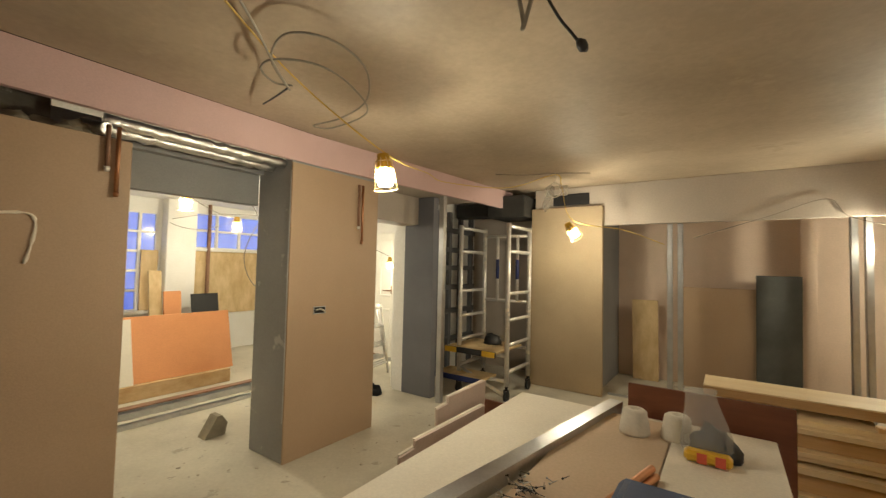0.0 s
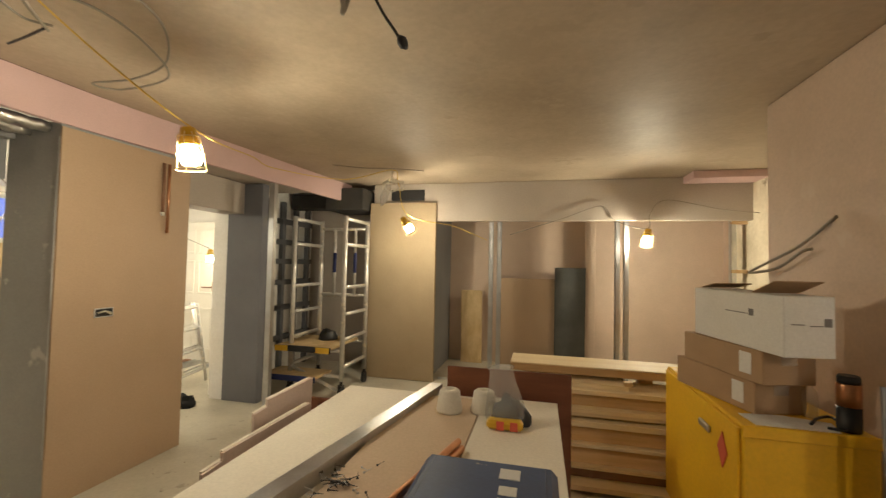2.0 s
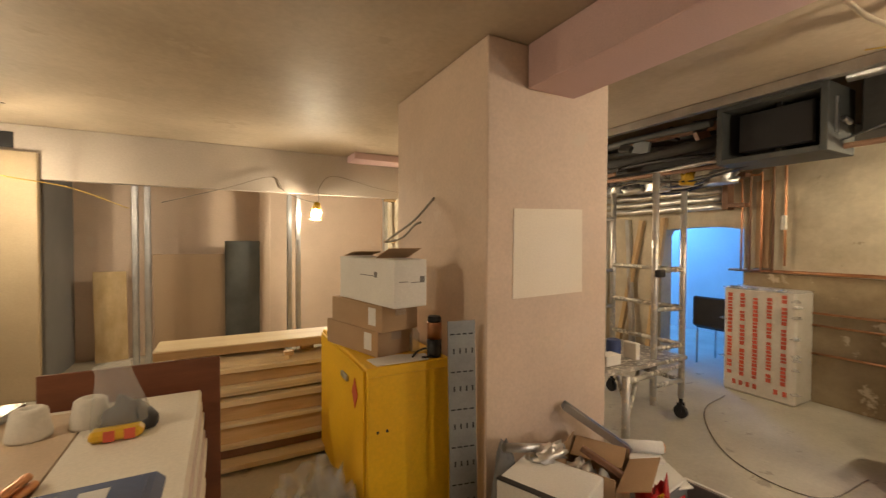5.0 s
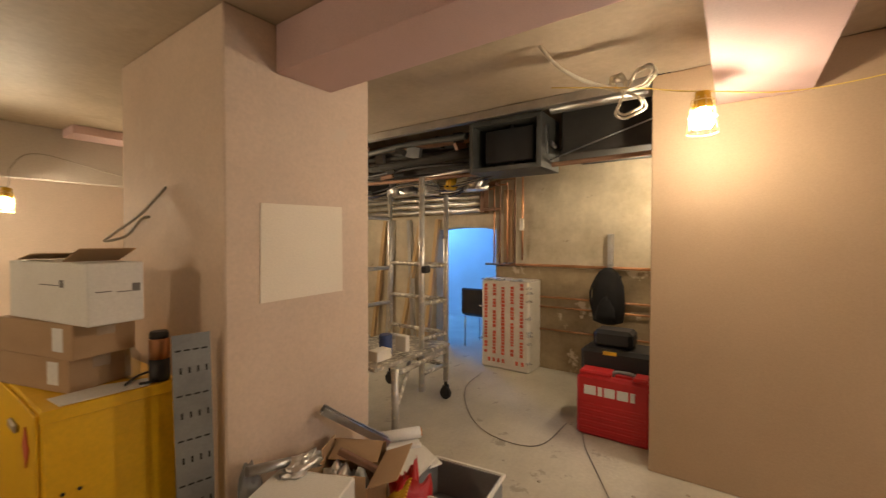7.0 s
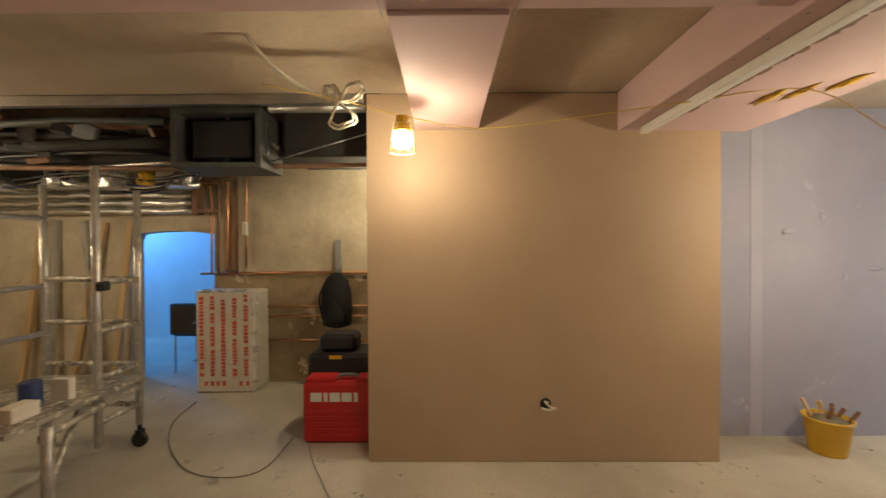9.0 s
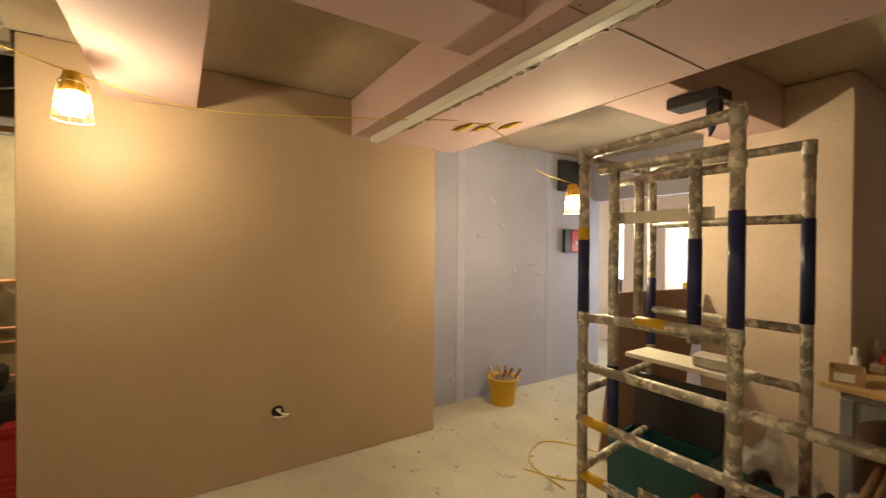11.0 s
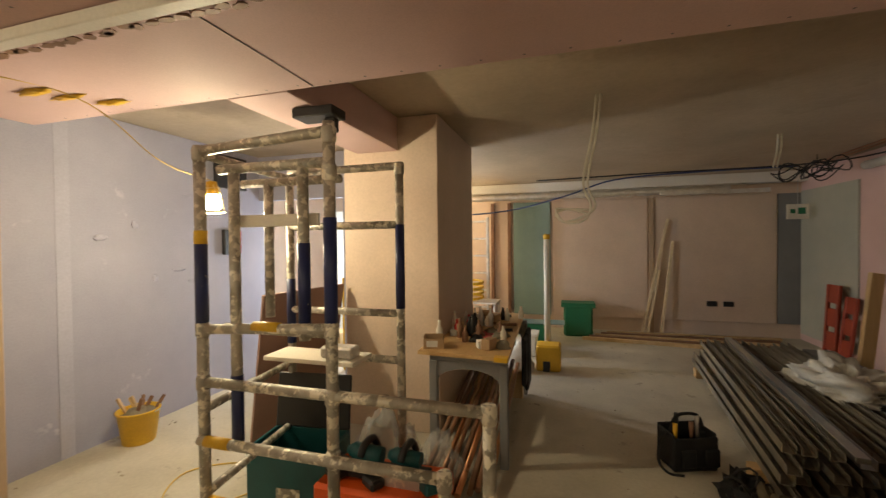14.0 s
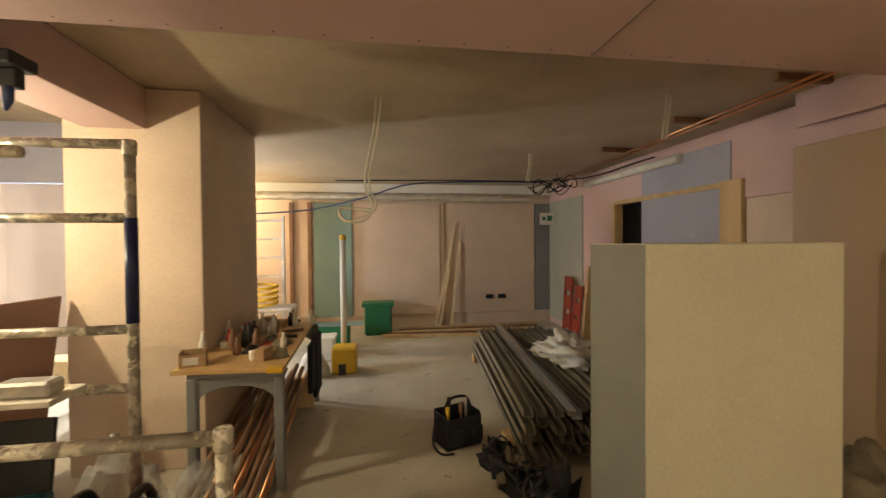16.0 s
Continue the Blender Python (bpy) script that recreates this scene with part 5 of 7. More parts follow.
solo("steel_tube", F().tube([(1.565, 1.57, 0.475), (1.93, 1.55, 0.40)], 0.022, 14), GALV, "bright steel tube across the rubbish", "tube")
solo("foil_offcut", F().heap((1.80, 1.50, 0.402), (0.10, 0.05, 0.05), 14, 0.8, 38), FOIL, "crumpled foil on the white carton", "foil")
solo("rubbish_box", F().box((-0.16, -0.19, 0), (0.16, 0.19, 0.40), 0.006, turned((1.68, 1.37, 0), 0, 0, 24)), WHITECARD, "long white carton on end among rubbish", "box")
solo("box_stripe", F().box((-0.165, -0.19, 0.401), (-0.13, 0.19, 0.404), 0, turned((1.68, 1.37, 0), 0, 0, 24)), BLACKP, "black strip lying along the white carton", "strip")
solo("tube_rest", F().heap((1.60, 1.60, 0), (0.10, 0.06, 0.45), 12, 0.25, 39), GREY, "grey sack under the steel tube", "sack")
net = thing("yellow_net", (1.95, 1.20, 0), "yellow plastic crate mesh broken in the heap", "crate")
mn = turned((1.96, 1.17, 0.22), 48, 0, 30)
part("panel", F().box((-0.13, -0.006, -0.22), (0.13, 0.0, -0.20), 0, mn), YELLOWP, net)
for k in range(11):
    part("bar", F().box((-0.13 + 0.025 * k, -0.008, -0.22), (-0.122 + 0.025 * k, 0.0, 0.17), 0, mn), YELLOWP, net)
for k in range(8):
    part("bar", F().box((-0.13, -0.010, -0.18 + 0.047 * k), (0.128, -0.003, -0.171 + 0.047 * k), 0, mn), YELLOWP, net)
solo("rubbish_heap", F().heap((1.98, 1.17, 0.0), (0.14, 0.10, 0.20), 14, 0.4, 35), CARD, "crushed cardboard under the yellow mesh", "cardboard")
solo("red_sack", F().heap((2.19, 1.17, 0.0), (0.12, 0.10, 0.33), 16, 0.75, 36), REDP, "crumpled red plastic sack", "bag")
tray2 = thing("grey_tub", (2.40, 1.07, 0), "grey plastic tub with pale rim", "tub")
m = turned((2.41, 1.05, 0), 0, 0, 8)
for a, b in (((-0.17, -0.2, 0), (0.17, 0.2, 0.008)), ((-0.17, -0.2, 0.008), (-0.16, 0.2, 0.2)), ((0.16, -0.2, 0.008), (0.17, 0.2, 0.2)), ((-0.16, -0.2, 0.008), (0.16, -0.19, 0.2)), ((-0.16, 0.19, 0.008), (0.16, 0.2, 0.2))):
    part("panel", F().box(a, b, 0, m), GREY, tray2)
for a, b in (((-0.185, -0.215, 0.19), (-0.168, 0.215, 0.21)), ((0.168, -0.215, 0.19), (0.185, 0.215, 0.21)), ((-0.168, 0.198, 0.19), (0.168, 0.215, 0.21)), ((-0.168, -0.215, 0.19), (0.168, -0.198, 0.21))):
    part("rim", F().box(a, b, 0.003, m), WHITEP, tray2, "pale rim")
solo("cover_plate", F().box((-0.15, -0.10, 0), (0.15, 0.10, 0.012), 0.004, turned((2.42, 1.36, 0.20), 8, 0, -18)), WHITEP, "white plastic cover plate on the heap", "panel")
solo("plate_rest", F().box((-0.12, -0.07, 0), (0.12, 0.07, 0.19), 0.006, turned((2.42, 1.36, 0), 0, 0, -18)), WHITECARD, "white carton under the cover plate", "box")
roll = thing("paper_roll", (2.55, 1.48, 0.2), "brown paper roll lying on a white carton", "roll")
part("sheet", F().tube([(2.40, 1.60, 0.285), (2.61, 1.45, 0.285)], 0.034, 16), WHITECARD, roll)
part("core", F().tube([(2.607, 1.452, 0.285), (2.616, 1.446, 0.285)], [0.030, 0.028], 14), ORANGEPLY, roll, "orange-brown core end")
part("hole", F().tube([(2.616, 1.446, 0.285), (2.619, 1.444, 0.285)], 0.010, 10), BLACKP, roll)
solo("roll_rest", F().box((-0.12, -0.08, 0), (0.12, 0.08, 0.25), 0.008, turned((2.51, 1.53, 0), 0, 0, -36)), WHITECARD, "white carton in the heap", "box")

# ---- masonry room ----
case = thing("tool_case", (3.88, 0.6, 0), "red plastic power-tool case standing on edge", "case")
part("shell", F().box((3.785, 0.33, 0.0), (3.87, 0.845, 0.46), 0.02).box((3.88, 0.33, 0.0), (3.965, 0.845, 0.46), 0.02).box((3.868, 0.34, 0.01), (3.882, 0.835, 0.45)), REDP, case)
for k in range(5):
    part("rib", F().box((3.778, 0.36, 0.05 + 0.045 * k), (3.786, 0.82, 0.072 + 0.045 * k), 0.003), REDP, case)
for y0, y1 in ((0.35, 0.45), (0.60, 0.83)):
    part("shoulder", F().box((3.80, y0, 0.455), (3.95, y1, 0.49), 0.01), REDP, case)
part("handle", F().tube(smooth_path([(3.875, 0.45, 0.455), (3.875, 0.46, 0.49), (3.875, 0.58, 0.49), (3.875, 0.60, 0.455)], 4), 0.014, 8), GREY, case, "grey carrying handle")
for y0, y1 in ((0.70, 0.785), (0.655, 0.685), (0.565, 0.64), (0.475, 0.55), (0.43, 0.46)):
    part("mark", F().box((3.780, y0, 0.318), (3.7845, y1, 0.385)), WHITEINK, case, "plain white printed bar")
dc = thing("drill_case", (4.17, 0.58, 0), "black tool case with a small case on top", "case")
part("body", F().box((3.99, 0.28, 0.0), (4.35, 0.88, 0.62), 0.03), BLACKP, dc)
part("top_box", F().box((4.05, 0.50, 0.62), (4.28, 0.80, 0.76), 0.03), BLACKP, dc)
part("latch", F().box((3.978, 0.60, 0.58), (3.99, 0.70, 0.61), 0.004), YELLOWP, dc, "yellow latch")
rock = thing("insulation_pack", (5.0, 2.0, 0), "film-wrapped pack of insulation slabs with red print", "insulation")
part("wrapped_block", F().box((4.848, 1.70, 0.001), (5.185, 2.30, 1.03), 0.018), INSULATION, rock)
q = random.Random(60)
for k in range(26):
    side = k % 2
    z, y = q.uniform(0.08, 0.98), (q.choice((1.705, 2.295)) if side else q.uniform(1.72, 2.28))
    part("film_crease", F().heap((4.86 if side else 4.87, y, z if side else 1.02), (0.03, 0.035, 0.022), 10, 0.9, 300 + k), CLEAR, rock, "creased clear wrap")
for k, yb in enumerate((2.24, 2.13, 2.02, 1.905, 1.79)):
    q = random.Random(k + 60)
    z = 0.17
    while z < 0.97:
        h = q.choice((0.03, 0.035, 0.04, 0.045))
        part("print", F().box((4.8415, yb - 0.018 - 0.005 * q.random(), z), (4.8475, yb + 0.018, z + h - 0.009)), REDINK, rock, "red printed bar")
        z += h + (0.03 if q.random() < 0.16 else 0)
for y in (1.76, 1.83, 2.0, 2.06, 2.12, 2.18):
    part("symbol", F().box((4.8415, y, 0.075), (4.8475, y + 0.03, 0.12)), REDINK, rock, "red printed symbol")
part("wrap", F().box((4.84, 1.69, 1.02), (5.19, 2.31, 1.035), 0.004), CLEAR, rock, "clear wrap top")
bp = thing("backpack", (5.08, 0.92, 0.6), "black rucksack hanging on the masonry wall", "bag")
part("sack", F().lathe([(0.07, 0.0), (0.15, 0.03), (0.165, 0.2), (0.15, 0.4), (0.10, 0.53), (0.04, 0.58)], (5.05, 0.92, 0.62), 14, Matrix.Translation((5.05, 0.92, 0)) @ Matrix.Diagonal((0.7, 1, 1, 1)) @ Matrix.Translation((-5.05, -0.92, 0))), BLACKF, bp)
part("pocket", F().heap((4.95, 0.92, 0.68), (0.05, 0.10, 0.22), 12, 0.2, 41), BLACKF, bp)
for y in (0.80, 1.03):
    part("strap", F().tube(smooth_path([(5.06, y, 1.12), (4.98, y + 0.05, 0.95), (5.0, y + 0.03, 0.75), (5.06, y, 0.66)], 4), 0.012, 6), BLACKF, bp)
solo("wall_bracket", F().box((5.14, 0.90, 1.15), (5.19, 0.955, 1.55), 0.004).tube([(5.14, 0.92, 1.22), (5.06, 0.92, 1.24)], 0.01, 6), GALV, "steel channel bracket on the wall", "bracket")


def pipe_run(pts, r, mat, label, name="copper_pipe", group="copper pipework"):
    return solo(name, F().tube(pts, r, 9), mat, label, "pipe", group)


for z, y0, y1 in ((1.19, 0.25, 2.42), (0.83, 0.25, 1.8), (0.72, 0.25, 1.7), (0.46, 0.3, 1.7)):
    pipe_run([(5.16, y0, z), (5.16, (y0 + y1) / 2, z + 0.004), (5.16, y1, z)], 0.016 if z > 1 else 0.011, COPPER, "copper pipe run clipped to the wall")
for k, (yy, zt) in enumerate(((1.92, 2.30), (2.02, 2.22), (2.12, 2.16), (2.22, 2.2), (2.30, 2.12))):
    pipe_run(smooth_path([(5.15, yy, 1.19 if k else 1.25), (5.15, yy, zt - 0.06), (5.14, yy + 0.03, zt), (5.14, yy + 0.25, zt)], 5), 0.011, COPPER if k % 2 == 0 else RUST, "upright copper pipe by the arch")
solo("backing_board", F().box((5.17, 2.06, 1.22), (5.198, 2.18, 2.10), 0.003), CARD, "brown backing board behind the pipes", "board")
solo("pipe_valve", F().box((5.10, 1.90, 1.60), (5.15, 1.94, 1.74), 0.006), WHITEP, "white valve tag on the copper pipe", "valve")
for k in range(4):
    z = 1.86 + 0.085 * k
    n = 22
    f = F().tube([(5.05 + 0.005 * math.sin(i), 2.42 + i * 0.11, z + 0.006 * math.sin(i * 1.7 + k)) for i in range(n)], [0.034 * (1 + 0.08 * math.sin(i * 2.1 + k)) for i in range(n)], 9)
    solo("foil_pipe", f, FOIL, "foil-wrapped insulated pipe under the ceiling void", "pipe", "foil pipes")
solo("pipe_clamp_rack", F().box((5.0, 2.36, 1.82), (5.12, 2.42, 2.22), 0.004).box((5.0, 2.20, 1.84), (5.1, 2.36, 1.88), 0.004).box((5.0, 2.20, 2.14), (5.1, 2.36, 2.18), 0.004), RUST, "brown clamp rack on the pipe ends", "clamp")
dk = thing("air_duct", (4.1, 1.8, 2.15), "black insulated ventilation duct with hanger", "duct")
part("trunk", F().box((4.02, 0.33, 2.20), (4.6, 1.06, 2.62), 0.01).box((4.25, 1.97, 2.22), (4.7, 3.8, 2.60), 0.01), DARKVOID, dk)
for c0, c1 in (((3.80, 1.15, 2.08), (4.22, 1.19, 2.53)), ((3.80, 1.79, 2.08), (4.22, 1.83, 2.53)), ((3.80, 1.19, 2.08), (4.22, 1.79, 2.12)), ((3.80, 1.19, 2.49), (4.22, 1.79, 2.53)), ((4.12, 1.19, 2.12), (4.16, 1.79, 2.49))):
    part("fan_box_side", F().box(c0, c1, 0.004), DUCTGREY, dk, "dull dark sheet metal")
part("fan_panel", F().box((3.86, 1.24, 2.16), (3.90, 1.70, 2.45), 0.01), BLACKP, dk)
part("fan_strut", F().box((3.90, 1.44, 2.12), (4.12, 1.48, 2.49), 0.004), BLACKP, dk)
part("latch", F().box((3.90, 1.138, 2.20), (3.93, 1.15, 2.44), 0.002), GALV, dk)
part("latch_grip", F().tube([(3.96, 1.13, 2.30), (4.05, 1.12, 2.28)], 0.018, 8), GALV, dk)
part("hanger", F().tube([(4.0, 1.3, 2.12), (4.0, 0.3, 2.40)], 0.006, 6), GALV, dk)
pipe_run([(4.05, 0.3, 2.14), (4.05, 2.0, 2.12), (4.05, 3.8, 2.14)], 0.02, RUST, "dark pipe under the duct", "duct_pipe")
pipe_run([(3.62, 0.32, 2.46), (3.62, 1.0, 2.46)], 0.035, FOIL, "pale wrapped pipe at the ceiling edge", "duct_pipe")
solo("ceiling_edge_track", F().box((3.50, 0.31, 2.45), (3.56, 5.5, 2.515), 0.003), GALV, "steel edge track of the bay ceiling", "track")
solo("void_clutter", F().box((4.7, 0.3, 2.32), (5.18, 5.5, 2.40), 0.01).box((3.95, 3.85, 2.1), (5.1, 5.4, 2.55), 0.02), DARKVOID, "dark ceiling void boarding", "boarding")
for k, (yy, lean) in enumerate(((3.3, 4), (3.5, -6), (3.75, 9), (4.0, 0), (4.3, 5))):
    solo("leaning_timber", F().box((-0.03, -0.03, 0), (0.03, 0.03, 1.78), 0.003, turned((5.05, yy, 0), lean, 4, 0)), TIMBERY if k % 2 == 0 else GALV, "timber or steel upright against the pale wall", "timber", "leaning uprights")
cable("floor_cable", smooth_path([(4.6, 2.15, 0.006), (4.1, 2.05, 0.006), (3.6, 1.7, 0.006), (3.35, 1.35, 0.006), (3.4, 1.0, 0.006), (3.9, 0.95, 0.006)], 6), 0.004, CABLEG, "grey cable across the masonry room floor")
cable("floor_cable", smooth_path([(3.8, 0.80, 0.006), (3.55, 0.7, 0.006), (3.1, 0.45, 0.006), (2.7, 0.25, 0.006), (2.45, 0.2, 0.006)], 6), 0.004, CABLEG, "thin cable trailing from the red case")
ch = thing("chair", (5.75, 2.75, 0), "black plastic stacking chair in the blue vault", "chair")
part("seat", F().box((5.5, 2.55, 0.43), (5.92, 2.97, 0.46), 0.014), BLACKP, ch)
part("backrest", F().box((5.44, 2.55, 0.46), (5.50, 2.97, 0.82), 0.014), BLACKP, ch)
for x in (5.5, 5.9):
    for yy in (2.58, 2.94):
        part("leg", F().tube([(x, yy, 0.43), (x, yy, 0)], 0.011, 7), GALV, ch)
solo("blue_trestle", F().box((6.2, 2.4, 0.0), (6.26, 2.46, 0.8), 0.004, None).box((6.2, 2.85, 0.0), (6.26, 2.91, 0.8), 0.004).box((6.15, 2.35, 0.74), (6.32, 2.95, 0.80), 0.004), CABLEB, "blue plastic trestle in the vault", "trestle")

vr = random.Random(45)
for k, (x, z, r, mat) in enumerate(((3.86, 2.44, 0.030, DUCTGREY), (3.96, 2.30, 0.045, DARKVOID), (4.02, 2.48, 0.038, RUST), (3.90, 2.20, 0.018, BLACKP), (4.10, 2.16, 0.022, FOIL), (4.14, 2.38, 0.05, DUCTGREY))):
    n = 18
    solo("void_pipe", F().tube([(x + 0.012 * math.sin(i * 0.9 + k), 1.9 + 0.2 * i, z + 0.02 * math.sin(i * 0.6 + 2 * k)) for i in range(n)], [r * (1 + 0.1 * math.sin(i * 1.9 + k)) for i in range(n)], 8), mat, "old service pipe running through the dark ceiling void", "pipe", "void pipes")
for k in range(16):
    x, y, z = vr.uniform(3.78, 4.1), vr.uniform(1.95, 3.8), vr.uniform(2.16, 2.44)
    solo("hanger_bracket", F().box((-0.02, -vr.uniform(0.03, 0.09), 0), (0.03, vr.uniform(0.03, 0.09), vr.uniform(0.04, 0.14)), 0.004, turned((x, y, z), vr.uniform(-25, 25), vr.uniform(-25, 25), vr.uniform(0, 90))), (DUCTGREY, RUST, DARKVOID, YELLOWP, DULLGALV)[k % 5] if k != 8 else RUST, "steel bracket jammed among the void pipes", "bracket", "void brackets")
rv = random.Random(44)
for k in range(9):
    yy = 2.05 + 0.22 * k
    solo("foil_scrap", F().heap((4.35 + rv.uniform(-0.3, 0.3), yy, 2.0), (rv.uniform(0.06, 0.14), rv.uniform(0.05, 0.12), 0.12), 12, 0.9, 100 + k), (FOIL, YELLOWP, CLEAR, FOIL)[k % 4] if k != 5 else FOIL, "torn wrapping stuffed in the ceiling void", "wrapping", "void wrapping")
for k in range(6):
    a = (4.0 + 0.12 * k, 1.6 + 0.1 * k, 2.10 + 0.01 * k)
    cable("void_cable", smooth_path([a, (a[0] + 0.1, a[1] + 0.6, 2.03 + rv.uniform(-0.03, 0.05)), (a[0] + 0.05, a[1] + 1.2, 2.09), (a[0] + 0.2, a[1] + 1.9, 2.05 + rv.uniform(-0.03, 0.05)), (a[0], a[1] + 2.3, 2.12)], 5), 0.008, (BLACKP, CABLEG, CABLEB)[k % 3], "loose cable slung under the ceiling void")

# ---- strip and marks on the wide beam ----
st = thing("cable_trunking", (2.4, -1.52, 2.22), "long white lighting trunking under the cased beam", "trunking")
part("trunking", F().box((0.7, -1.555, 2.205), (3.42, -1.505, 2.249), 0.004), WHITEP, st)
part("cover_lip", F().box((0.7, -1.585, 2.232), (3.42, -1.555, 2.249), 0.003), GYPSUM, st)
rs = random.Random(8)
rag = F()
for k in range(40):
    x = 0.9 + 2.3 * k / 40 + rs.uniform(-0.02, 0.02)
    rag.heap((x, -1.612 - rs.uniform(0, 0.02), 2.24), (0.03, 0.016, 0.008), 8, 0.6, k)
part("torn_edge", rag, RUST, st, "torn brown tape edge")
for x0, x1, y, in ((2.72, 2.9, -2.02), (2.6, 2.78, -2.14), (2.8, 2.95, -1.92)):
    solo("foam_smear", F().heap((0, 0, 0), (0.10, 0.03, 0.012), 12, 0.8, int(x0 * 10), Matrix.Translation(((x0 + x1) / 2, y, 2.2515)) @ Matrix.Rotation(math.pi, 4, "X")), YELLOWP, "yellow expanding foam smear on the beam", "foam", "foam smears")
seam = F()
for a, b in (((1.8, -0.47, 2.2485), (2.1, -0.47, 2.2485)), ((1.8, -0.03, 2.2485), (2.1, -0.03, 2.2485)), ((1.6, -2.28, 2.2505), (1.6, -1.41, 2.2505)), ((-0.6, -2.28, 2.2505), (-0.6, -1.41, 2.2505))):
    seam.tube([a, b], 0.0022, 4)
rs = random.Random(2)
for k in range(60):
    x = -1.8 + 5.2 * k / 60
    seam.heap((x, -1.44 if k % 2 else -2.25, 2.2515), (0.006, 0.006, 0.002), 6, 0.1, k, Matrix.Identity(4))
tagged(solo("board_joints", seam, INK, "fine joints and screw heads of the fireboard", "joint"), kind="stuff")

# ---- by the blue wall ----
bk = thing("bucket", (3.66, -2.95, 0), "yellow builder's bucket full of brushes and offcuts", "bucket")
part("pail", F().lathe([(0.105, 0), (0.11, 0.01), (0.14, 0.235), (0.148, 0.24), (0.148, 0.25), (0.135, 0.25), (0.125, 0.2)], (3.66, -2.95, 0), 22), YELLOWP, bk)
part("handle", F().tube([(3.66 + 0.15 * math.cos(a), -2.95 + 0.15 * math.sin(a) * 0.5 - 0.06, 0.245 - 0.03 * math.sin(a)) for a in [math.pi * k / 12 for k in range(13)]], 0.004, 6), GALV, bk)
rs = random.Random(9)
for k in range(7):
    a = rs.uniform(0, 6.28)
    part("stick", F().box((-0.01, -0.012, 0), (0.01, 0.012, 0.26), 0.003, turned((3.66 + 0.04 * math.cos(a), -2.95 + 0.04 * math.sin(a), 0.10), rs.uniform(-40, 40), rs.uniform(-40, 40), rs.uniform(0, 180))), TIMBERY if k % 2 else RUST, bk, "wooden stick")
part("rubbish", F().heap((3.66, -2.95, 0.19), (0.12, 0.12, 0.07), 12, 0.5, 51), STONE, bk, "brown debris")
solo("speaker_box", F().box((3.84, -4.33, 2.10), (3.898, -3.93, 2.44), 0.006), BLACKP, "black panel box on the blue wall", "box")
al = thing("alarm_point", (3.88, -4.12, 1.4), "red site alarm point on the blue wall", "alarm")
part("box", F().box((3.85, -4.24, 1.41), (3.898, -4.02, 1.67), 0.008), BLACKP, al)
part("face", F().box((3.842, -4.235, 1.42), (3.851, -4.12, 1.66), 0.004), REDP, al, "red front")
part("button", F().lathe([(0.02, 0), (0.02, 0.01)], (0, 0, 0), 12, Matrix.Translation((3.842, -4.18, 1.52)) @ Matrix.Rotation(-math.pi / 2, 4, "Y")), WHITEP, al)
tb_ = thing("tube_light", (3.95, -5.2, 0), "upright cool tube work light on a stand", "lamp")
part("tube", F().tube([(3.95, -5.2, 1.06), (3.95, -5.2, 1.80)], 0.028, 10), TUBELIGHT, tb_, "glowing tube")
part("cap", F().tube([(3.95, -5.2, 1.80), (3.95, -5.2, 1.86)], 0.03, 10), BLACKP, tb_)
part("stand", F().tube([(3.95, -5.2, 0.02), (3.95, -5.2, 1.06)], 0.016, 8).lathe([(0.14, 0), (0.14, 0.015), (0.03, 0.03)], (3.95, -5.2, 0), 14), BLACKP, tb_)
wl = thing("work_light", (3.0, -5.65, 0), "lit site work light on a black tripod in the lobby", "lamp")
for a in (90, 210, 330):
    part("leg", F().tube([(3.0, -5.65, 0.75), (3.0 + 0.36 * math.cos(radians(a)), -5.65 + 0.36 * math.sin(radians(a)), 0.012)], 0.012, 7), BLACKP, wl)
part("pole", F().tube([(3.0, -5.65, 0.7), (3.0, -5.65, 1.12)], 0.015, 8), BLACKP, wl)
part("globe", F().lathe([(0.03, 0), (0.09, 0.04), (0.105, 0.11), (0.08, 0.19), (0.03, 0.215)], (3.0, -5.65, 1.12), 16), TUBELIGHT, wl, "glowing white globe").visible_shadow = False
point_lamp("work_light_glow", (3.0, -5.65, 1.23), 74, (0.86, 0.93, 1.0), 0.08)
solo("white_door_panel", F().box((3.2, -6.2, 0), (3.9, -6.15, 2.0), 0.004), WHITEP, "white door panel standing in the lobby", "panel")
solo("ply_box", F().box((3.35, -5.7, 0), (3.75, -5.4, 0.32), 0.006), OSB, "plywood box on the lobby floor", "box")
solo("yellow_level", F().box((2.98, -5.0, 0), (3.04, -4.94, 1.1), 0.006), YELLOWP, "yellow tool standing in the lobby", "tool")
# leaning boards between the tower and the column
solo("brown_panel", F().box((-0.009, -0.40, 0), (0.009, 0.40, 1.19), 0.002, turned((2.465, -3.235, 0.004), 0, -8, -9)), MAUVE, "large mauve-brown panel leaning on the column corner", "board")
crate = thing("tool_crate", (1.95, -2.6, 0), "open teal plastic tool crate", "crate")
m = turned((1.94, -2.60, 0), 0, 0, 6)
part("shell", F().box((-0.24, -0.15, 0), (0.24, 0.15, 0.02), 0.004, m).box((-0.24, -0.15, 0.02), (0.24, -0.135, 0.40), 0.004, m).box((-0.24, 0.135, 0.02), (0.24, 0.15, 0.40), 0.004, m).box((-0.24, -0.135, 0.02), (-0.225, 0.135, 0.40), 0.004, m).box((0.225, -0.135, 0.02), (0.24, 0.135, 0.40), 0.004, m), TEAL, crate)
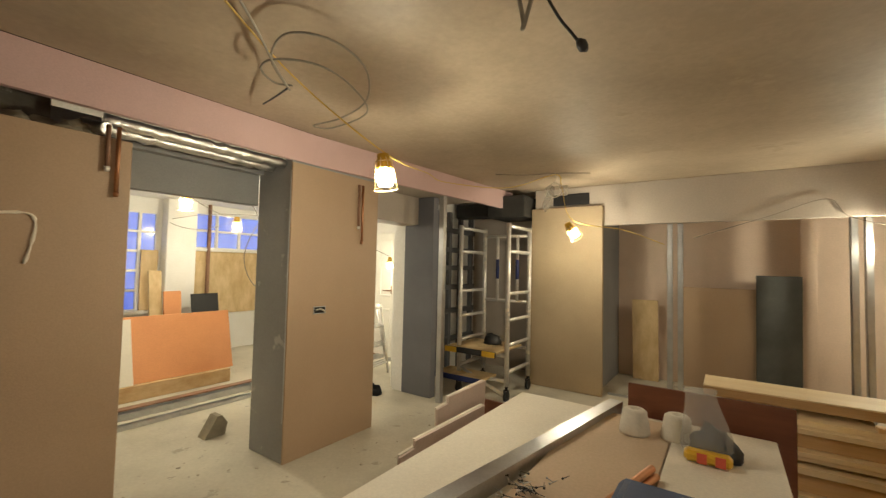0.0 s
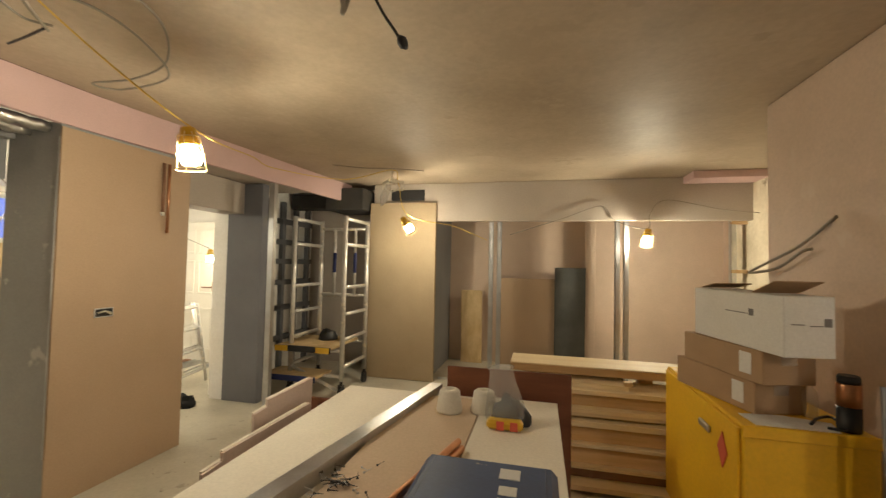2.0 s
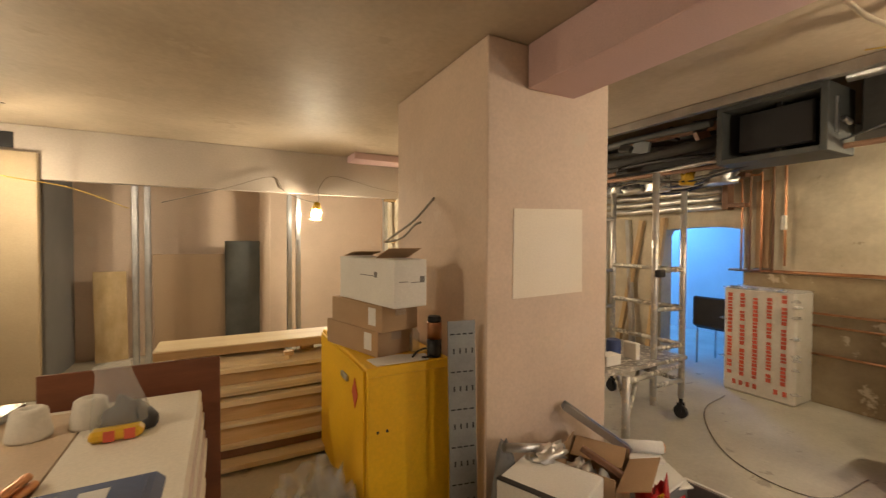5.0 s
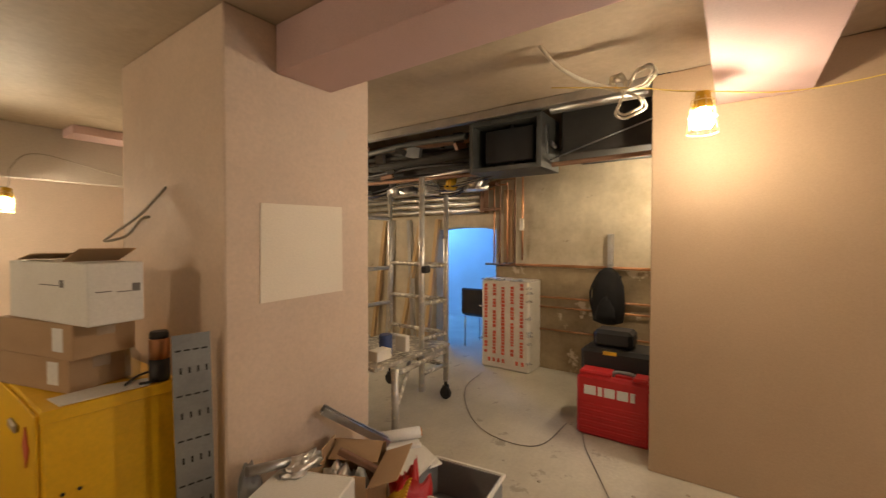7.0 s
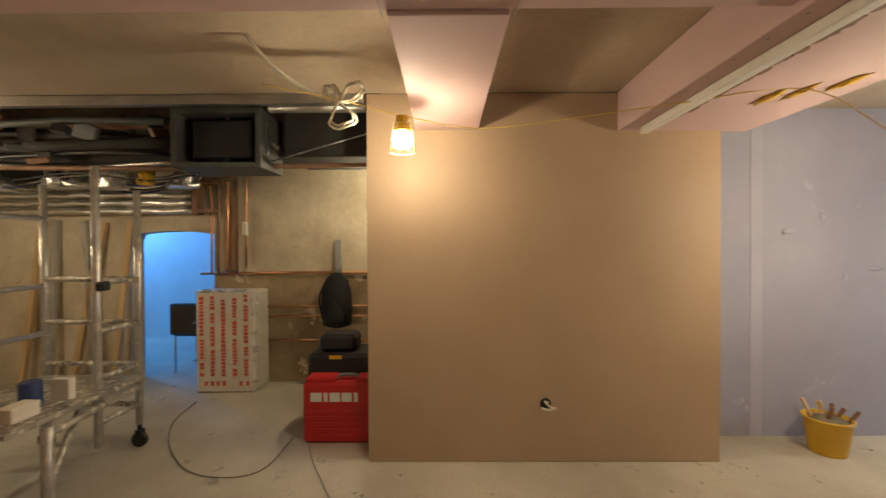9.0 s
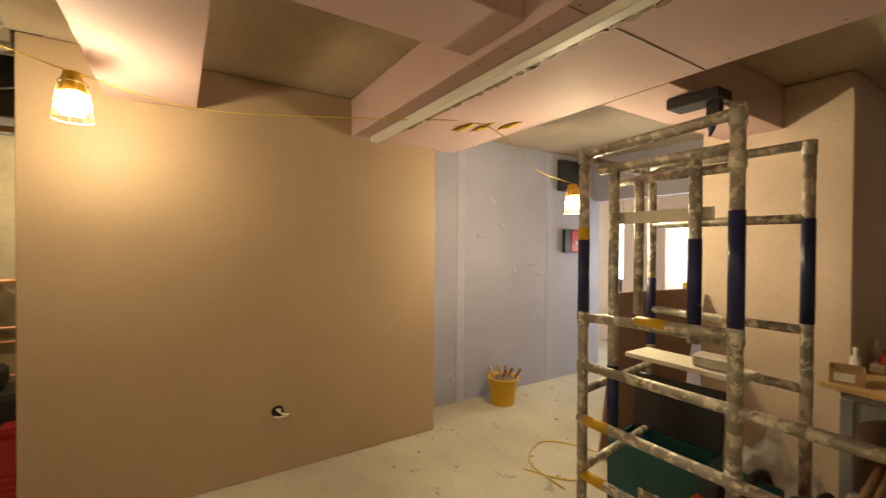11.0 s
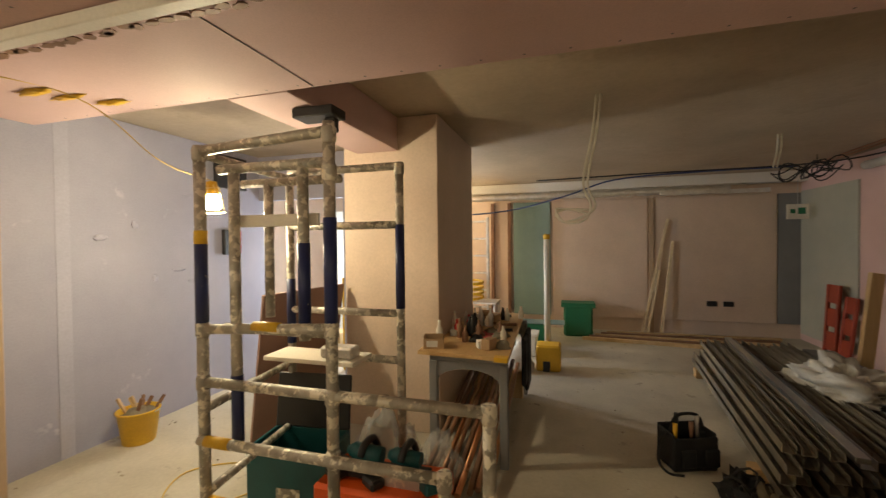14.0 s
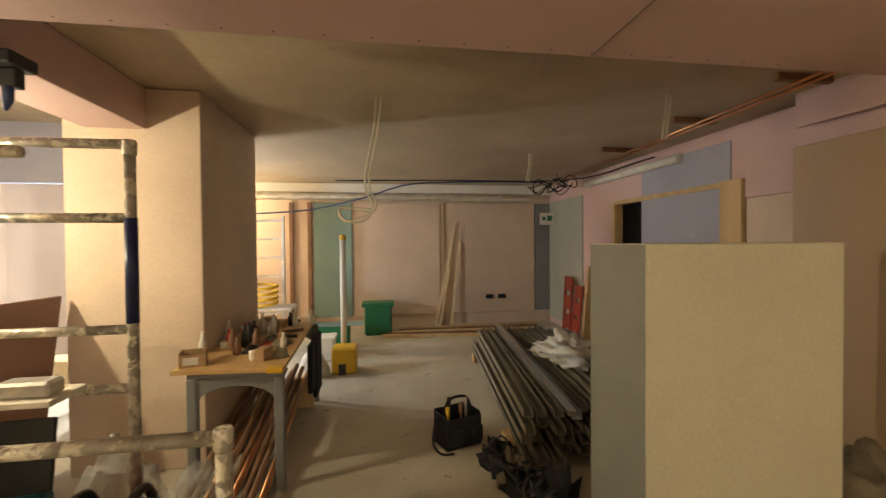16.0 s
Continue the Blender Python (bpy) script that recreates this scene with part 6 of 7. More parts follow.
part("lid", F().box((-0.24, 0, 0), (0.24, 0.02, 0.32), 0.006, m @ turned((0, -0.15, 0.40), 8, 0, 0)), BLACKP, crate, "black open lid")
part("label_plate", F().box((-0.08, 0.15, 0.06), (0.06, 0.156, 0.2), 0.003, m), ALUDIRTY, crate, "pale splashed plate")
oc = thing("tool_case", (1.35, -2.55, 0), "bright orange tool case under the tower", "case")
part("body", F().box((1.08, -2.70, 0.0), (1.70, -2.40, 0.16), 0.015), BLACKP, oc)
part("lid", F().box((1.06, -2.72, 0.165), (1.72, -2.38, 0.30), 0.02), ORANGE, oc, "orange lid")
part("latch", F().box((1.35, -2.385, 0.12), (1.43, -2.372, 0.22), 0.004), BLACKP, oc)
for x, yy, mat, s, label in ((1.50, -2.55, TEAL, 1.0, "teal cordless saw on the orange case"), (1.28, -2.56, TEAL, 0.9, "teal cordless drill on the orange case")):
    tl = thing("power_tool", (x, yy, 0.30), label, "tool", "power tools")
    part("motor", F().tube([(x - 0.10 * s, yy, 0.40), (x + 0.06 * s, yy, 0.41), (x + 0.10 * s, yy, 0.41)], [0.045 * s, 0.045 * s, 0.02], 12), mat, tl)
    part("grip", F().tube(smooth_path([(x, yy + 0.06, 0.41), (x - 0.01, yy + 0.03, 0.46), (x - 0.02, yy - 0.05, 0.465), (x - 0.03, yy - 0.09, 0.40)], 4), 0.02, 8), BLACKP, tl)
    part("base", F().box((x - 0.14 * s, yy - 0.07, 0.301), (x + 0.12 * s, yy + 0.07, 0.335), 0.006).box((x - 0.03, yy - 0.03, 0.335), (x + 0.03, yy + 0.03, 0.38), 0.006), BLACKP, tl)
part("guard", F().prism([(1.17, 0.30), (1.36, 0.30), (1.37, 0.36), (1.33, 0.40), (1.20, 0.385), (1.16, 0.35)], 1, -2.47, -2.462), ALU, tl, "splashed steel guard plate")
for x, w, h, mat, label in ((1.62, 0.05, 0.10, BLACKP, "black tool battery on the orange case"), (1.12, 0.045, 0.07, TEAL, "teal battery charger on the orange case"), (1.40, 0.04, 0.05, BLACKP, "small black tool case")):
    solo("tool_battery", F().box((-w, -0.06, 0), (w, 0.05, h), 0.012, turned((x, -2.48 if x != 1.40 else -2.44, 0.301), 0, 0, 40 * x)), mat, label, "tool", "tools on the case")
solo("film_bag", F().heap((1.52, -2.93, 0), (0.22, 0.09, 0.45), 24, 0.5, 91), CLEAR, "clear film bag slumped by the column", "bag")
solo("film_bag", F().heap((1.25, -3.05, 0), (0.17, 0.13, 0.26), 20, 0.55, 92), CLEAR, "smaller clear film bag by the table", "bag")
dust = thing("dusty_ledge", (1.8, -2.85, 0), "pale boards laid across the tower base", "board")
part("plank", F().box((1.55, -2.74, 0.86), (2.12, -2.52, 0.885), 0.003), GYPSUM, dust)
part("sander", F().box((1.58, -2.66, 0.885), (1.78, -2.56, 0.95), 0.012), ALU, dust, "dusty metal tool")
cable("floor_cable", smooth_path([(2.7, -2.3, 0.006), (2.45, -2.45, 0.006), (2.3, -2.75, 0.006), (2.6, -2.9, 0.006), (2.9, -2.7, 0.006), (2.75, -2.4, 0.006), (2.4, -2.35, 0.006)], 6), 0.005, CABLEY, "yellow cable curled on the floor")

# ---- work table by the column ----
tab = thing("work_table", (1.14, -4.05, 0), "grey trestle work table with a worn plywood top", "table")
part("tabletop", F().prism([(0.835, -3.25), (1.475, -3.29), (1.475, -3.65), (1.425, -3.655), (1.425, -4.95), (0.90, -4.95)], 2, 0.735, 0.76), PLYTOP, tab, "worn plywood top")
part("edge_tape", F().box((0.838, -3.30, 0.732), (0.93, -3.236, 0.763), 0.002), YELLOWP, tab, "yellow corner tape")
for yy in (-3.32, -4.72):
    for x in (0.875, 1.365):
        part("leg", F().box((x - 0.028, yy - 0.025, 0), (x + 0.028, yy + 0.025, 0.70), 0.006), GREY, tab)
    pts = [(0.90, 0.70), (1.34, 0.70), (1.34, 0.55)] + [(1.12 + 0.22 * math.cos(math.pi * k / 8), 0.55 + 0.10 * math.sin(math.pi * k / 8)) for k in range(1, 8)] + [(0.90, 0.55)]
    part("arch_brace", F().prism(pts, 1, yy - 0.012, yy + 0.012), GREY, tab)
    part("cross_rail", F().box((0.85, yy - 0.02, 0.70), (1.39, yy + 0.02, 0.734), 0.003), GREY, tab)
solo("black_coat", F().box((0.80, -4.6, 0.18), (0.838, -4.3, 0.70), 0.015).box((0.80, -4.25, 0.30), (0.838, -4.05, 0.70), 0.015), BLACKF, "black cloth hung over the table edge", "cloth")
rs = random.Random(21)
for k in range(26):
    x, yy = rs.uniform(0.90, 1.38), rs.uniform(-4.75, -3.42)
    kind = k % 4
    if kind == 0:
        solo("bottle", F().lathe([(0.022, 0), (0.024, 0.07), (0.012, 0.09), (0.010, 0.12)], (x, yy, 0.76), 10), rs.choice((WHITEP, CLAY, RUST, BLACKP)), "small bottle among the table clutter", "bottle", "table clutter")
    elif kind == 1:
        solo("fixing_box", F().box((-0.05, -0.035, 0), (0.05, 0.035, rs.uniform(0.03, 0.08)), 0.003, turned((x, yy, 0.76), 0, 0, rs.uniform(0, 90))), rs.choice((CARD, WHITECARD, CARD)), "small carton of fixings on the table", "box", "table clutter")
    elif kind == 2:
        solo("hand_tool", F().tube([(x - 0.08, yy, 0.775), (x, yy + 0.02, 0.775), (x + 0.09, yy + 0.03, 0.77)], [0.014, 0.012, 0.006], 7), rs.choice((BLACKP, RUST, GALV)), "hand tool lying on the table", "tool", "table clutter")
    else:
        solo("dusty_part", F().heap((x, yy, 0.76), (0.06, 0.05, 0.05), 9, 0.6, k), rs.choice((BLACKP, STONE, RUST)), "dusty oddment on the table", "oddment", "table clutter")
tbx = thing("fixing_box", (1.39, -3.40, 0.76), "open carton of fixings on the table corner", "box", "table clutter")
mb = turned((1.39, -3.40, 0.76), 0, 0, 14)
for a, b in (((-0.07, -0.05, 0), (0.07, 0.05, 0.004)), ((-0.07, -0.05, 0.004), (0.07, -0.046, 0.09)), ((-0.07, 0.046, 0.004), (0.07, 0.05, 0.075)), ((-0.07, -0.046, 0.004), (-0.066, 0.046, 0.09)), ((0.066, -0.046, 0.004), (0.07, 0.046, 0.09))):
    part("panel", F().box(a, b, 0, mb), CARD, tbx)
part("label_sticker", F().box((-0.03, 0.0502, 0.015), (0.05, 0.0512, 0.06), 0, mb), WHITECARD, tbx, "white label")
rs = random.Random(23)
for k in range(16):
    x, yy = rs.uniform(1.12, 1.40), rs.uniform(-4.3, -3.46)
    h = rs.uniform(0.09, 0.19)
    solo("bottle", F().lathe([(0.020, 0), (0.026, 0.008), (0.026, h * 0.62), (0.012, h * 0.78), (0.012, h)], (x, yy, 0.76), 10), (WHITEP, RUST, CLAY, BLACKP, ALU, REDP)[k % 6], "small capped bottle standing in the table clutter", "bottle", "table clutter")
solo("red_cloth", F().heap((1.12, -3.9, 0.76), (0.13, 0.12, 0.012), 16, 0.5, 71), REDP, "thin red cloth on the table", "cloth")
rs = random.Random(22)
for k in range(9):
    x = 0.92 + 0.05 * k
    solo("pipe_length", F().tube([(x, -2.86 + rs.uniform(-0.05, 0.05), 0.05 + 0.035 * (k % 2)), (x + 0.02, -4.7, 0.30 + 0.03 * (k % 3))], 0.02, 8), RUST if k % 3 else COPPER, "brown pipe length stored under the table", "pipe", "stored pipe lengths")
solo("pipe_rest", F().box((0.88, -4.66, 0), (1.36, -4.58, 0.26), 0.006), TIMBERY, "timber block under the stored pipes", "timber")

# ---- south room ----
sr = thing("stud_bundle", (-1.1, -4.6, 0), "bundle of dull steel studs on bearers", "studs")
for yy, x0 in ((-3.6, -0.62), (-5.7, -0.87)):
    part("bearer", F().box((x0 - 0.95, yy - 0.05, 0), (x0, yy + 0.05, 0.10), 0.005), TIMBER, sr)
rs = random.Random(14)
for k in range(36):
    lay = k // 9
    m = turned((-0.80 - 0.10 * (k % 9) - 0.02 * lay + rs.uniform(-0.008, 0.008), -4.6 + rs.uniform(-0.08, 0.08), 0.102 + 0.074 * lay), 0, rs.uniform(-3, 3), rs.uniform(-0.6, 0.6) - 6.5)
    ln = rs.uniform(1.38, 1.5) - 0.03 * lay
    part("stud", F().box((-0.034, -ln, 0), (0.034, ln, 0.003), 0, m).box((-0.034, -ln, 0.003), (-0.031, ln, 0.05), 0, m).box((0.031, -ln, 0.003), (0.034, ln, 0.05), 0, m), GALV if k == 30 else DUSTYSTEEL, sr)
part("pale_stud", F().box((-0.03, -1.35, 0), (0.03, 1.40, 0.03), 0.002, turned((-1.08, -4.5, 0.402), 0, 0, -6.5)), GALV, sr, "bright stud on top")
solo("dust_sheet", F().heap((-1.56, -4.45, 0.36), (0.30, 0.38, 0.17), 40, 0.95, 81), WHITECLOTH, "crumpled white dust sheet on the stud bundle", "cloth")
solo("sheet_board", F().box((-0.13, -1.3, 0.0), (0.13, 1.0, 0.355), 0.006, turned((-1.88, -4.5, 0), 0, 0, -6.5)), GREY, "dark boards stacked beside the stud bundle", "board")
tbg = thing("tool_bag", (-0.30, -3.70, 0), "black open-topped tool bag with strap", "bag")
mb = turned((-0.30, -3.71, 0), 0, 0, 20)
for a, b in (((-0.15, -0.10, 0), (0.15, 0.10, 0.02)), ((-0.15, -0.10, 0.02), (0.15, -0.085, 0.25)), ((-0.15, 0.085, 0.02), (0.15, 0.10, 0.22)), ((-0.15, -0.085, 0.02), (-0.135, 0.085, 0.24)), ((0.135, -0.085, 0.02), (0.15, 0.085, 0.24))):
    part("side_panel", F().box(a, b, 0.006, mb), BLACKF, tbg)
for x in (-0.10, 0.06):
    part("pocket", F().box((x - 0.05, 0.101, 0.03), (x + 0.05, 0.125, 0.15), 0.01, mb), BLACKF, tbg)
part("handle", F().tube(smooth_path([(-0.12, 0, 0.22), (-0.07, 0, 0.33), (0.07, 0, 0.33), (0.12, 0, 0.22)], 4), 0.011, 7, m=mb), BLACKF, tbg)
part("strap", F().tube(smooth_path([(0.15, 0.02, 0.22), (0.22, 0.06, 0.20), (0.25, 0.09, 0.08), (0.20, 0.12, 0.012), (0.12, 0.16, 0.012)], 4), 0.009, 6, m=mb), BLACKF, tbg)
for k, (x, y, h, mat) in enumerate(((-0.08, 0.0, 0.33, ALU), (-0.02, 0.03, 0.30, RUST), (0.05, -0.02, 0.34, BLACKP), (0.09, 0.03, 0.29, YELLOWP))):
    part("tool", F().tube([(x, y, 0.03), (x + 0.01, y, h - 0.08), (x + 0.015, y + 0.005, h)], [0.008, 0.012, 0.016], 7, m=mb), mat, tbg)
ld = thing("cable_heap", (-0.52, -3.05, 0), "dark heap of leads and sacks beside the studs", "leads")
rs = random.Random(61)
for k in range(7):
    part("sack", F().heap((-0.48 - 0.035 * k + rs.uniform(-0.05, 0.03), -3.36 + 0.11 * k, 0), (rs.uniform(0.08, 0.13), rs.uniform(0.08, 0.14), rs.uniform(0.10, 0.22)), 14, 0.8, 200 + k), (BLACKF, BLACKP, STONE, BLACKF, GREY)[k % 5], ld)
for k in range(5):
    c = (-0.46 - 0.03 * k, -3.25 + 0.12 * k)
    part("lead", F().tube([(c[0] + rs.uniform(0.06, 0.1) * math.cos(a), c[1] + 0.09 * math.sin(a), 0.17 + 0.04 * math.sin(2 * a + k)) for a in [2 * math.pi * i / 14 for i in range(14)]], 0.007, 5, True), BLACKP, ld)
fr = thing("steel_cupboard", (-1.3, -2.48, 0), "cream painted steel cupboard with a loose top", "cupboard")
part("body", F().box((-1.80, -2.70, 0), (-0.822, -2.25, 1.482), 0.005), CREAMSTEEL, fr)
# added sheet over the cream side, greyed to carry that face's shade
part("side_panel", F().box((-0.8215, -2.695, 0.004), (-0.8195, -2.252, 1.479), 0.0), SIDESTEEL, fr, "thin side sheet with its shade put into the grey")
part("top_panel", F().box((-1.36, -2.69, 0), (-0.825, -2.26, 0.006), 0.002, turned((0, 0, 1.483), 0, -0.4, 0)), WHITEP, fr, "loose white top sheet")
part("hinge", F().tube([(-0.834, -2.245, 1.36), (-0.834, -2.245, 1.42)], 0.007, 8), CREAMSTEEL, fr)
solo("timber_length", F().box((-0.07, -0.025, 0), (0.07, 0.025, 1.15), 0.004, turned((-2.55, -6.05, 0), 3, -9, 12)), TIMBERY, "raw timber plank leaning by the doorway", "timber")
for yy, w, h, lean in ((-6.98, 0.11, 0.92, 3), (-6.70, 0.09, 0.80, 6)):
    bar = thing("barrier_panel", (-2.74, yy, 0), "orange-red plastic barrier panel leaning on the pink wall", "barrier", "barrier panels")
    mb = turned((-2.72, yy, 0.004), 0, -lean, 0)
    for s_ in (-1, 1):
        part("post", F().box((-0.02, s_ * w - 0.02, 0), (0.02, s_ * w + 0.02, h), 0.006, mb), BARRIER, bar)
    for z in (0.08, 0.34, 0.60):
        part("slat", F().box((-0.012, -w + 0.02, z * h / 0.8), (0.012, w - 0.02, (z + 0.2) * h / 0.8), 0.004, mb), BARRIER, bar)
solo("dark_door", F().box((-2.78, -3.1, 0), (-2.70, -2.75, 1.2), 0.006), RUST, "dark board standing behind the cupboard", "board")
solo("rag_heap", F().heap((-2.25, -2.55, 0), (0.28, 0.25, 0.34), 22, 0.6, 86), STONE, "pale sacks heaped beside the cupboard", "sacks")

# far wall and services
for k, (x0, x1, mat, label) in enumerate(((0.74, 1.38, TEALBOARD, "green moisture board on the far wall"), (-0.80, 0.70, TAN, "pink plaster panel on the far wall"), (-2.58, -0.90, TAN, "plaster panel on the far wall"), (-2.89, -2.60, GREY, "grey board strip in the far corner"))):
    solo("wall_panel", F().box((x0, -8.045, 0.22), (x1, -8.02 + 0.01 * (k == 0), 2.2), 0.003), mat, label, "panel", "far wall panels")
solo("wall_panel", F().box((-2.899, -8.0, 0.1), (-2.875, -6.75, 2.22), 0.003), PALEGREEN, "pale grey-green board on the side wall", "panel", "far wall panels")
for x in (-0.86, 1.45, 1.75):
    solo("wall_batten", F().box((x - 0.03, -8.04, 0.0), (x + 0.03, -7.99, 2.2), 0.003), RUST if x > 0 else BROWN, "brown upright batten on the far wall", "batten", "far wall battens")
solo("cornice_box", F().box((-3.0, -8.04, 2.36), (3.1, -7.86, 2.515), 0.004), WHITEP, "white boxed services at the ceiling edge", "boxing")
n = 60
solo("foil_duct", F().tube([(-1.9 + 4.9 * i / n, -7.84, 2.285 + 0.006 * math.sin(i * 1.7)) for i in range(n + 1)], [0.06 * (1 + 0.06 * math.sin(i * 2.3)) for i in range(n + 1)], 10), FOIL, "foil-wrapped duct along the far wall", "duct")
solo("light_batten", F().box((-2.4, -7.83, 2.21), (-0.95, -7.76, 2.27), 0.004), FOIL, "bright metal strip along the far wall", "strip")
cable("service_cable", smooth_path([(2.6, -7.5, 1.95), (1.4, -7.4, 2.02), (0.5, -7.2, 2.20), (-0.2, -7.1, 2.40), (-1.2, -7.0, 2.44), (-2.3, -6.8, 2.42)], 6), 0.012, CABLEB, "dark blue service cable across the ceiling")
cable("service_cable", smooth_path([(0.9, -7.0, 2.43), (-0.6, -6.9, 2.44), (-2.6, -6.6, 2.43), (-2.85, -5.0, 2.45)], 6), 0.010, BLACKP, "black service cable along the ceiling")
for k, (x, yy) in enumerate(((0.24, -3.62), (-1.5, -5.3), (-1.75, -3.3))):
    dr = thing("cable_drop", (x, yy, 2.0), "pale cables hanging from the ceiling in a loop", "cable", "ceiling cable drops")
    for j in range(2):
        d = 0.03 * j
        low = 1.80 if k == 0 else 2.2
        pts = [(x + d, yy, 2.52), (x + 0.03 + d, yy, 2.25), (x + 0.09 + d, yy, 1.92), (x + 0.04 + d, yy, 1.76), (x + 0.12, yy + 0.01, 1.685 - d), (x + 0.25, yy + 0.02, 1.65), (x + 0.30, yy, 1.71 + d), (x + 0.22, yy - 0.02, 1.74), (x + 0.08, yy, 1.70 + d)] if k == 0 else [(x + d, yy, 2.52), (x + d, yy - 0.02, 2.36), (x + 0.04 + d, yy, low)]
        part("lead", F().tube(smooth_path(pts, 5), 0.008, 6), CABLEW, dr)
tang = F()
rs = random.Random(33)
for k in range(9):
    c = (-2.4 + rs.uniform(-0.35, 0.3), -6.6 + rs.uniform(-0.3, 0.3), 2.33)
    tang.tube([(c[0] + 0.14 * math.cos(a), c[1] + 0.14 * math.sin(a), c[2] + 0.05 * math.sin(2 * a + k) + 0.05 * math.sin(a)) for a in [2 * math.pi * i / 16 for i in range(16)]], 0.008, 5, True)
tang.tube([(-2.4, -6.6, 2.30), (-2.4, -6.6, 2.52)], 0.006, 5)
solo("cable_tangle", tang, BLACKP, "tangle of dark cables under the ceiling", "cable")
rail_ = thing("ceiling_pipe", (-2.3, -4.5, 2.45), "copper pipes clipped under the ceiling", "pipe")
for x in (-2.25, -2.33):
    part("pipe", F().tube([(x, -2.32, 2.46), (x - 0.3, -7.0, 2.46)], 0.011, 8), COPPER, rail_)
for yy in (-2.9, -3.8, -4.9):
    part("clip", F().box((-2.55, yy - 0.02, 2.472), (-2.15, yy + 0.02, 2.518), 0.003), RUST, rail_)
solo("pipe_lagging", F().tube([(-2.86, -6.6, 2.36), (-2.86, -4.6, 2.36)], 0.05, 10), WHITECLOTH, "white lagged pipe along the pink wall", "pipe")
sg = thing("exit_sign", (-2.6, -7.9, 1.8), "small pale green hanging exit sign", "sign")
part("plate", F().box((-2.78, -7.6, 1.79), (-2.52, -7.58, 2.0), 0.003), CLAY, sg)
part("symbol", F().box((-2.74, -7.579, 1.86), (-2.65, -7.577, 1.95)).box((-2.62, -7.579, 1.87), (-2.56, -7.577, 1.93)), GREENP, sg, "green symbol block")
part("chain", F().tube([(-2.65, -7.59, 2.0), (-2.65, -7.59, 2.52)], 0.004, 5), GALV, sg)
post = thing("post_stand", (0.68, -5.75, 0), "white tube standing in a yellow base block", "post")
part("base", F().box((0.54, -5.75, 0.0), (0.82, -5.48, 0.30), 0.02), YELLOWP, post, "yellow base")
part("slot", F().box((0.66, -5.478, 0.0), (0.74, -5.472, 0.12)), BLACKP, post)
part("tube", F().tube([(0.70, -5.75, 0.30), (0.705, -5.8, 1.55)], 0.036, 12), WHITEP, post, "white tube")
part("cap", F().lathe([(0.04, 0), (0.04, 0.05), (0.03, 0.06)], (0.705, -5.8, 1.54), 10), YELLOWP, post, "yellow cap")
solo("green_crate", F().box((0.08, -7.7, 0.0), (0.52, -7.4, 0.52), 0.03).box((0.04, -7.72, 0.46), (0.56, -7.38, 0.53), 0.01), GREENP, "green plastic site crate by the far wall", "crate")
solo("white_tub", F().box((0.85, -6.3, 0.0), (1.12, -6.05, 0.30), 0.02).box((0.83, -6.32, 0.27), (1.14, -6.03, 0.31), 0.008), WHITEP, "white plastic tub on the floor", "tub")
solo("cement_bag", F().heap((1.0, -5.5, 0), (0.16, 0.14, 0.30), 14, 0.3, 88), CLAY, "pale cement bag beside the post", "bag")
solo("glass_sheet", F().box((0.5, -6.9, 0.33), (1.3, -6.6, 0.345), 0.003), TEALBOARD, "green sheet laid on a tub", "board")
solo("sheet_rest", F().box((0.7, -6.85, 0), (1.2, -6.62, 0.328), 0.01), GREENP, "green box under the sheet", "box")
for k in range(5):
    solo("floor_batten", F().box((-1.2, -0.03, 0), (1.2, 0.03, 0.05), 0.004, turned((-1.35 + 0.1 * k, -7.75 + 0.16 * k, 0.0), 0, 0, 2 - 2 * k)), RUST if k % 2 else TIMBERY, "loose batten lying by the far wall", "timber", "loose battens")
fl = thing("step_ladder", (1.9, -7.0, 0), "aluminium step ladder near the far wall", "ladder")
for x in (1.66, 2.08):
    part("stile", F().box((x - 0.02, -7.03, 0), (x + 0.02, -6.97, 1.9), 0.004), ALU, fl)
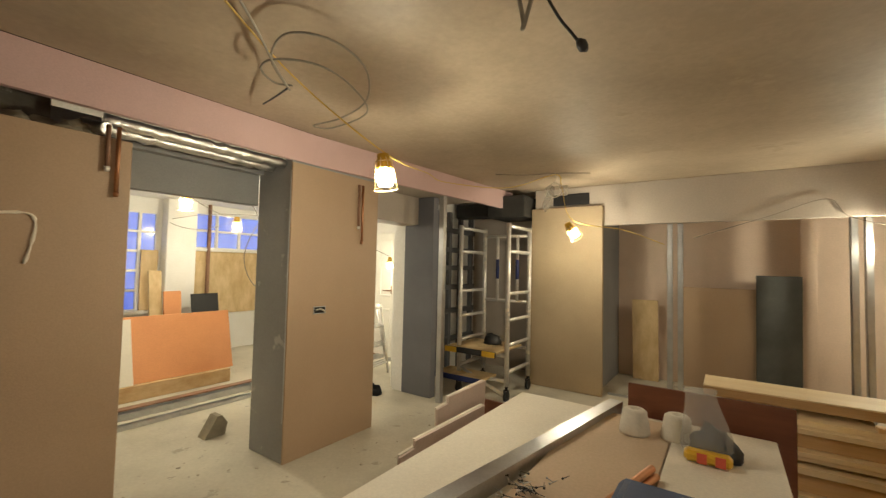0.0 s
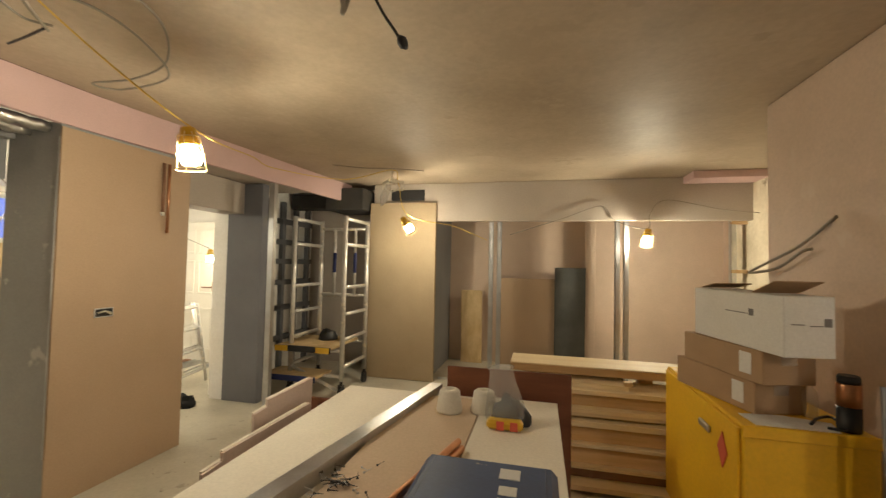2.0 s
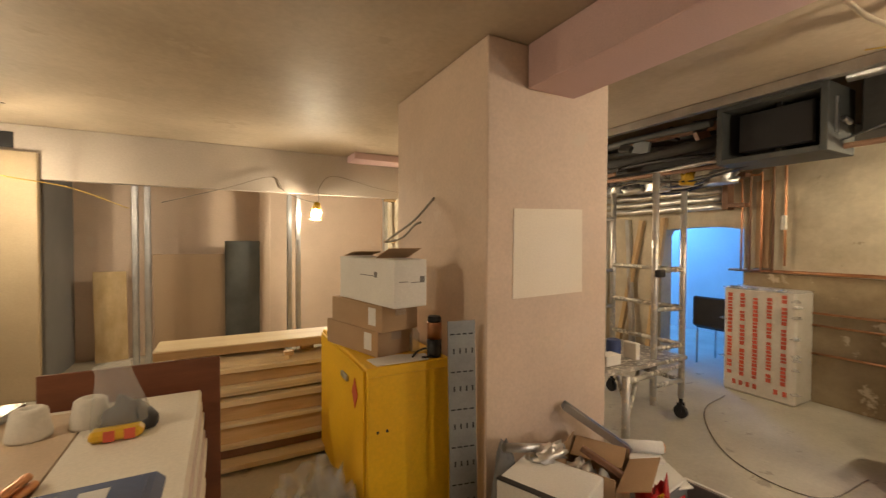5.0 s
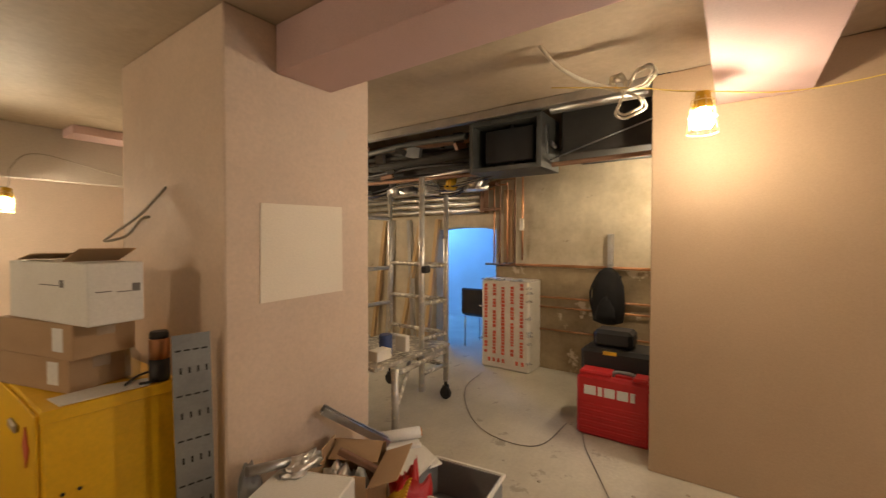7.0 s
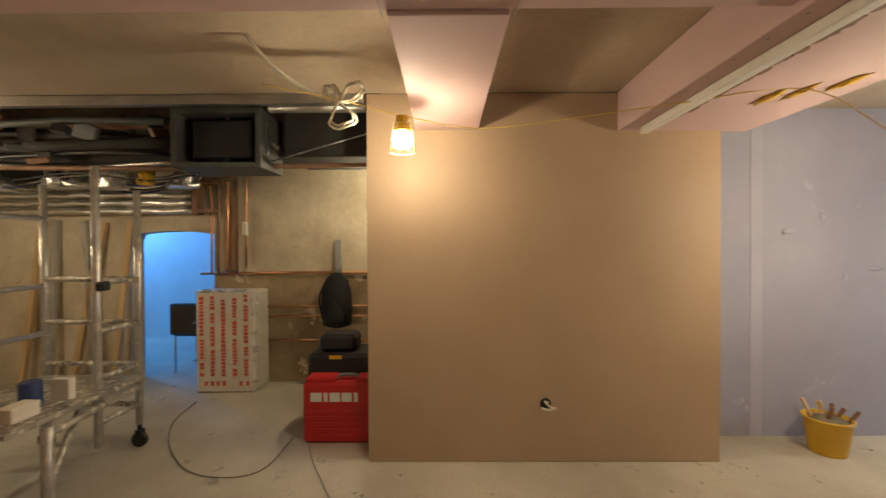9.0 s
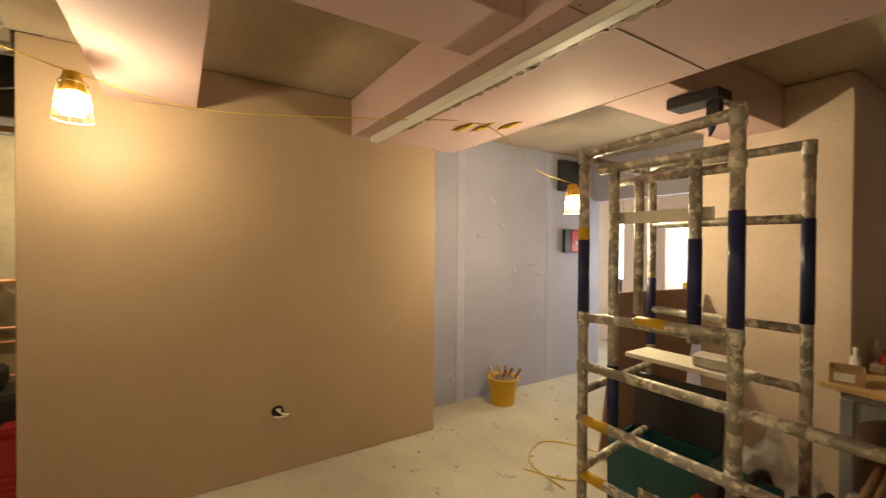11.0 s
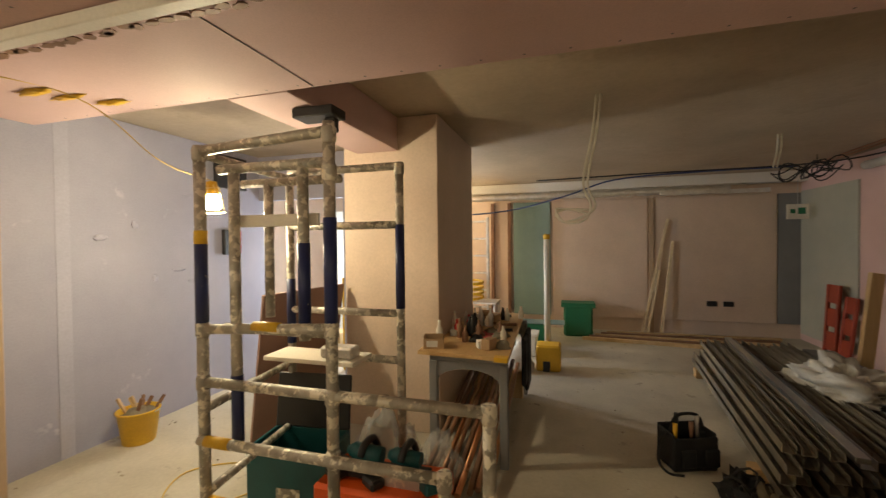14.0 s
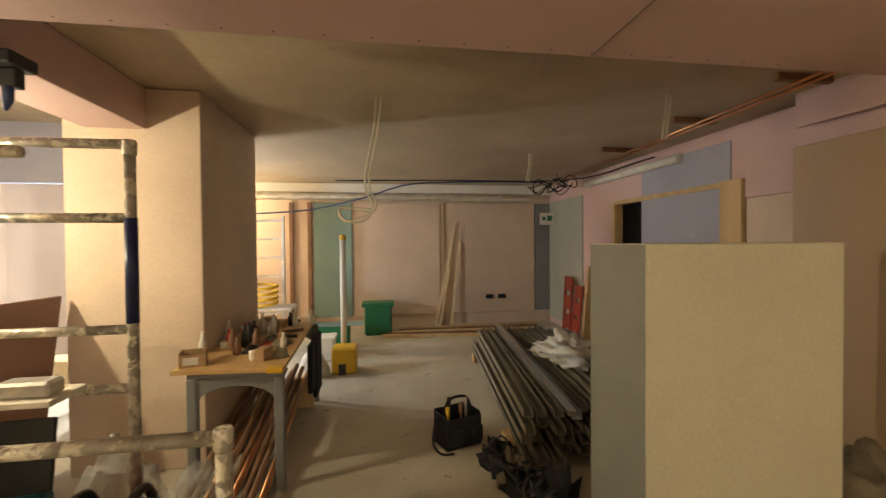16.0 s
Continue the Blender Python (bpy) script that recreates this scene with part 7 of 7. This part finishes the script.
for k in range(7):
    part("tread", F().box((1.66, -7.02, 0.2 + 0.27 * k), (2.08, -6.98, 0.23 + 0.27 * k), 0.003), ALU, fl)
solo("cable_coil", F().tube([(1.85 + 0.17 * math.cos(a), -6.7 + 0.17 * math.sin(a), 0.64 + 0.012 * a) for a in [2 * math.pi * i / 14 for i in range(60)]], 0.02, 6), YELLOWP, "yellow hose coiled on a low stand", "hose")
ls = thing("low_stand", (1.75, -6.7, 0), "low aluminium stand near the ladder", "stand")
part("top", F().box((1.45, -6.95, 0.60), (2.1, -6.5, 0.625), 0.004), ALU, ls)
for x in (1.48, 2.07):
    for yy in (-6.92, -6.53):
        part("leg", F().tube([(x, yy, 0), (x, yy, 0.6)], 0.018, 7), ALU, ls)
socket_far = thing("socket_box", (-1.9, -8.02, 0.5), "pair of dark socket boxes on the far wall", "socket")
for x in (-1.95, -1.72):
    part("box", F().box((x - 0.07, -8.02, 0.46), (x + 0.07, -8.005, 0.54), 0.003), BLACKP, socket_far)
for k, (x, lean, h) in enumerate(((-0.98, 7, 1.5), (-0.78, 10, 1.05), (-0.70, 12, 1.9))):
    solo("leaning_stick", F().box((-0.02, -0.015, 0), (0.02, 0.015, h), 0.003, turned((x, -7.9, 0), 3, -lean, 0)), PALEWOOD, "thin pale timber stick leaning on the far wall", "timber", "leaning sticks")
chips = F()
rs = random.Random(77)
for k in range(150):
    x, y = rs.choice(((rs.uniform(-2.5, -1.3), rs.uniform(0.4, 4.6)), (rs.uniform(2.4, 3.5), rs.uniform(-2.6, 1.5)), (rs.uniform(2.2, 3.8), rs.uniform(-4.2, -2.2)), (rs.uniform(-4.2, -2.7), rs.uniform(0.8, 1.7)), (rs.uniform(-0.4, 1.0), rs.uniform(-7.0, -3.0))))
    s_ = rs.uniform(0.004, 0.015)
    chips.heap((x, y, 0.0), (s_, s_ * rs.uniform(0.5, 1.2), s_ * 0.5), 6, 0.5, k)
tagged(solo("floor_chips", chips, CRUMB, "crumbs of plaster and mortar on the floor", "debris"), kind="stuff")
